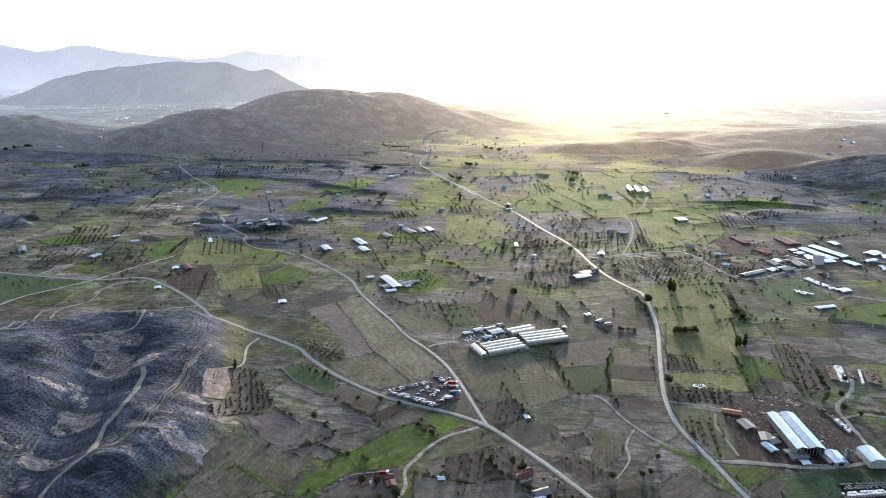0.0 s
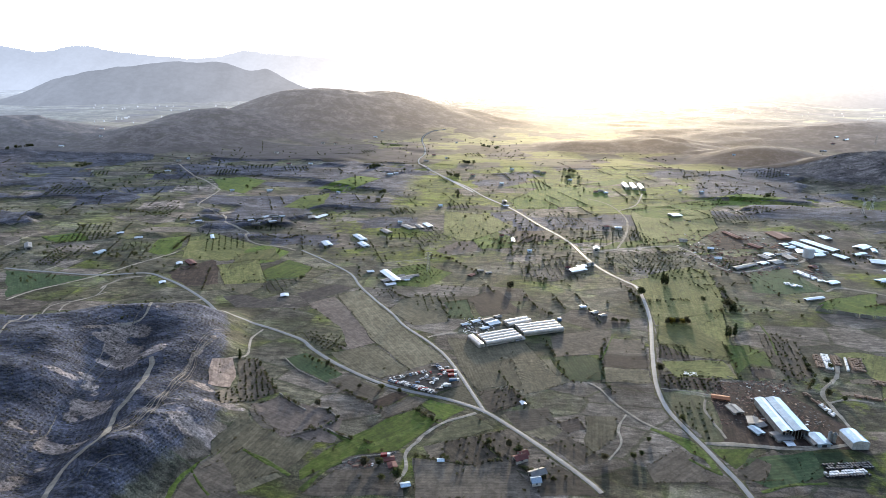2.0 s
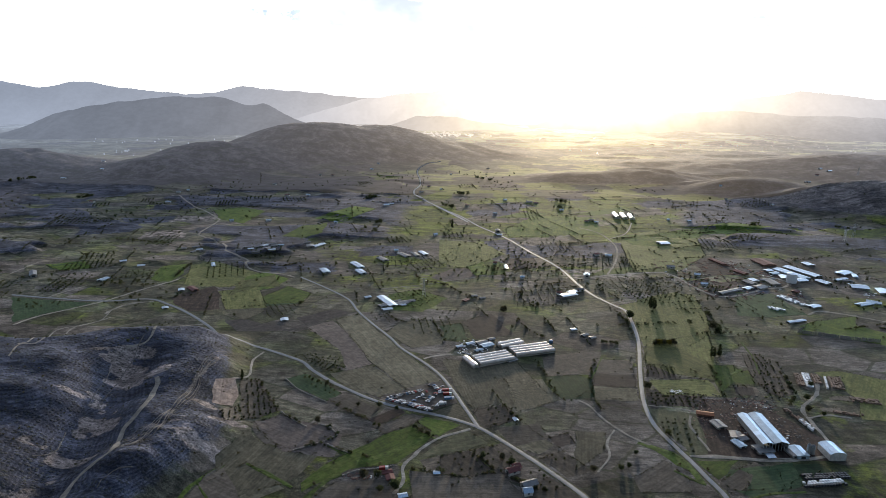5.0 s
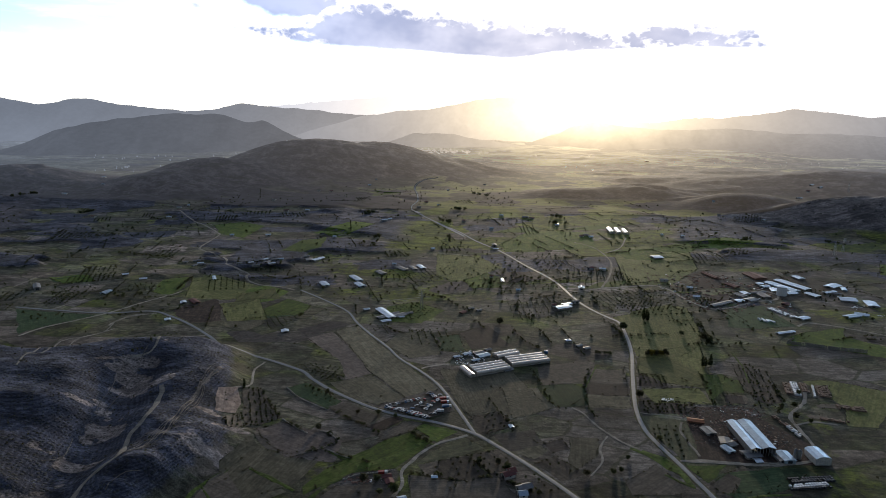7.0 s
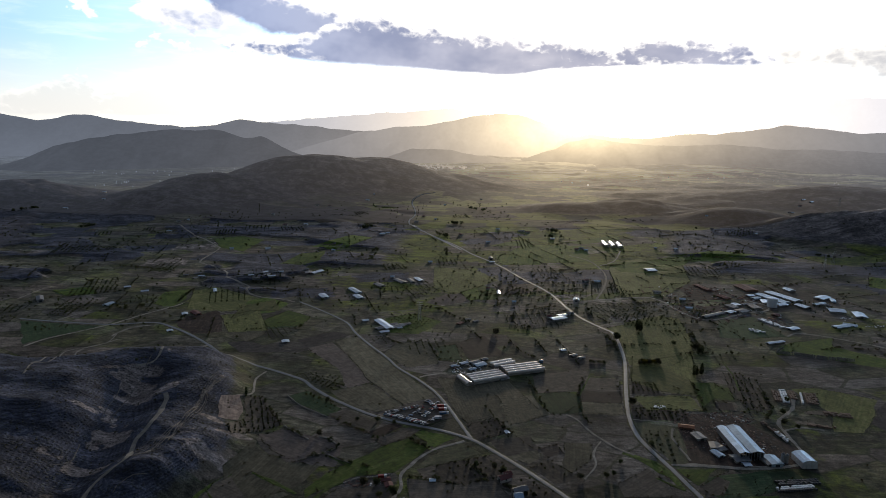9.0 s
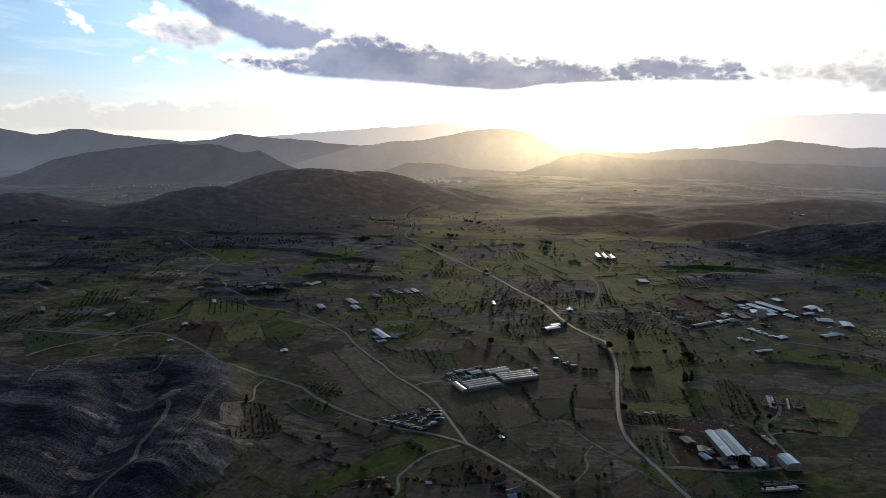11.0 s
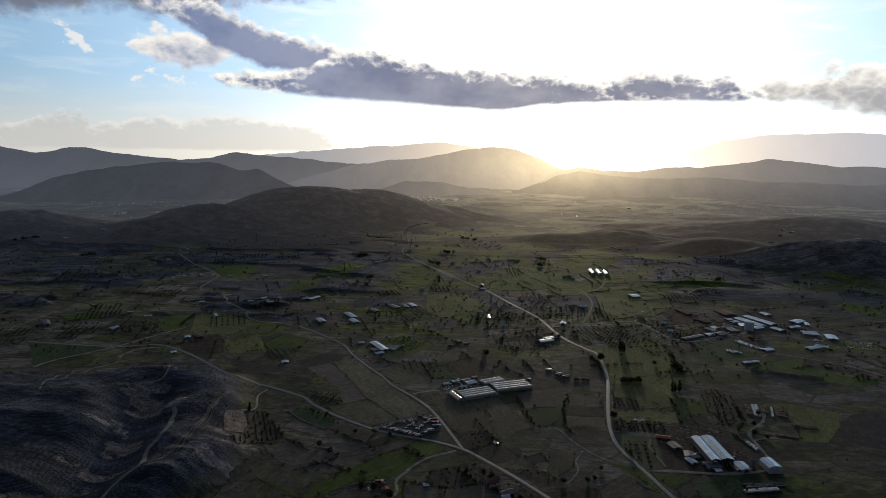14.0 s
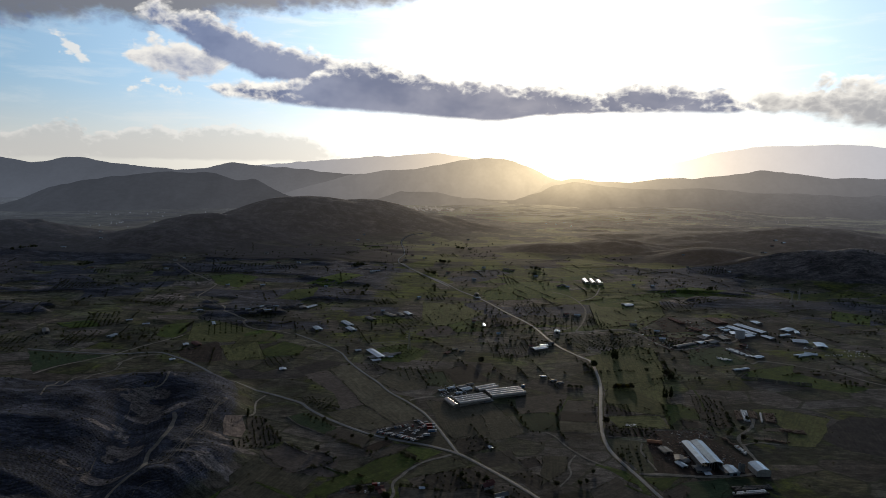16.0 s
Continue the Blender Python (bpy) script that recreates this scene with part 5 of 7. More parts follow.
grass_strip([(-203, 284), (-207, 297), (-209, 312), (-206, 326), (-201, 338), (-195, 350)], 5)
grass_strip([(-205, 327), (-197, 318), (-190, 311), (-182, 304)], 3)
grass_strip([(-97, 364), (-79, 374), (-64, 387), (-51, 402), (-40, 413)], 9)
grass_strip([(-124, 315), (-115, 336), (-104, 347)], 5)
grass_strip([(-124, 382), (-105, 374)], 3)
grass_strip([(-63, 415), (-48, 405), (-37, 400)], 3)
grass_strip([(122, 413), (137, 404), (149, 396), (155, 378), (158, 364)], 7)
grass_strip([(180, 346), (201, 355), (228, 360)], 4)
grass_strip([(141, 377), (152, 367), (160, 362)], 4)
grass_strip([(277, 626), (275, 589), (267, 547)], 3)
grass_strip([(99, 520), (111, 554), (117, 571)], 3)
grass_strip([(220, 534), (238, 543), (253, 557)], 5)
dirt_road([(-263, 326), (-258, 343), (-259, 369), (-257, 383), (-259, 412), (-260, 436), (-266, 457), (-269, 494), (-262, 523)], 0.55)
dirt_road([(-263, 326), (-255, 340), (-257, 368), (-255, 382), (-256, 410), (-259, 437), (-264, 458), (-267, 492), (-260, 519)], 0.55)
dirt_road([(-262, 326), (-252, 339), (-251, 361), (-253, 382), (-253, 408), (-257, 438), (-263, 461), (-263, 490), (-258, 514)], 0.55)
dirt_road([(-261, 326), (-249, 337), (-247, 357), (-251, 381), (-250, 406), (-256, 440), (-262, 461), (-260, 489), (-256, 510)], 0.55)
grass_strip([(-179, 353), (-164, 344), (-150, 337), (-136, 329)], 4)
grass_strip([(-125, 382), (-108, 372), (-96, 369)], 3)
dirt_road([(158, 397), (179, 397), (204, 397), (233, 401), (252, 403)], 3.2)

# ---------------------------------------------------------------- buildings


def part(name, bm, material, parent, label=""):
    me = bpy.data.meshes.new(name)
    bm.to_mesh(me)
    bm.free()
    me.materials.append(MATS[material])
    ob = new(name, me)
    ob.parent = parent
    if label:
        ob["label"] = label
    return ob


def box(bm, x0, x1, y0, y1, z0, z1):
    v = [bm.verts.new(p) for p in ((x0, y0, z0), (x1, y0, z0), (x1, y1, z0), (x0, y1, z0), (x0, y0, z1), (x1, y0, z1), (x1, y1, z1), (x0, y1, z1))]
    for f in ((0, 3, 2, 1), (4, 5, 6, 7), (0, 1, 5, 4), (1, 2, 6, 5), (2, 3, 7, 6), (3, 0, 4, 7)):
        bm.faces.new([v[i] for i in f])


def boxes(*spans):
    bm = bmesh.new()
    for span in spans:
        box(bm, *span)
    return bm


def prism(bm, outline, x0, x1):
    """A closed bar along x with that outline in y and z (counter-clockwise seen from +x)."""
    a = [bm.verts.new((x0, y, z)) for y, z in outline]
    b = [bm.verts.new((x1, y, z)) for y, z in outline]
    n = len(outline)
    bm.faces.new(a[::-1])
    bm.faces.new(b)
    for i in range(n):
        bm.faces.new((a[i], a[(i + 1) % n], b[(i + 1) % n], b[i]))


def rooted(name, x, y, turn, label, category, group="", sink=0.0):
    root = new(name)
    root.matrix_world = pose(x, y, float(height(x, y)) - sink, 0, 0, turn)
    return tagged(root, label, category, group)


def slab(y0, z0, y1, z1, thick):
    """The outline of a sloping roof sheet."""
    return [(y0, z0), (y1, z1), (y1, z1 + thick), (y0, z0 + thick)]


ROOF_WORDS = {"white": "white sheet-metal", "grey": "grey corrugated", "blue": "pale blue-grey sheet-metal", "red": "red-tiled", "orange": "orange-tiled"}


def gable(root, length, width, eave, rise, roof, wall, across=False):
    """Walls with gables and a ridge along the longer side, two roof slopes, door and windows."""
    if width > length:
        turn = Matrix.Rotation(math.pi / 2, 4, "Z")
        length, width = width, length
    else:
        turn = Matrix.Identity(4)
    w, h = width / 2, length / 2
    made = []
    bm = bmesh.new()
    prism(bm, [(-w, -1.2), (w, -1.2), (w, eave), (0, eave + rise), (-w, eave)], -h, h)
    made.append(part("wall", bm, wall, root))
    over = 0.7
    drop = rise / w * over
    for side in (-1, 1):
        bm = bmesh.new()
        outline = slab(side * (w + over), eave - drop + 0.05, side * 0.02, eave + rise + 0.05, 0.14)
        prism(bm, outline if side < 0 else outline[::-1], -h - over, h + over)
        made.append(part("roof", bm, roof, root))
    part("ridge_cap", boxes((-h - over, h + over, -0.25, 0.25, eave + rise + 0.17, eave + rise + 0.27)), roof, made[-1])
    door = min(3.6, width * 0.5)
    made.append(part("door", boxes((-h - 0.06, -h + 0.02, -door / 2, door / 2, 0, min(3.2, eave * 0.8))), "dark_opening", root))
    count = max(1, min(5, int(length / 6)))
    for k in range(count):
        x = -h + (k + 0.5) * length / count
        made.append(part("window", boxes((x - 0.7, x + 0.7, -w - 0.05, -w + 0.02, eave * 0.4, eave * 0.75)), "glass_dark", root))
    for ob in made:
        ob.matrix_basis = turn
    return made


def shed(x, y, turn, length, width, tall, roof):
    wall = {"white": "wall_grey", "grey": "wall_grey", "blue": "wall_blue", "red": "wall_brick", "orange": "wall_brick"}[roof]
    root = rooted("farm_shed", x, y, turn, f"long low farm shed with a {ROOF_WORDS[roof]} roof", "shed", "farm and works sheds")
    gable(root, max(length, 3), max(width, 3), (tall - 0.8) * 0.5, 0.12 * min(length, width) / 2 + 0.3, "roof_" + roof, wall)


def house(x, y, turn, length, width, roof):
    wall = "wall_white" if roof != "grey" else "wall_grey"
    root = rooted("house", x, y, turn, f"small country house with a {ROOF_WORDS[roof]} roof", "house", "country houses")
    gable(root, max(length, 6), max(width, 6), 3.2, 1.6, "roof_" + roof, wall)
    chimney = part("chimney", boxes((1.2, 1.8, 0.5, 1.1, 3.6, 5.4)), "wall_grey", root)


COTTAGES = []


def cottage(x, y, turn, length, width):
    roof = ("white", "white", "grey", "red", "blue")[len(COTTAGES) % 5]
    root = rooted("cottage", x, y, turn, f"far whitewashed cottage with a {ROOF_WORDS[roof]} roof", "house", "far cottages")
    gable(root, max(length, 5), min(width, 0.8 * max(length, 5)), 2.8, 1.2, "roof_" + roof, "wall_white")
    COTTAGES.append(root)


def arch(width, spring, rise, n=9, inset=0.0):
    w = width / 2 - inset
    return [(w * math.cos(math.pi * k / n), spring + (rise - inset) * math.sin(math.pi * k / n)) for k in range(n + 1)]


def greenhouse(x, y, turn, length, width, bays, which):
    """A block of arched bays under plastic film, gutters between them."""
    root = rooted("greenhouse", x, y, turn, "block of plastic-film greenhouse bays, dusty white, with darker gutters", "greenhouse", "greenhouse blocks")
    bay = width / bays
    for k in range(bays):
        mid = -width / 2 + (k + 0.5) * bay
        bm = bmesh.new()
        outline = [(mid + p, q) for p, q in arch(bay - 1.2, 2.6, 1.9)]
        prism(bm, [(mid - bay / 2 + 0.6, -0.8), (mid + bay / 2 - 0.6, -0.8)] + outline, -length / 2, length / 2)
        cover = part("bay", bm, "film", root)
        n = int(length / 5)
        for q in range(n + 1):
            bm = bmesh.new()
            at = -length / 2 + q * length / n
            ring = [(mid + p, q2 + 0.05) for p, q2 in arch(bay - 0.8, 2.6, 1.95)]
            prism(bm, ring + [(mid + p, q2 - 0.1) for p, q2 in arch(bay - 0.8, 2.6, 1.95)][::-1], at - 0.09, at + 0.09)
            part("hoop", bm, "film_dim", cover)
        part("end_wall", boxes((-length / 2 - 0.08, -length / 2 - 0.02, mid - bay * 0.4, mid + bay * 0.4, 0, 2.4)), "film_dim", root)
    for k in range(bays + 1):
        mid = -width / 2 + k * bay
        part("gutter", boxes((-length / 2, length / 2, mid - 0.55, mid + 0.55, 2.2, 2.6)), "film_dim", root)


def tunnel(x, y, turn, length, width):
    """One long arched tunnel; its ends are arches."""
    root = rooted("poly_tunnel", x, y, turn, "single arched tunnel covered in white film", "greenhouse", "arched tunnels")
    long, wide = max(length, width), min(length, width)
    spin = Matrix.Rotation(math.pi / 2 if width > length else 0, 4, "Z")
    bm = bmesh.new()
    prism(bm, [(-wide / 2, -0.8), (wide / 2, -0.8)] + arch(wide, 1.6, wide * 0.36), -long / 2, long / 2)
    part("cover", bm, "film", root).matrix_basis = spin
    for k in range(int(long / 6) + 1):
        bm = bmesh.new()
        at = -long / 2 + k * 6
        ring = arch(wide + 0.12, 1.6, wide * 0.36 + 0.06)
        prism(bm, ring + arch(wide - 0.2, 1.6, wide * 0.36 - 0.1)[::-1], at - 0.1, at + 0.1)
        part("hoop", bm, "film_dim", root).matrix_basis = spin
    part("door", boxes((-long / 2 - 0.08, -long / 2 - 0.01, -1.2, 1.2, 0, 2.4)), "film_dim", root).matrix_basis = spin


def factory_hall(x, y, turn, length, width):
    """Twin-bay works hall: a bright lower bay and a ridged one beside it, open towards the road."""
    root = rooted("factory_hall", x, y, turn, "long twin-bay works hall with ribbed white metal roof", "factory")
    half, deep = length / 2, width / 2
    split = -half + length * 0.42
    part("wall", boxes((-half, -half + 0.3, -deep, deep, -1, 6.0), (half - 0.3, half, -deep, deep, -1, 6.4), (-half, half, deep - 0.3, deep, -1, 6.2)), "wall_grey", root)
    panels = int(width / 5.5)
    for k in range(panels):
        y0, y1 = -deep - 0.6 + (width + 1.2) * k / panels, -deep - 0.6 + (width + 1.2) * (k + 1) / panels - 0.06
        for x0, z0, x1, z1, paint in ((-half - 0.6, 6.0, (-half + split) / 2, 7.4, "roof_hall"), ((-half + split) / 2, 7.4, split - 0.15, 6.1, "roof_hall"), (split + 0.1, 6.5, (split + half) / 2, 8.2, "roof_blue"), ((split + half) / 2, 8.2, half + 0.6, 6.5, "roof_blue")):
            bm = bmesh.new()
            v = [bm.verts.new(p) for p in ((x0, y0, z0), (x1, y0, z1), (x1, y1, z1), (x0, y1, z0), (x0, y0, z0 + 0.14), (x1, y0, z1 + 0.14), (x1, y1, z1 + 0.14), (x0, y1, z0 + 0.14))]
            for f in ((0, 3, 2, 1), (4, 5, 6, 7), (0, 1, 5, 4), (1, 2, 6, 5), (2, 3, 7, 6), (3, 0, 4, 7)):
                bm.faces.new([v[i] for i in f])
            part("roof_panel", bm, paint, root)
    for k in range(9):
        px = -half + 0.4 + k * (length - 0.8) / 8
        part("column", boxes((px - 0.2, px + 0.2, -deep, -deep + 0.4, -1, 6.3)), "steel", root)
    part("valley_gutter", boxes((split - 0.2, split + 0.15, -deep - 0.6, deep + 0.6, 5.95, 6.12)), "steel", root)


def hall_tent(x, y, turn, length, width):
    """White storage hall with a four-slope barrel roof."""
    root = rooted("storage_hall", x, y, turn, "large white storage hall with rounded film roof and pale blue walls", "storage hall")
    w, d = length / 2, width / 2
    profile = [(-w, -1), (w, -1), (w, 5.2), (w * 0.62, 6.6), (0, 7.2), (-w * 0.62, 6.6), (-w, 5.2)]
    bm = bmesh.new()
    prism(bm, [(p * 0.995, q - 0.12 if q > 0 else q) for p, q in profile], -d, d)
    part("wall", bm, "wall_white", root).matrix_basis = Matrix.Rotation(math.pi / 2, 4, "Z")
    for (a, az), (b, bz) in zip(profile[2:], profile[3:]):
        bm = bmesh.new()
        prism(bm, slab(a, az, b, bz, 0.15)[::-1], -d - 0.3, d + 0.3)
        part("roof_panel", bm, "roof_hall", root).matrix_basis = Matrix.Rotation(math.pi / 2, 4, "Z")
    part("door", boxes((-2.2, 2.2, -d - 0.12, -d + 0.02, 0, 4.2)), "wall_white", root)
    for k in range(5):
        px = -w + 0.2 + k * (length - 0.4) / 4
        part("column", boxes((px - 0.15, px + 0.15, -d - 0.14, -d + 0.05, -1, 5.0)), "steel", root)


def cylinder(bm, x, y, z0, z1, r0, r1=None, n=16):
    r1 = r0 if r1 is None else r1
    a = [bm.verts.new((x + r0 * math.cos(2 * math.pi * k / n), y + r0 * math.sin(2 * math.pi * k / n), z0)) for k in range(n)]
    b = [bm.verts.new((x + r1 * math.cos(2 * math.pi * k / n), y + r1 * math.sin(2 * math.pi * k / n), z1)) for k in range(n)]
    bm.faces.new(a[::-1])
    bm.faces.new(b)
    for k in range(n):
        bm.faces.new((a[k], a[(k + 1) % n], b[(k + 1) % n], b[k]))


def turned(*stages, n=16):
    bm = bmesh.new()
    for stage in stages:
        cylinder(bm, *stage, n=n)
    return bm


def silo(x, y, tall):
    root = rooted("silo", x, y, 0, "tall grey steel feed silo with a conical cap", "silo", "steel silos")
    part("shell", turned((0, 0, -0.5, tall - 1.4, 1.5)), "steel", root)
    part("cap", turned((0, 0, tall - 1.4, tall, 1.62, 0.25)), "roof_grey", root)
    part("ladder", boxes((-0.25, 0.25, -1.62, -1.52, 0, tall - 1.2)), "steel", root)


def blue_tank(x, y):
    root = rooted("water_butt", x, y, 0, "round blue plastic water tank beside the greenhouses", "tank")
    part("shell", turned((0, 0, -0.3, 2.6, 2.4), n=20), "paint_blue", root)
    part("lid", turned((0, 0, 2.6, 3.1, 2.45, 0.5), n=20), "paint_blue", root)


def water_tank(x, y):
    root = rooted("water_tank", x, y, 15, "big white cylindrical tank in the works yard", "tank")
    part("shell", turned((0, 0, -0.5, 13, 7.0), n=28), "bale_white", root)
    part("lid", turned((0, 0, 13, 14, 7.1, 1.0), n=28), "roof_white", root)
    part("rim", turned((0, 0, 12.7, 13.0, 7.2), n=28), "steel", root)


greenhouse(3.7, 552.6, 28, 39.6, 22.7, 4, 'front')
greenhouse(44.1, 579.1, 23, 44.9, 23.4, 4, 'rear')
greenhouse(21.7, 590.9, 31, 28.1, 13.6, 2, 'rear')
tunnel(-19.0, 541.8, 31, 6.9, 24.1)
shed(22.0, 553.3, 35, 10.6, 9.1, 3.5, 'grey')
shed(-3.7, 586.3, 35, 13.4, 9.0, 4, 'blue')
shed(-9.0, 592.0, 34, 12.3, 8.0, 4, 'grey')
shed(14.2, 568.6, 33, 7.5, 7.1, 4, 'grey')
factory_hall(225.2, 433.8, 4, 19.7, 46.8)
shed(188.5, 461.4, -11, 13.2, 5.9, 4.5, 'orange')
shed(194.4, 444.8, 17, 8.5, 11.3, 4.5, 'grey')
shed(203.3, 429.2, -9, 7.9, 10.0, 4.5, 'grey')
shed(206.6, 425.9, 22, 7.7, 7.6, 4, 'grey')
shed(201.5, 416.9, 23, 6.2, 9.9, 4, 'blue')
shed(217.4, 410.3, 13, 12.8, 10.4, 5, 'grey')
shed(219.5, 401.7, 12, 5.4, 5.2, 4, 'white')
shed(237.6, 407.9, 12, 4.9, 12.1, 5, 'grey')
shed(243.4, 408.2, 7, 9.2, 13.8, 6.5, 'blue')
hall_tent(268.8, 410.0, 6, 12.7, 16.5)
house(20.8, 362.7, 31, 9.2, 4.0, 'red')
house(22.9, 367.2, 28, 5.0, 3.3, 'red')
house(32.2, 347.2, 29, 10.8, 4.1, 'grey')
house(30.7, 339.2, 15, 4.6, 2.9, 'white')
shed(-72.0, 353.2, 22, 7.1, 3.8, 3, 'red')
shed(-68.4, 346.8, 23, 5.3, 5.4, 3, 'red')
shed(-35.3, 356.1, 9, 4.0, 2.6, 3, 'white')
shed(-56.2, 327.4, 21, 5.5, 3.9, 3, 'white')
shed(24.4, 436.0, 21, 2.8, 4.5, 3, 'white')
shed(-135.0, 711.3, 34, 10.4, 41.5, 4.5, 'white')
shed(-136.9, 696.6, 42, 12.5, 8.4, 3.5, 'grey')
shed(-115.1, 707.6, 43, 15.3, 10.1, 3.5, 'grey')
shed(-130.0, 684.0, 32, 12.0, 6.4, 3, 'white')
shed(-207.7, 862.4, 36, 9.7, 32.1, 4.5, 'blue')
shed(-195.0, 830.1, 36, 9.7, 21.5, 4.5, 'blue')
shed(-248.9, 828.9, 33, 10.0, 21.5, 4.5, 'blue')
shed(-175.2, 898.9, 40, 10.5, 21.5, 4, 'grey')
shed(-145.4, 926.1, 41, 11.1, 27.2, 4, 'grey')
shed(-127.0, 929.8, 29, 7.7, 21.9, 4, 'grey')
shed(-114.7, 938.1, 31, 8.4, 22.4, 4, 'white')
shed(-311.3, 963.6, 23, 12.1, 14.9, 4, 'grey')
shed(-298.5, 968.9, 65, 26.5, 9.5, 4, 'white')
shed(100.8, 758.4, 30, 22.8, 10.8, 5, 'white')
shed(107.4, 771.3, 31, 13.6, 6.8, 5, 'white')
house(5.4, 1105.4, 5, 8.0, 11.0, 'grey')
shed(19.0, 880.9, 5, 4.0, 18.8, 2.5, 'white')
tunnel(249.2, 1266.7, -0, 11.1, 48.6)
tunnel(263.9, 1264.2, -0, 10.5, 48.1)
tunnel(278.3, 1258.6, -1, 10.7, 44.3)
shed(293.9, 1050.2, 18, 17.5, 17.0, 5.5, 'white')
house(136.5, 848.0, -4, 8.0, 10.0, 'blue')
shed(352.7, 944.0, -71, 35.0, 8.1, 4.4, 'red')
shed(423.3, 947.7, -77, 35.1, 21.2, 4.4, 'red')
shed(368.8, 891.1, -61, 20.8, 9.7, 4.4, 'red')
shed(323.5, 800.5, 33, 40.7, 7.5, 4.4, 'grey')
shed(463.9, 906.1, -65, 57.0, 14.1, 4.4, 'white')
shed(442.7, 892.6, -66, 54.0, 14.3, 4.4, 'blue')
shed(352.2, 815.6, 33, 12.6, 8.9, 4.4, 'white')
shed(371.4, 823.2, 31, 16.5, 14.0, 4.4, 'grey')
shed(397.5, 845.5, -83, 21.7, 12.5, 4.4, 'grey')
shed(364.6, 843.3, -65, 17.3, 10.0, 4.4, 'grey')
shed(374.3, 853.9, -71, 11.4, 9.9, 4.4, 'white')
shed(423.8, 873.4, -99, 17.9, 9.9, 4.4, 'white')
shed(442.2, 861.6, 21, 16.7, 11.8, 4.4, 'white')
shed(471.1, 855.8, -66, 19.1, 11.7, 4.4, 'white')
shed(490.0, 945.6, -76, 16.5, 11.3, 4.4, 'white')
shed(523.2, 906.0, 38, 24.1, 14.4, 4.4, 'white')
shed(502.3, 871.2, 28, 22.2, 6.3, 4.4, 'white')
shed(531.7, 890.6, -108, 17.0, 6.0, 4.4, 'blue')
shed(410.5, 750.2, 29, 14.9, 9.1, 4.4, 'white')
shed(364.0, 693.1, 22, 25.0, 5.0, 4.4, 'white')
shed(413.6, 904.3, 29, 11.7, 7.7, 4.4, 'white')
shed(417.6, 891.4, 28, 13.7, 8.0, 4.4, 'blue')
shed(394.6, 859.1, 19, 24.1, 5.6, 4.4, 'grey')
shed(413.0, 809.8, 36, 9.4, 6.9, 4.4, 'red')
shed(510, 838, -12, 21, 19, 5.0, 'white')
shed(533, 820, -14, 14, 24, 5.0, 'white')
shed(481, 768, 24, 24, 9, 3.6, 'blue')
shed(497, 776, -30, 16, 10, 3.6, 'blue')
shed(505, 868, -20, 22, 5, 3.6, 'grey')
shed(-404.5, 729.3, 46, 8.5, 19.7, 4.5, 'red')
shed(-547.2, 753.8, 77, 14.2, 8.6, 4.5, 'blue')
shed(-426.4, 840.7, 28, 4.2, 19.9, 3.5, 'blue')
shed(-566.8, 835.0, 36, 8.7, 8.1, 3.5, 'white')
shed(-532.1, 824.2, 27, 10.1, 8.0, 3.5, 'white')
house(-659.7, 763.2, 39, 8.2, 26.0, 'grey')
shed(-418.5, 725.3, 31, 6.8, 9.0, 3, 'white')
shed(-245.1, 635.2, 23, 7.9, 8.2, 3, 'white')
shed(-405.8, 658.7, 35, 6.4, 7.2, 2.5, 'white')
for x, y, turn, length, width, roof in ((-413, 907, 20, 9, 6, "grey"), (-404, 925, 35, 12, 7, "grey"), (-396, 914, 25, 8, 6, "white"), (-388, 928, 30, 14, 6, "grey"), (-381, 938, 62, 10, 6, "white"), (-373, 952, 28, 13, 6, "grey"), (-366, 940, 30, 9, 7, "grey"), (-360, 913, 25, 11, 6, "white"), (-382, 899, 30, 12, 5, "grey"), (-370, 920, 75, 10, 6, "grey"), (-356, 946, 20, 9, 6, "blue"), (-322, 978, 24, 12, 6, "grey"), (-514, 924, 15, 8, 6, "grey"), (-500, 936, 40, 11, 6, "grey"), (-486, 920, 30, 9, 6, "white"), (-476, 909, 20, 7, 5, "grey"), (-490, 906, 70, 9, 5, "grey"), (-163, 724, 30, 8, 6, "white"), (-122, 714, 33, 9, 5, "grey"), (-105, 716, 30, 10, 6, "grey"), (-112, 700, 25, 6, 4, "white"), (95, 641, 20, 6, 5, "white"), (106, 627, 40, 8, 5, "grey"), (114, 620, 30, 7, 5, "grey"), (-24, 743, 25, 8, 6, "grey"), (-34, 726, 60, 9, 6, "red"), (-13, 736, 30, 7, 5, "grey"), (8, 1081, 10, 9, 7, "white"), (-22, 589, 35, 9, 5, "white"), (-33, 580, 33, 7, 4, "white"), (-12, 573, 33, 8, 4, "blue"), (1, 603, 33, 7, 5, "grey")):
    shed(x, y, turn, length, width, 3.6, roof)
cottage(-1122, 1488, -3, 12.8, 6.0)
cottage(-1064, 1566, 6, 7.8, 6.5)
cottage(-770, 1406, 20, 10.2, 7.4)
cottage(-903, 1270, -25, 15.0, 6.4)
cottage(-732, 1287, -8, 12.3, 8.6)
cottage(-1149, 1704, 12, 10.0, 8.3)
cottage(-758, 1431, 33, 6.1, 6.0)
cottage(-574, 1530, -18, 9.8, 7.3)
cottage(-497, 1398, 7, 9.7, 7.2)
cottage(-519, 1128, 31, 7.4, 7.2)
cottage(-447, 1136, 22, 9.6, 9.0)
cottage(-449, 1410, 1, 8.8, 6.5)
cottage(-497, 1684, -6, 7.9, 8.0)
cottage(-463, 1690, 15, 8.5, 6.4)
cottage(-371, 1791, -24, 10.1, 7.5)
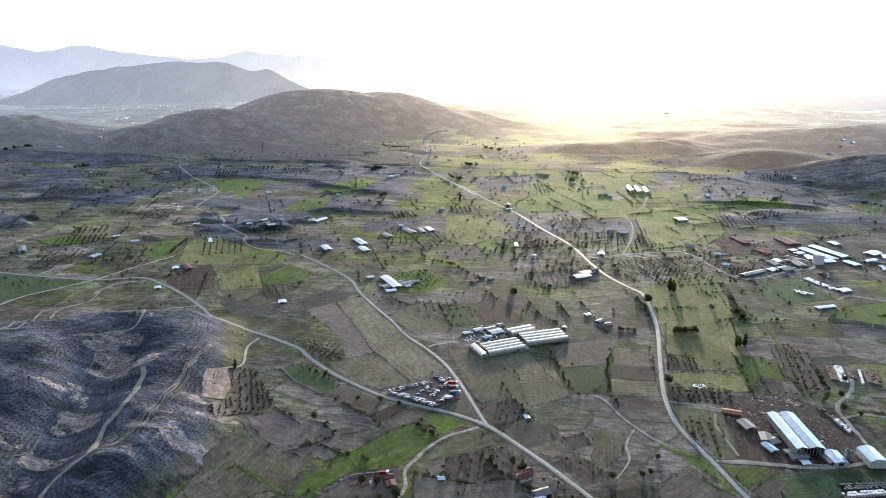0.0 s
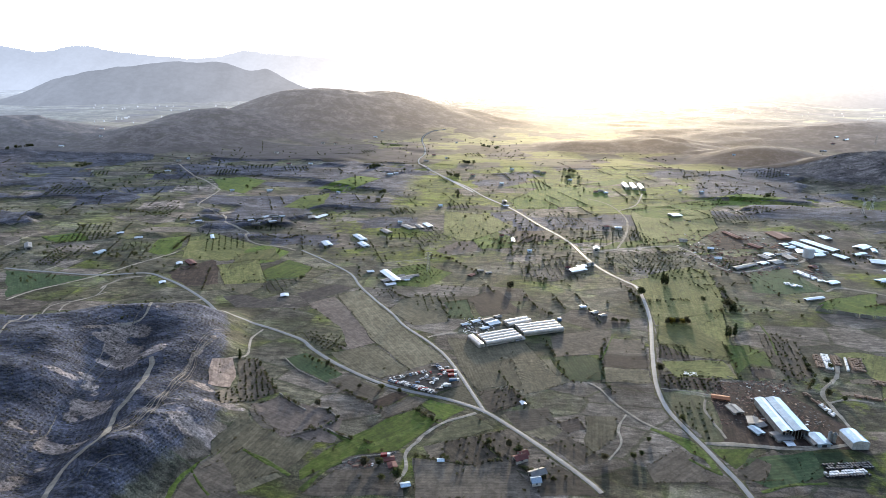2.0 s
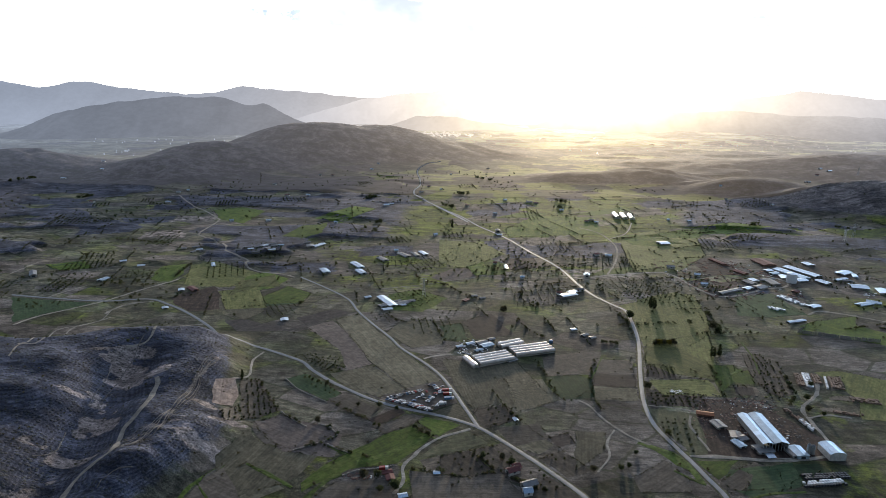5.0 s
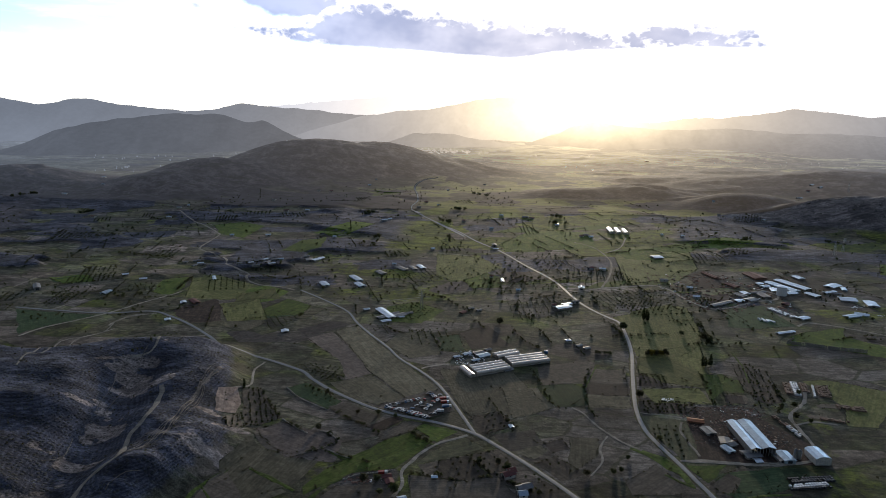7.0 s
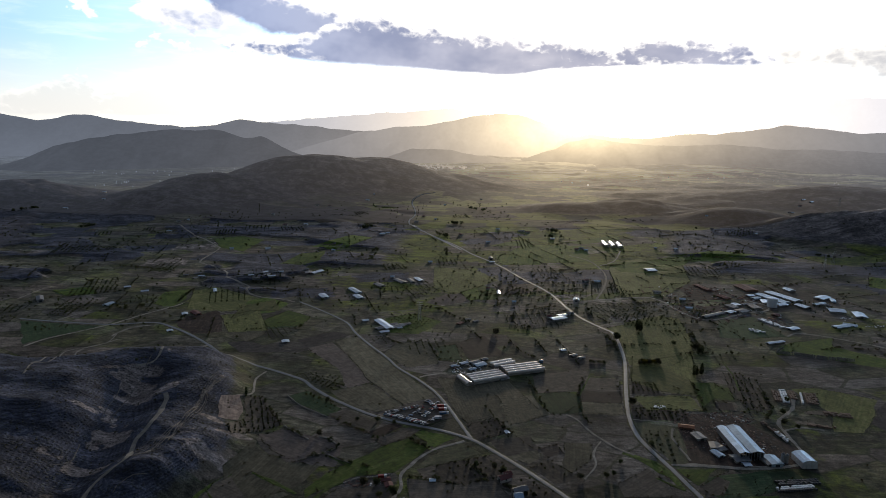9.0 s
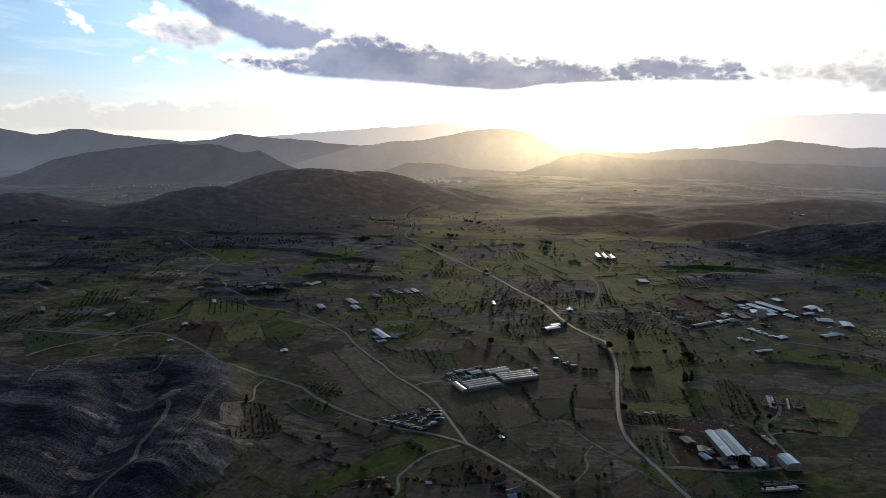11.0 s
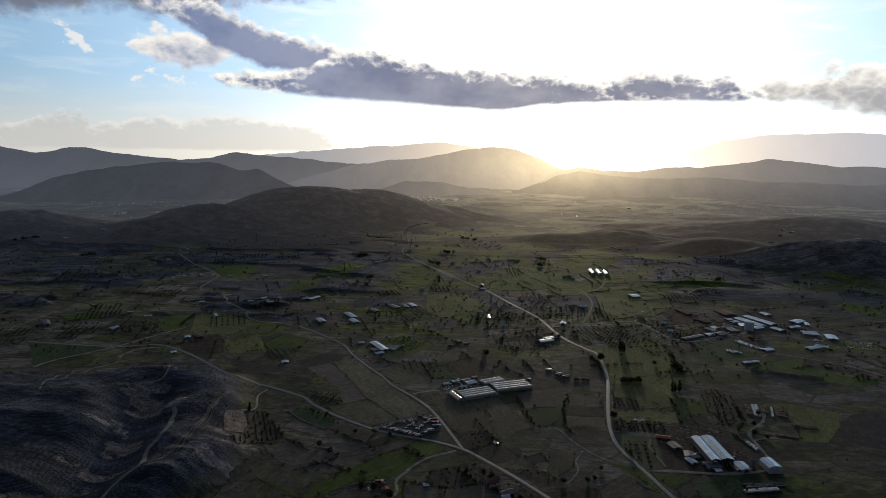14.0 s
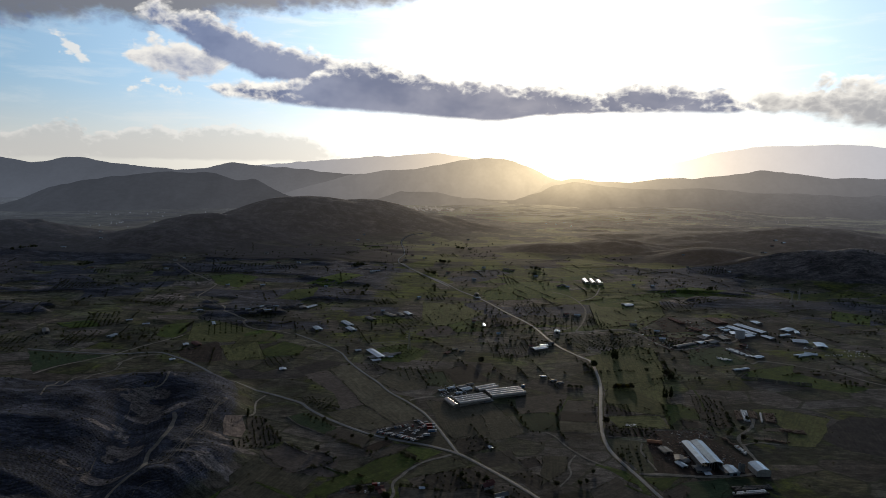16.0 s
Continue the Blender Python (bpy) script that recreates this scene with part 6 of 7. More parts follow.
cottage(-241, 1301, 26, 12.5, 6.7)
cottage(-232, 1326, 10, 8.9, 7.3)
cottage(-184, 1476, 1, 10.6, 7.6)
cottage(-175, 1555, 21, 7.9, 7.4)
cottage(-140, 1522, -6, 4.5, 8.8)
cottage(-307, 1121, -19, 6.6, 7.0)
cottage(-364, 1856, 32, 4.4, 6.0)
cottage(-30, 1897, 19, 7.0, 6.5)
cottage(-64, 1330, -17, 8.1, 6.3)
cottage(-1, 1255, -14, 8.0, 7.3)
cottage(-134, 1771, -11, 4.4, 7.5)
cottage(20, 1404, 11, 7.9, 8.2)
cottage(76, 1392, -19, 13.2, 8.7)
cottage(90, 1380, 12, 8.1, 6.1)
cottage(141, 1310, 9, 8.0, 8.6)
cottage(912, 1828, 34, 12.8, 6.4)
cottage(919, 1792, 33, 13.5, 8.1)
cottage(834, 1728, 18, 10.8, 6.1)
cottage(878, 1771, -12, 8.4, 7.1)
cottage(553, 1558, -23, 6.0, 7.2)
cottage(601, 1367, 32, 6.4, 7.3)
cottage(839, 1726, 15, 8.1, 6.2)
cottage(193, 1217, -16, 10.3, 6.2)
cottage(182, 1206, -22, 7.8, 8.2)
cottage(200, 1200, -2, 7.4, 8.1)
cottage(385, 1222, 17, 7.5, 8.4)
cottage(348, 1235, 14, 5.0, 8.8)
cottage(528, 1439, -4, 5.9, 6.0)
cottage(166, 962, 30, 8.9, 7.1)
cottage(185, 959, -7, 10.1, 8.1)
cottage(300, 870, -14, 8.0, 6.0)
cottage(297, 827, -6, 8.6, 8.6)
cottage(271, 907, 1, 10.6, 7.9)
cottage(2, 896, 11, 4.6, 9.0)
cottage(42, 828, 1, 5.5, 7.6)
cottage(-108, 1062, 28, 6.8, 6.7)
cottage(-161, 947, -2, 6.2, 6.1)
cottage(120, 781, 23, 7.7, 8.1)
cottage(89, 764, 16, 5.9, 7.5)
silo(251.6, 410.1, 9)
silo(254.5, 409.5, 8.5)
water_tank(425.8, 853.2)
blue_tank(66.6, 603.8)


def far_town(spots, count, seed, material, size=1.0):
    """White houses of a far town, their haze and sun glints painted as glow: small gabled blocks, too far off to tell
    apart.
    """
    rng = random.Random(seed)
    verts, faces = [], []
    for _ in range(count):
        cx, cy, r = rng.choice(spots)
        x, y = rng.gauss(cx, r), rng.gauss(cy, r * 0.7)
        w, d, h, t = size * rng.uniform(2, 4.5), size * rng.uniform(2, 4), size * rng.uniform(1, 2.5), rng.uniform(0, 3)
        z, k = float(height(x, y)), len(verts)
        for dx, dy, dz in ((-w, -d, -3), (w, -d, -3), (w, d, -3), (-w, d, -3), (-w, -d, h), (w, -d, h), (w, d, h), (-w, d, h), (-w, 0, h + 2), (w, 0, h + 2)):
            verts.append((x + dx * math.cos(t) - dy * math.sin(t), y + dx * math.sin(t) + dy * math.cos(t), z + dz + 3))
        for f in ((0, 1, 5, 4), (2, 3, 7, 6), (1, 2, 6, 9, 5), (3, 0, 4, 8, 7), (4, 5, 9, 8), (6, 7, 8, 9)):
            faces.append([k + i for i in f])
    tagged(mesh_object("backdrop_houses", verts, faces, material), "white houses of a far town with painted haze and glints", "backdrop", kind="structure")


far_town([(-560, 3050, 120), (-380, 3080, 110), (-230, 3050, 90), (-700, 2900, 110)], 190, 3, "painted_haze_roof")
far_town([(330, 2700, 110), (420, 2950, 120), (560, 2800, 130), (250, 2500, 110), (360, 2350, 90)], 44, 4, "painted_glint_roof", 0.55)
far_town([(-1150, 2350, 110), (-1350, 2150, 90), (-1000, 2600, 120), (-1500, 2500, 130)], 46, 6, "painted_haze_roof", 0.5)
far_town([(900, 2700, 200), (1300, 2600, 200), (1150, 3100, 200), (700, 3300, 220)], 60, 7, "painted_haze_roof", 0.5)



def pond(x, y, long, wide):
    """A far pond that mirrors the bright sky."""
    level = max(float(height(x + dx, y + dy)) + float(far_rise(x + dx, y + dy)) for dx in (-long, 0, long) for dy in (-wide, 0, wide)) + 0.1
    rim = [(x + long * math.cos(q) * (1 + 0.2 * math.sin(3 * q)), y + wide * math.sin(q) * (1 + 0.15 * math.cos(2 * q)), level) for q in [k * math.pi / 12 for k in range(24)]]
    rim += [(px, py, level - 8) for px, py, pz in rim]
    faces = [list(range(24))] + [(k, k + 24, (k + 1) % 24 + 24, (k + 1) % 24) for k in range(24)]
    tagged(mesh_object("water", rim, faces, "water"), "small far pond mirroring the bright sky", "water", kind="structure")


pond(619, 2605, 12, 22)

# ---------------------------------------------------------------- vehicles


def build_car(paint):
    root = new("car")
    bm = bmesh.new()
    body = [(-2.1, 0.35), (2.1, 0.35), (2.15, 0.7), (1.95, 0.95), (1.0, 1.02), (-2.0, 1.05), (-2.15, 0.75)]
    prism(bm, [(p, q) for p, q in body], -0.86, 0.86)
    shell = part("body", bm, "paint_" + paint, root)
    shell.matrix_basis = Matrix.Rotation(math.pi / 2, 4, "Z")
    bm = bmesh.new()
    v = [bm.verts.new(p) for p in ((-0.8, -1.75, 1.03), (0.8, -1.75, 1.03), (0.8, 1.0, 1.01), (-0.8, 1.0, 1.01), (-0.66, -1.2, 1.48), (0.66, -1.2, 1.48), (0.66, 0.35, 1.48), (-0.66, 0.35, 1.48))]
    for f in ((0, 1, 5, 4), (1, 2, 6, 5), (2, 3, 7, 6), (3, 0, 4, 7), (0, 3, 2, 1)):
        bm.faces.new([v[i] for i in f])
    part("window", bm, "glass_dark", root)
    part("roof", boxes((-0.67, 0.67, -1.22, 0.37, 1.48, 1.53)), "paint_" + paint, root)
    for sx in (-0.82, 0.82):
        for sy in (-1.3, 1.3):
            bm = turned((0, 0, -0.11, 0.11, 0.33), n=12)
            wheel = part("wheel", bm, "rubber", root)
            wheel.matrix_basis = pose(sx, sy, 0.33, 0, 90, 0)
            part("rim", turned((0, 0, -0.125, 0.125, 0.2), n=10), "steel", wheel)
    for sx in (-0.6, 0.6):
        part("headlight", boxes((sx - 0.17, sx + 0.17, 2.06, 2.16, 0.68, 0.84)), "bale_white", root)
    return tagged(root, f"parked {paint} saloon car in the gravel lot", "car", "parked cars")


CAR_PLACES = [(-90, 462, -60), (-87, 464, -60), (-85, 466, -60), (-82, 467, -60), (-80, 468, -60), (-77, 470, -60), (-74, 471, -60), (-72, 473, -60), (-69, 474, -60), (-67, 476, -60), (-64, 477, -60), (-62, 479, -60), (-83, 462, 10), (-78, 458, 0), (-75, 457, 0), (-71, 456, 0), (-68, 454, 0), (-65, 453, 0), (-61, 452, 0), (-58, 450, 0), (-55, 448, 0), (-52, 447, 0), (-48, 451, 20), (-45, 452, 20), (-59, 469, 80), (-57, 464, 0), (-53, 467, 80), (-52, 462, 80), (-50, 466, 0), (-48, 474, 0), (-43, 456, 20), (-43, 488, 20), (-40, 483, 20), (-43, 481, 30), (-48, 483, 10), (-55, 489, 0)]
for k in range(20):
    CAR_PLACES.append((-90 + 2.15 * k, 459.5 - 0.83 * k, 25 + 30 * (k % 3 == 0)))
for k in range(9):
    CAR_PLACES.append((-66 + 3.1 * k, 459 + 6 * ((k * 5) % 4), 40 * (k % 5)))
for k in range(7):
    CAR_PLACES.append((-53 + 1.8 * k, 492 - 2.6 * k, 30))
CAR_KINDS = [build_car(paint) for paint in ("white", "silver", "black", "red", "blue")]
used = set()
for n, (x, y, turn) in enumerate(CAR_PLACES):
    kind = (0, 1, 2, 0, 1, 2, 4, 1, 0, 3)[n % 10]
    spot = pose(x, y, float(height(x, y)) + 0.3, 0, 0, turn + (n * 37 % 17) - 8)
    if kind not in used:
        used.add(kind)
        CAR_KINDS[kind].matrix_basis = spot
    else:
        copy_thing(CAR_KINDS[kind], spot)


def truck(x, y, turn, length, paint):
    root = rooted("truck", x, y, turn, f"parked {paint} lorry with a box body", "truck", "parked lorries", sink=-0.25)
    part("cargo_box", boxes((-length / 2, length / 2 - 2.4, -1.2, 1.2, 1.0, 3.0)), "paint_" + paint, root)
    part("cab", boxes((length / 2 - 2.2, length / 2, -1.15, 1.15, 0.7, 2.9)), "paint_white" if paint != "white" else "paint_silver", root)
    part("windscreen", boxes((length / 2 - 0.02, length / 2 + 0.04, -1.0, 1.0, 1.7, 2.6)), "glass_dark", root)
    part("chassis", boxes((-length / 2, length / 2 - 0.3, -0.5, 0.5, 0.6, 1.0)), "rubber", root)
    for px in (-length / 2 + 1.2, -length / 2 + 2.4, length / 2 - 1.2):
        for sy in (-1.0, 1.0):
            wheel = part("wheel", turned((0, 0, -0.15, 0.15, 0.5), n=12), "rubber", root)
            wheel.matrix_basis = pose(px, sy, 0.5, 90, 0, 0)


truck(-38.2, 479.4, 12, 9, 'red')
truck(-34.6, 464.5, 12, 9, 'blue')
truck(-39.7, 455.3, 12, 6.5, 'white')
truck(-74.8, 355.7, 12, 7, 'red')
truck(-36.9, 472.4, 12, 8, 'red')

# ---------------------------------------------------------------- stacks, walls, clutter


def block_stack(x0, y0, x1, y1, wide, material, label, name, step_size=2.2, tall=1.6, gap=0.15, skip=0.0):
    """Rows of pallet-sized blocks between two places, each a block of its own."""
    long = math.hypot(x1 - x0, y1 - y0)
    root = rooted(name, (x0 + x1) / 2, (y0 + y1) / 2, math.degrees(math.atan2(y1 - y0, x1 - x0)), label, "stack")
    base = bpy.data.meshes.new("block")
    bm = boxes((-step_size / 2 + gap, step_size / 2 - gap, -step_size / 2 + gap, step_size / 2 - gap, -0.6, tall))
    bmesh.ops.bevel(bm, geom=bm.edges[:], offset=0.18, segments=1, affect="EDGES")
    bm.to_mesh(base)
    bm.free()
    base.materials.append(MATS[material])
    rng = random.Random(int(x0 * 7 + y0))
    for i in range(max(1, int(long / step_size))):
        for j in range(max(1, int(wide / step_size))):
            if rng.random() < skip:
                continue
            ob = new("block", base)
            ob.parent = root
            lx, ly = -long / 2 + (i + 0.5) * step_size, -wide / 2 + (j + 0.5) * step_size
            p = root.matrix_world @ Vector((lx, ly, 0))
            ob.matrix_basis = pose(lx, ly, float(height(p.x, p.y)) - root.matrix_world.translation.z + rng.uniform(-0.25, 0.15), 0, 0, rng.uniform(-6, 6))
    return root


block_stack(230, 369, 262, 376, 4.6, "bale_white", "double row of white-wrapped pallets at the field edge", "pallet_stack", skip=0.12)
block_stack(233, 377, 268, 383, 6.8, "bale_black", "rows of dark-wrapped pallets at the field edge", "pallet_stack", skip=0.1)
block_stack(229, 366, 262, 372, 2.4, "bale_black", "row of dark-wrapped pallets at the field edge", "pallet_stack", skip=0.1)
block_stack(312, 553, 304, 522, 7.0, "bale_white", "bright white-wrapped pallets stacked in rows", "pallet_stack", skip=0.1)
block_stack(304, 551, 297, 524, 6.8, "brick_stack", "rows of stacked bricks on bare ground", "brick_stack", skip=0.15)
block_stack(320, 551, 315, 530, 6.8, "brick_stack", "rows of stacked bricks on bare ground", "brick_stack", skip=0.15)
block_stack(328, 547, 319, 521, 2.4, "bale_white", "narrow row of white-wrapped pallets", "pallet_stack", skip=0.1)
block_stack(337, 546, 330, 521, 13.0, "brick_stack", "wide block of stacked bricks on bare ground", "brick_stack", skip=0.18)
block_stack(330, 503, 356, 500, 9.0, "brick_stack", "wide block of stacked bricks on bare ground", "brick_stack", skip=0.25)
block_stack(303, 478, 327, 474, 5.0, "brick_stack", "low rows of stacked bricks beside a track", "brick_stack", skip=0.3)
block_stack(268, 461, 272, 442, 4.6, "bale_white", "white-wrapped pallets beside the works track", "pallet_stack", skip=0.2)
block_stack(262, 478, 270, 455, 4.6, "brick_stack", "stacked bricks beside the works yard", "brick_stack", skip=0.3)
block_stack(384, 790, 402, 752, 11.0, "bale_white", "broad heap of white-wrapped bales beside the works", "pallet_stack", step_size=3.0, skip=0.2)
block_stack(350, 743, 366, 727, 9.0, "bale_white", "spread of white sheeted bales on green ground", "pallet_stack", step_size=3.0, skip=0.2)


def rubble_field(x0, x1, y0, y1, count, material, label, size=1.2, seed=3, tall=0.28):
    """Loose heaps and scrap as one lot of low uneven lumps."""
    rng = random.Random(seed)
    verts, faces = [], []
    for _ in range(count):
        x, y = rng.uniform(x0, x1), rng.uniform(y0, y1)
        if layered(x, y, 22, seed, 2) < 0.36:
            continue
        s, t = size * rng.uniform(0.4, 1.5), rng.uniform(0, 3.1)
        z, k = float(height(x, y)), len(verts)
        sx, sy, sz = s * rng.uniform(0.6, 1.8), s * rng.uniform(0.4, 1.0), s * tall * rng.uniform(0.6, 1.4)
        for dx, dy, dz in ((-1, -1, -0.5), (1, -1, -0.5), (1, 1, -0.5), (-1, 1, -0.5), (-0.6, -0.5, 1), (0.7, -0.6, 0.9), (0.5, 0.6, 1.1), (-0.5, 0.5, 0.8)):
            verts.append((x + dx * sx * math.cos(t) - dy * sy * math.sin(t), y + dx * sx * math.sin(t) + dy * sy * math.cos(t), z + 0.1 + dz * sz))
        for f in ((0, 3, 2, 1), (4, 5, 6, 7), (0, 1, 5, 4), (1, 2, 6, 5), (2, 3, 7, 6), (3, 0, 4, 7)):
            faces.append([k + i for i in f])
    return tagged(mesh_object("scrap_heap", verts, faces, material), label, "rubble", kind="stuff")


def pylon(x, y, turn, tall):
    """A steel lattice mast with three cross-arms."""
    root = rooted("power_pylon", x, y, turn, "pale steel lattice power pylon among the fields", "pylon", "power pylons")
    for sx, sy in ((-1, -1), (1, -1), (1, 1), (-1, 1)):
        bm = bmesh.new()
        low, high = [], []
        for dx, dy in ((-0.16, -0.16), (0.16, -0.16), (0.16, 0.16), (-0.16, 0.16)):
            low.append(bm.verts.new((sx * 2.0 + dx, sy * 2.0 + dy, -0.5)))
            high.append(bm.verts.new((sx * 0.4 + dx, sy * 0.4 + dy, tall)))
        for i in range(4):
            bm.faces.new((low[i], low[(i + 1) % 4], high[(i + 1) % 4], high[i]))
        part("leg", bm, "steel", root)
    for k in range(6):
        z = tall * (0.12 + 0.13 * k)
        w = 2.0 - 1.6 * z / tall
        part("brace", boxes((-w, w, -w, -w + 0.2, z, z + 0.2), (-w, w, w - 0.2, w, z, z + 0.2)), "steel", root)
    for z in (0.72, 0.84, 0.95):
        part("cross_arm", boxes((-4.2, 4.2, -0.2, 0.2, tall * z, tall * z + 0.35)), "steel", root)


pylon(-90, 736, 20, 26)
pylon(646, 1121, 20, 26)
pylon(983, 1766, 20, 24)
pylon(615, 1089, 20, 22)
rubble_field(172, 262, 424, 500, 900, "rubble", "broken brick and earth heaps over the works yard", 0.7, 3)
rubble_field(176, 258, 428, 496, 260, "brick_stack", "stacked and tumbled bricks over the works yard", 0.8, 13)
rubble_field(180, 250, 430, 490, 60, "bale_white", "pale scrap strewn over the works yard", 0.7, 4)
rubble_field(-34, 0, 560, 600, 110, "rubble", "scrap and crates beside the greenhouses", 1.3, 5, 0.7)
rubble_field(-34, 0, 560, 600, 70, "bale_white", "pale crates beside the greenhouses", 0.9, 6, 0.6)
rubble_field(-36, 2, 556, 602, 120, "bale_black", "dark sheets and drums beside the greenhouses", 0.9, 16, 0.5)
rubble_field(250, 420, 770, 950, 520, "rubble", "brick rubble over the far works yard", 1.5, 7)
rubble_field(255, 425, 775, 945, 220, "bale_black", "dark heaps over the far works yard", 1.4, 17)
rubble_field(255, 425, 775, 945, 90, "bale_white", "pale heaps and sheets over the far works yard", 1.1, 18)
rubble_field(500, 580, 770, 815, 90, "bale_white", "pale scrap and sheets beside the far sheds", 1.1, 23)
rubble_field(176, 262, 426, 500, 420, "bale_black", "dark earth heaps over the works yard", 0.7, 19)
rubble_field(270, 420, 790, 940, 130, "wall_brick", "red brick heaps over the far works yard", 2.2, 8)
rubble_field(-102, -72, 343, 352, 60, "rubble", "scrap and old implements in a farmyard", 0.8, 9)
rubble_field(-100, -74, 344, 351, 26, "bale_white", "pale scrap in a farmyard", 0.7, 10)
rubble_field(166, 198, 499, 505, 80, "bale_white", "pale sheets and crates along a hedge", 0.9, 11)


def stone_wall(points, tall, name="field_wall", label="low dry-stone field wall"):
    line = smooth_line(points, 1.6)
    rng = random.Random(int(points[0][0]))
    verts, faces = [], []
    for x, y in line:
        s = rng.uniform(0.5, 1.1)
        k, z = len(verts), float(height(x, y))
        for dx, dy, dz in ((-1, -0.5, -0.4), (1, -0.5, -0.4), (1, 0.5, -0.4), (-1, 0.5, -0.4), (-0.8, -0.35, 1), (0.8, -0.4, 0.9), (0.75, 0.4, 1), (-0.8, 0.35, 0.9)):
            verts.append((x + dx * s, y + dy * s, z + dz * tall * rng.uniform(0.8, 1.2)))
        for f in ((0, 3, 2, 1), (4, 5, 6, 7), (0, 1, 5, 4), (1, 2, 6, 5), (2, 3, 7, 6), (3, 0, 4, 7)):
            faces.append([k + i for i in f])
    tagged(mesh_object(name, verts, faces, "dry_stone"), label, "wall", kind="stuff")


stone_wall([(-149, 373), (-136, 382), (-121, 396), (-127, 405), (-132, 410), (-140, 412)], 1.1)
stone_wall([(-125, 384), (-115, 378), (-105, 374)], 0.9)
stone_wall([(-178, 429), (-166, 419), (-150, 408)], 0.8)
stone_wall([(-103, 346), (-94, 353), (-77, 358), (-69, 362)], 0.8)
stone_wall([(-194, 489), (-177, 471), (-161, 460), (-144, 450)], 0.7)
stone_wall([(354, 659), (366, 655), (378, 652), (392, 647), (430, 640)], 4.0, label="stony cutting along a raised field")
stone_wall([(366, 676), (358, 668), (352, 660)], 2.5, label="stony cutting along a raised field")

# ---------------------------------------------------------------- trees


def sprays(rng, size):
    """One clump of foliage: eight loose leafy sprays set at random, with light between them."""
    out = []
    for _ in range(8):
        mid = Vector((rng.gauss(0, 0.5), rng.gauss(0, 0.5), rng.gauss(0, 0.4))) * size
        way = Vector((rng.gauss(0, 1), rng.gauss(0, 1), rng.gauss(0, 1))).normalized()
        side = way.orthogonal().normalized() * size * rng.uniform(0.45, 0.8)
        for turn in (0.0, 2.1, 4.2):
            out.append(tuple(mid + Matrix.Rotation(turn + rng.uniform(-0.3, 0.3), 3, way) @ side))
    return out


SPRAY_FACES = tuple((3 * k, 3 * k + 1, 3 * k + 2) for k in range(8))


def crown_shape(kind, clumps, seed):
    """Leaf clumps of a crown 1 high and about 1 wide, standing on the ground: vertices and faces."""
    rng = random.Random(seed)
    verts, faces = [], []
    for n in range(clumps):
        a = rng.uniform(0, 2 * math.pi)
        if kind == "cypress":
            z = rng.uniform(0.10, 0.97)
            r = 0.15 * (1 - abs(z - 0.42) ** 1.4 * 1.7) * rng.uniform(0.3, 1.0)
            size = 0.085 * rng.uniform(0.8, 1.5) * (1.15 - 0.6 * z)
        elif kind == "bush":
            z = rng.uniform(0.15, 0.75)
            r = 0.62 * math.sqrt(max(0.02, 1 - ((z - 0.15) / 0.7) ** 2)) * rng.uniform(0.2, 1.0)
            size = 0.24 * rng.uniform(0.7, 1.3)
        else:
            z = rng.uniform(0.27, 0.86)
            r = 0.40 * math.sqrt(max(0.03, 1 - ((z - 0.54) / 0.38) ** 2)) * rng.uniform(0.3, 1.05)
            size = (0.25 if clumps < 20 else 0.17) * rng.uniform(0.7, 1.25)
        k = len(verts)
        cx, cy = r * math.cos(a), r * math.sin(a)
        verts += [(cx + p[0], cy + p[1], z + p[2]) for p in sprays(rng, size)]
        faces += [tuple(k + i for i in f) for f in SPRAY_FACES]
    return verts, faces


def trunk_mesh(kind, seed):
    rng = random.Random(seed)
    bm = bmesh.new()
    top = 0.7 if kind == "cypress" else 0.5
    cylinder(bm, 0, 0, -0.08, top, 0.035, 0.016, 7)
    if kind != "cypress":
        for n in range(4):
            a = n * 1.6 + rng.uniform(-0.4, 0.4)
            tip = Vector((0.28 * math.cos(a), 0.28 * math.sin(a), 0.68 + rng.uniform(-0.06, 0.1)))
            foot = Vector((0, 0, 0.3))
            side = Vector((-math.sin(a), math.cos(a), 0)) * 0.014
            up = Vector((0, 0, 0.016))
            low = [bm.verts.new(foot + s) for s in (side, up, -side)]
            high = [bm.verts.new(tip + s * 0.4) for s in (side, up, -side)]
            for i in range(3):
                bm.faces.new((low[i], low[(i + 1) % 3], high[(i + 1) % 3], high[i]))
    me = bpy.data.meshes.new("trunk")
    bm.to_mesh(me)
    bm.free()
    me.materials.append(MATS["bark"])
    return me


TREE_WORDS = {"tree": "rounded olive-green orchard tree", "cypress": "tall slim dark cypress", "golden": "yellow-leaved garden tree"}
TREE_KINDS = {}
for kind, leaves in (("tree", ("leaf_olive", "leaf_dark", "leaf_bush")), ("cypress", ("leaf_dark", "leaf_dark")), ("golden", ("leaf_yellow", "leaf_bush"))):
    for n, leaf in enumerate(leaves):
        crown = bpy.data.meshes.new("crown")
        crown.from_pydata(*(lambda s: (s[0], [], s[1]))(crown_shape(kind, 60 if kind == "cypress" else 46, n * 5 + 2)))
        crown.materials.append(MATS[leaf])
        TREE_KINDS.setdefault(kind, []).append((trunk_mesh(kind, n), crown))

NEAR, FAR = [], []


def lone_tree(x, y, tall, kind):
    NEAR.append((x, y, tall, kind, True))


def inside(x, y, poly):
    odd = False
    for (ax, ay), (bx, by) in zip(poly, poly[1:] + poly[:1]):
        if (ay > y) != (by > y) and x < (bx - ax) * (y - ay) / (by - ay) + ax:
            odd = not odd
    return odd


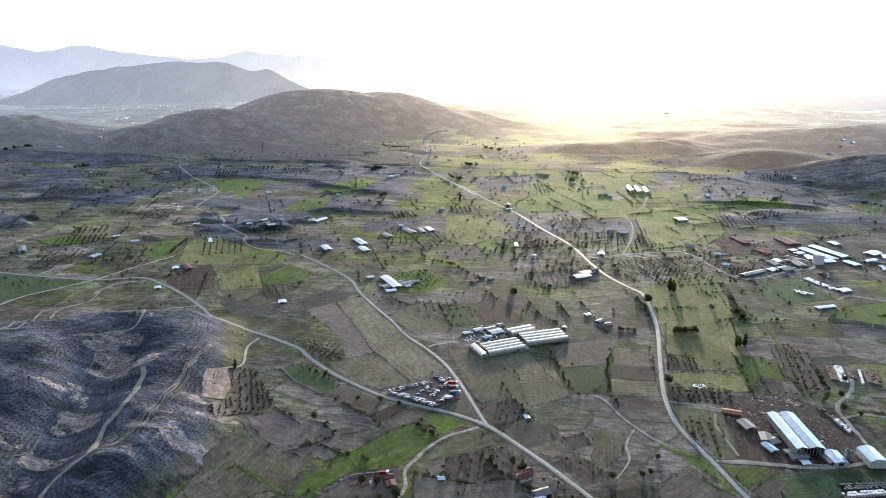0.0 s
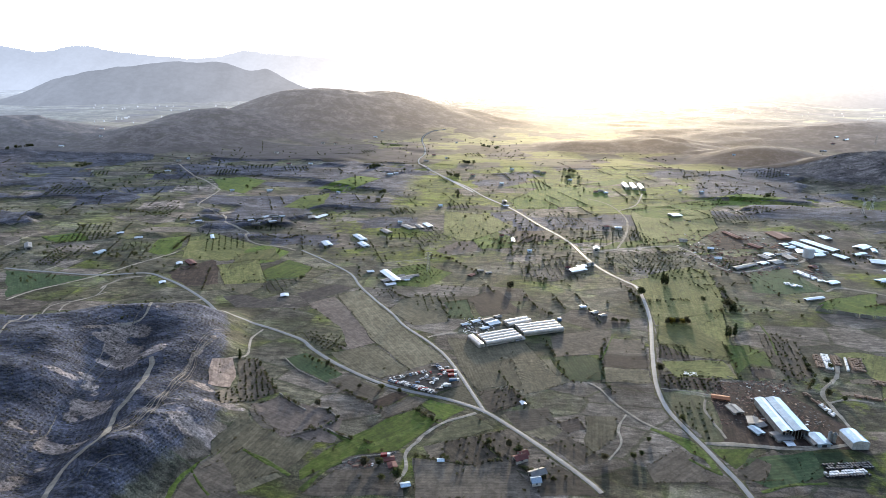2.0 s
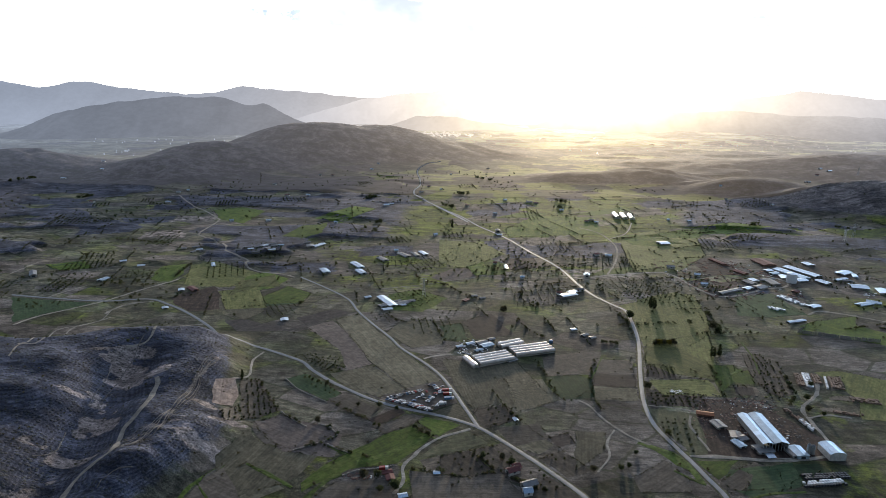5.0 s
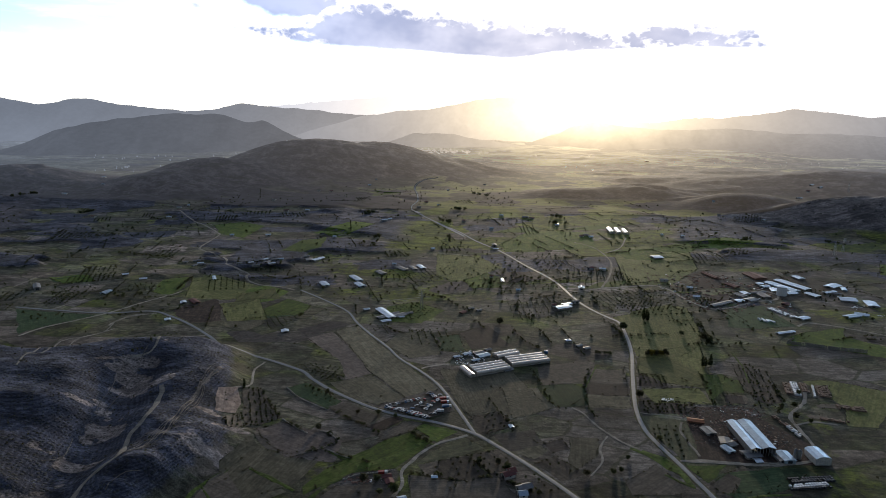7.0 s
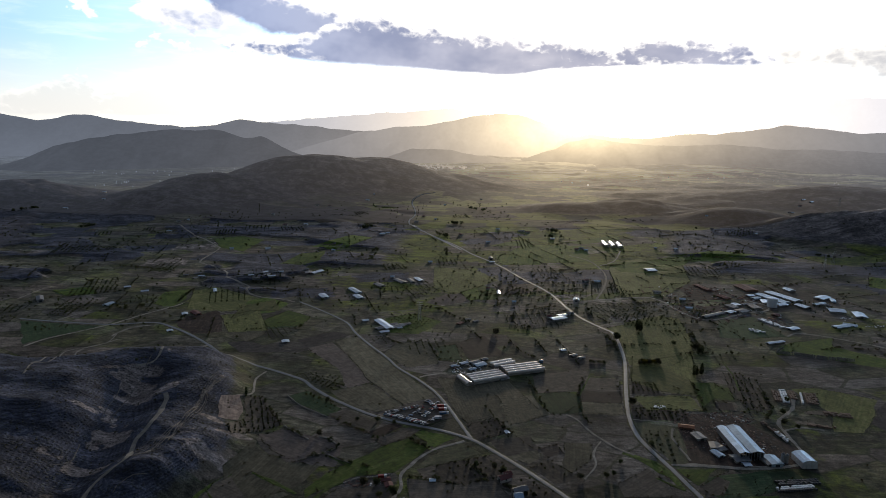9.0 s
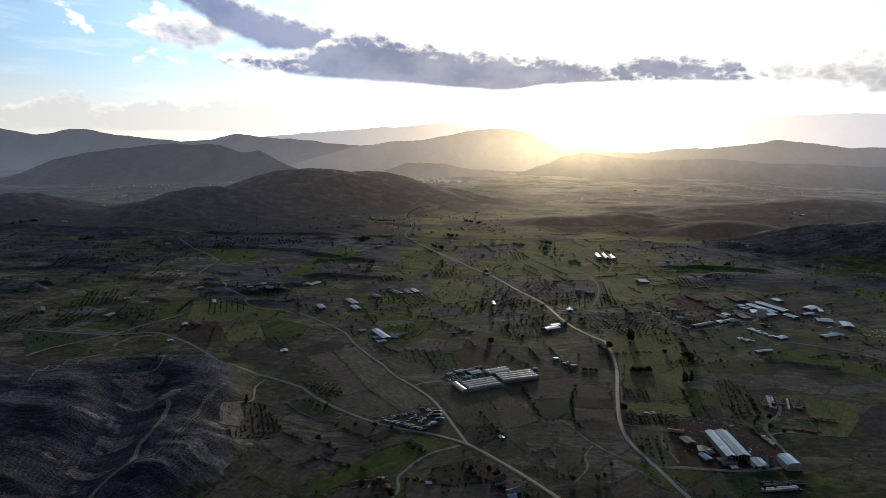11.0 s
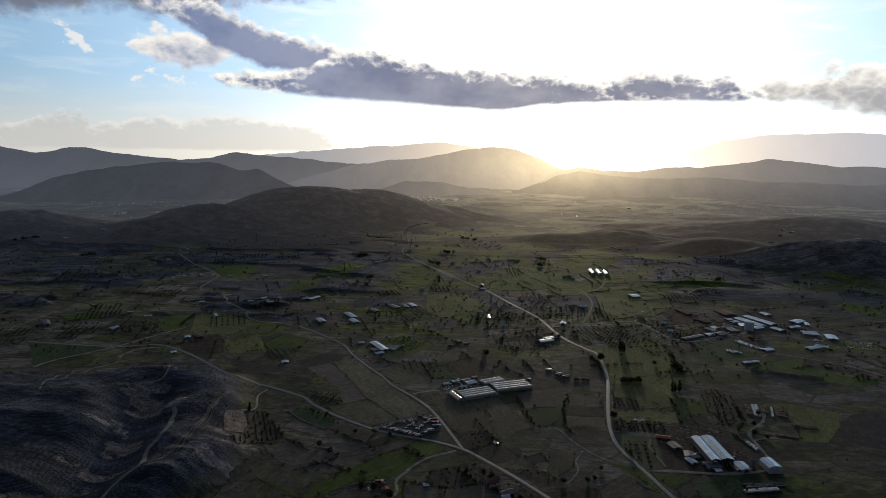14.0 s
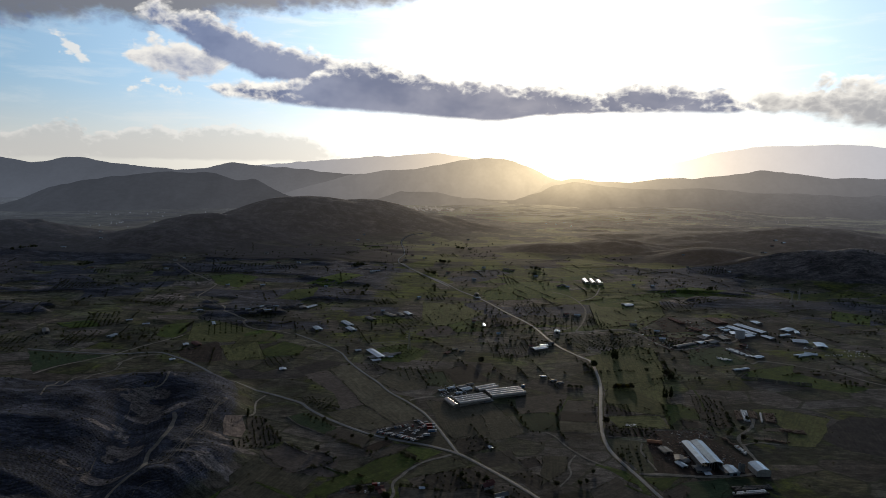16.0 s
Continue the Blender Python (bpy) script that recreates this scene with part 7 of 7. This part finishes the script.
def orchard(corners, gap, kind):
    """Trees in rows, parallel to the plot's longest side, with gaps and uneven sizes."""
    rng = random.Random(int(abs(corners[0][0]) * 13 + corners[0][1]))
    n = len(corners)
    i = max((math.dist(corners[k], corners[(k + 1) % n]), k) for k in range(n))[1]
    (ax, ay), (bx, by) = corners[i], corners[(i + 1) % n]
    turn = math.atan2(by - ay, bx - ax)
    c, s = math.cos(turn), math.sin(turn)
    gap *= 0.82
    reach = int(max(math.dist((ax, ay), p) for p in corners) / gap) + 1
    for a in range(-reach, reach):
        for b in range(-reach, reach):
            u, v = a * gap + rng.uniform(-0.8, 0.8), b * gap + rng.uniform(-0.8, 0.8)
            x, y = ax + u * c - v * s, ay + u * s + v * c
            if inside(x, y, corners) and rng.random() < 0.86:
                (NEAR if kind == "near" else FAR).append((x, y, rng.uniform(1.3, 2.2), "tree", False))


def row_of_trees(points, count, tall):
    rng = random.Random(int(points[0][0] * 3 + points[0][1]))
    line = smooth_line(points, 3.0)
    for _ in range(count):
        x, y = rng.choice(line)
        FAR.append((x + rng.uniform(-1.6, 1.6), y + rng.uniform(-1.6, 1.6), tall * rng.uniform(0.45, 1.0), "bush" if tall < 5 and rng.random() < 0.5 else "tree", False))


orchard([(-200, 542), (-186, 549), (-156, 531), (-141, 515), (-156, 507), (-183, 522)], 7, 'far')
orchard([(-46, 372), (-13, 387), (2, 365), (-6, 358), (-38, 360)], 9, 'near')
orchard([(-9, 388), (13, 399), (25, 377), (16, 368), (4, 371)], 10, 'near')
orchard([(-10, 444), (14, 460), (25, 438), (-1, 422)], 9, 'near')
orchard([(151, 497), (193, 497), (194, 476), (145, 478)], 8, 'near')
orchard([(268, 590), (281, 593), (284, 557), (271, 502), (261, 510), (259, 544)], 8, 'near')
orchard([(289, 582), (298, 571), (283, 508), (274, 504)], 9, 'near')
orchard([(-146, 667), (-126, 673), (-115, 641), (-131, 636)], 8, 'far')
orchard([(-130, 733), (-102, 760), (-69, 731), (-98, 685)], 8, 'far')
orchard([(-142, 892), (-101, 937), (-72, 876), (-110, 825)], 9, 'far')
orchard([(358, 1084), (426, 1083), (411, 1019), (353, 1012)], 9, 'far')
orchard([(167, 946), (225, 1010), (216, 903), (181, 873)], 9, 'far')
orchard([(82, 1037), (132, 1027), (141, 983), (90, 970)], 9, 'far')
orchard([(56, 1290), (88, 1308), (93, 1214), (68, 1199)], 9, 'far')
orchard([(-285, 673), (-250, 695), (-238, 659), (-266, 641)], 9, 'far')
orchard([(-544, 790), (-509, 807), (-490, 781), (-529, 765)], 9, 'far')
orchard([(144, 835), (274, 864), (264, 805), (178, 761), (140, 766)], 9, 'far')
orchard([(17, 789), (114, 800), (110, 726), (29, 708)], 10, 'far')
orchard([(-176, 493), (-159, 491), (-130, 471), (-137, 460), (-164, 476)], 8, 'far')
orchard([(27, 363), (46, 370), (60, 347), (38, 341)], 9, 'near')
orchard([(44, 385), (70, 394), (68, 368), (54, 375)], 9, 'near')
orchard([(-75, 696), (-38, 692), (-42, 668), (-73, 680)], 10, 'far')
orchard([(-397, 607), (-381, 627), (-362, 615), (-380, 599)], 9, 'far')
orchard([(141, 983), (183, 976), (167, 870), (127, 866)], 11, 'far')
orchard([(143, 448), (173, 451), (171, 405), (161, 401), (147, 431)], 10, 'near')
orchard([(-234, 479), (-223, 488), (-179, 429), (-203, 408)], 5.5, 'near')
orchard([(-219, 395), (-225, 412), (-216, 430), (-204, 407)], 6, 'near')
orchard([(-206, 541), (-187, 547), (-152, 539), (-142, 517), (-158, 506), (-181, 525)], 7, 'near')
orchard([(150, 498), (196, 497), (195, 477), (148, 476)], 6, 'near')
orchard([(160, 558), (183, 557), (182, 532), (155, 532)], 6, 'near')
orchard([(272, 596), (289, 593), (281, 507), (269, 501)], 8, 'near')
orchard([(254, 525), (272, 523), (272, 489), (252, 495)], 8, 'near')
orchard([(146, 450), (176, 457), (170, 402), (152, 418)], 9, 'far')
row_of_trees([(270, 722), (265, 687), (263, 655)], 30, 4)
row_of_trees([(242, 647), (274, 650), (307, 654)], 16, 4)
row_of_trees([(183, 615), (202, 617)], 14, 5)
row_of_trees([(125, 610), (138, 609)], 12, 4)
row_of_trees([(-129, 670), (-107, 646), (-76, 653), (-60, 626), (-50, 595)], 40, 3)
row_of_trees([(29, 677), (44, 636), (64, 613)], 22, 3)
row_of_trees([(48, 555), (57, 516), (66, 476), (81, 476)], 26, 3)
row_of_trees([(2, 488), (15, 460), (28, 435)], 20, 3)
row_of_trees([(-131, 409), (-121, 396), (-135, 382), (-145, 378)], 24, 3)
row_of_trees([(-219, 484), (-180, 431), (-158, 413)], 30, 3)
row_of_trees([(110, 566), (100, 527), (97, 483), (102, 455)], 30, 3)
row_of_trees([(224, 560), (217, 498)], 20, 3)
row_of_trees([(290, 558), (283, 507), (271, 488)], 24, 4)
row_of_trees([(-63, 419), (-51, 410), (-43, 403)], 24, 3)
row_of_trees([(-56, 359), (-38, 359), (-13, 354), (8, 362), (16, 366)], 26, 3)
row_of_trees([(-127, 383), (-107, 375), (-87, 370)], 24, 2.5)
row_of_trees([(-8, 385), (6, 367)], 20, 3)
row_of_trees([(-456, 780), (-459, 807), (-462, 839)], 20, 4)
row_of_trees([(-661, 970), (-602, 962), (-561, 951)], 26, 4)
row_of_trees([(-474, 716), (-453, 754), (-444, 771)], 30, 3)
row_of_trees([(-355, 498), (-347, 518), (-368, 597)], 30, 3)
row_of_trees([(-737, 955), (-729, 1048), (-690, 1150)], 26, 4)
row_of_trees([(-96, 1480), (-69, 1469)], 8, 9)
row_of_trees([(-61, 1726), (-19, 1690)], 10, 9)
row_of_trees([(-128, 1341), (-90, 1308)], 9, 9)
row_of_trees([(134, 1422), (167, 1387)], 9, 10)
row_of_trees([(128, 1339), (162, 1332)], 8, 8)
row_of_trees([(-959, 1309), (-950, 1340)], 14, 7)
row_of_trees([(-1228, 1424), (-1191, 1481)], 14, 9)
row_of_trees([(-247, 1065), (-228, 1160), (-219, 1064)], 14, 8)
row_of_trees([(-303, 1356), (-275, 1405)], 16, 9)
row_of_trees([(484, 1187), (524, 1209)], 8, 8)
row_of_trees([(665, 1219), (688, 1185)], 10, 6)
row_of_trees([(156, 692), (162, 664), (159, 611)], 30, 4)
row_of_trees([(40, 787), (39, 735), (60, 720)], 24, 4)
row_of_trees([(20, 357), (31, 349), (43, 345)], 20, 4)
row_of_trees([(140, 468), (142, 444), (149, 418)], 24, 4)
row_of_trees([(-143, 453), (-110, 429), (-90, 414)], 20, 3)
row_of_trees([(-176, 493), (-160, 486), (-132, 475)], 18, 4)
row_of_trees([(-349, 851), (-323, 844), (-305, 862)], 30, 3)
row_of_trees([(-93, 796), (-64, 784), (-42, 753), (-21, 736)], 30, 4)
lone_tree(200, 724, 17, 'cypress')
lone_tree(204, 725, 14, 'cypress')
lone_tree(206, 724, 12, 'cypress')
lone_tree(167, 686, 9, 'tree')
lone_tree(257, 661, 10, 'tree')
lone_tree(260, 650, 8, 'tree')
lone_tree(232, 584, 13, 'cypress')
lone_tree(235, 585, 11, 'cypress')
lone_tree(241, 588, 14, 'cypress')
lone_tree(-234, 481, 9, 'cypress')
lone_tree(149, 505, 8, 'tree')
lone_tree(235, 675, 6, 'tree')
lone_tree(-82, 1129, 17, 'cypress')
lone_tree(15, 690, 8, 'tree')
lone_tree(-88, 346, 6, 'tree')
lone_tree(-78, 347, 6, 'tree')
lone_tree(-63, 334, 8, 'tree')
lone_tree(-73, 331, 5, 'tree')
lone_tree(20, 371, 6, 'tree')
lone_tree(-142, 416, 5, 'tree')
lone_tree(149, 427, 4.5, 'tree')
lone_tree(117, 396, 3.5, 'tree')
lone_tree(108, 378, 4, 'tree')
lone_tree(81, 371, 4.5, 'tree')
lone_tree(102, 375, 4, 'tree')
lone_tree(-114, 446, 4, 'tree')
lone_tree(-95, 446, 5, 'tree')
lone_tree(-79, 442, 4, 'tree')
lone_tree(13, 379, 5, 'tree')
lone_tree(-2, 380, 5, 'tree')
lone_tree(290, 499, 5, 'tree')
lone_tree(282, 478, 5, 'tree')
lone_tree(306, 527, 5, 'tree')
lone_tree(291, 470, 4, 'tree')
lone_tree(179, 609, 4.5, 'golden')
lone_tree(182, 612, 5.7, 'golden')
lone_tree(184, 610, 6.9, 'golden')
lone_tree(188, 612, 5.1, 'golden')
lone_tree(190, 611, 6.3, 'golden')
lone_tree(194, 614, 4.5, 'golden')
lone_tree(196, 611, 5.7, 'golden')
lone_tree(200, 614, 6.9, 'golden')
lone_tree(202, 612, 5.1, 'golden')

# scattered trees and bushes of the open land
rng = random.Random(11)
while len(FAR) < 4300:
    y = 330 + 1500 * rng.random() ** 1.35
    x = rng.uniform(-1, 1) * (330 + 0.75 * y)
    wood = float(layered(x, y, 140, 81, 3))
    if spur_mask(x, y) > 0.2:
        if rng.random() < 0.22:
            FAR.append((x, y, rng.uniform(0.9, 2.0), "bush", False))
    elif y < 640:
        if rng.random() < 0.02:
            FAR.append((x, y, rng.uniform(1.0, 2.6), "bush", False))
    elif y > 1450 and hill_mask(x, y) > 0.05:
        continue
    elif rng.random() < 0.06 + 1.1 * max(0.0, wood - 0.44) * 2.2:
        FAR.append((x, y, rng.uniform(1.5, 3.9) * (1.5 if rng.random() < 0.08 else 1), "tree" if rng.random() < 0.75 else "bush", False))

for n in range(230):
    y = 640 + 1000 * rng.random() ** 1.2
    x = rng.uniform(-1, 1) * (250 + 0.72 * y)
    if spur_mask(x, y) > 0.1 or hill_mask(x, y) > 0.05:
        continue
    turn = 0.32 + rng.choice((0.0, math.pi / 2)) + rng.uniform(-0.15, 0.15)
    if n % 5:
        # a line of shrubs and small trees along a boundary
        along = rng.uniform(30, 120)
        for _ in range(int(along / 3.2)):
            u = rng.uniform(-along, along) / 2
            FAR.append((x + u * math.cos(turn) + rng.uniform(-1.0, 1.0), y + u * math.sin(turn) + rng.uniform(-1.0, 1.0), rng.uniform(1.0, 2.6), rng.choice(("tree", "bush")), False))
    else:
        # a grove in rows
        gap, across, deep = rng.uniform(6.5, 9.0), rng.randrange(4, 9), rng.randrange(4, 10)
        for i in range(across):
            for j in range(deep):
                if rng.random() < 0.85:
                    u, w = (i - across / 2) * gap, (j - deep / 2) * gap
                    FAR.append((x + u * math.cos(turn) - w * math.sin(turn), y + u * math.sin(turn) + w * math.cos(turn), rng.uniform(1.8, 3.2), "tree", False))

FAR += HEDGES
places = np.array([t[:2] for t in FAR])
clear_way = np.ones(len(FAR), bool)
for road_points in ROAD_LINES:
    clear_way &= line_distance(places[:, 0], places[:, 1], smooth_line(road_points, 12.0)) > 5.0
FAR = [t for t, free in zip(FAR, clear_way) if free]
NEAR.sort(key=lambda t: (not t[4], t[1]))
FAR += NEAR[290:]
for n, (x, y, tall, kind, lone) in enumerate(NEAR[:290]):
    trunk, crown = TREE_KINDS[kind][n % len(TREE_KINDS[kind])]
    label = TREE_WORDS[kind] + (" standing alone in a field" if lone else " in an orchard row")
    root = tagged(new("cypress" if kind == "cypress" else "orchard_tree"), label, "tree", "orchard and field trees")
    wide = (1.08 if kind == "tree" else 0.9) * (0.9 + 0.3 * ((n * 7919) % 13) / 13)
    root.matrix_world = pose(x, y, float(height(x, y)) + 0.15, 0, 0, n * 47 % 360) @ Matrix.Diagonal((tall * wide, tall * wide, tall, 1))
    for name, me in (("trunk", trunk), ("crown", crown)):
        piece = new(name, me)
        piece.parent = root


def many_trees(name, places, leaf, label, clumps):
    """A crowd of trees as one lot: crowns of many clumps on short trunks."""
    shapes = {}
    for kind in ("tree", "bush", "cypress", "golden"):
        shapes[kind] = [tuple(np.array(q, float if i == 0 else int) for i, q in enumerate(crown_shape(kind, clumps, 100 + s))) for s in range(5)]
    verts, faces, total = [], [], 0
    rng = random.Random(5)
    for x, y, tall, kind, lone in places:
        v, f = shapes[kind][rng.randrange(5)]
        a, wide = rng.uniform(0, 6.28), tall * rng.uniform(0.8, 1.15) * (0.75 if kind == "cypress" else 1)
        c, s = math.cos(a), math.sin(a)
        p = np.stack([x + wide * (v[:, 0] * c - v[:, 1] * s), y + wide * (v[:, 0] * s + v[:, 1] * c), float(height(x, y)) + tall * v[:, 2]], -1)
        stem = np.array([(x, y, p[:, 2].min() - 0.35 * tall), (x + 0.06 * tall, y, p[:, 2].min() + 0.2 * tall), (x - 0.06 * tall, y + 0.04 * tall, p[:, 2].min() + 0.2 * tall), (x, y - 0.06 * tall, p[:, 2].min() + 0.2 * tall)])
        stem_faces = np.array([(0, 1, 2), (0, 2, 3), (0, 3, 1)]) + len(p)
        verts += [p, stem]
        faces += [f + total, stem_faces + total]
        total += len(p) + 4
    co, tri = np.concatenate(verts), np.concatenate(faces)
    me = bpy.data.meshes.new(name)
    me.vertices.add(len(co))
    me.vertices.foreach_set("co", co.astype(np.float32).ravel())
    me.loops.add(tri.size)
    me.loops.foreach_set("vertex_index", tri.astype(np.int32).ravel())
    me.polygons.add(len(tri))
    me.polygons.foreach_set("loop_start", np.arange(0, tri.size, 3, dtype=np.int32))
    me.update(calc_edges=True)
    me.materials.append(MATS[leaf])
    tagged(new(name, me), label, "trees", kind="stuff")


many_trees("scattered_trees", [t for t in FAR if t[3] != "bush" and int(t[0]) % 3], "leaf_olive", "olive and oak trees scattered over the valley", 10)
many_trees("dark_trees", [t for t in FAR if t[3] != "bush" and not int(t[0]) % 3], "leaf_dark", "dark evergreen trees scattered over the valley", 10)
many_trees("shrubs", [t for t in FAR if t[3] == "bush"], "leaf_bush", "low grey-green shrubs along walls and on the heath", 8)
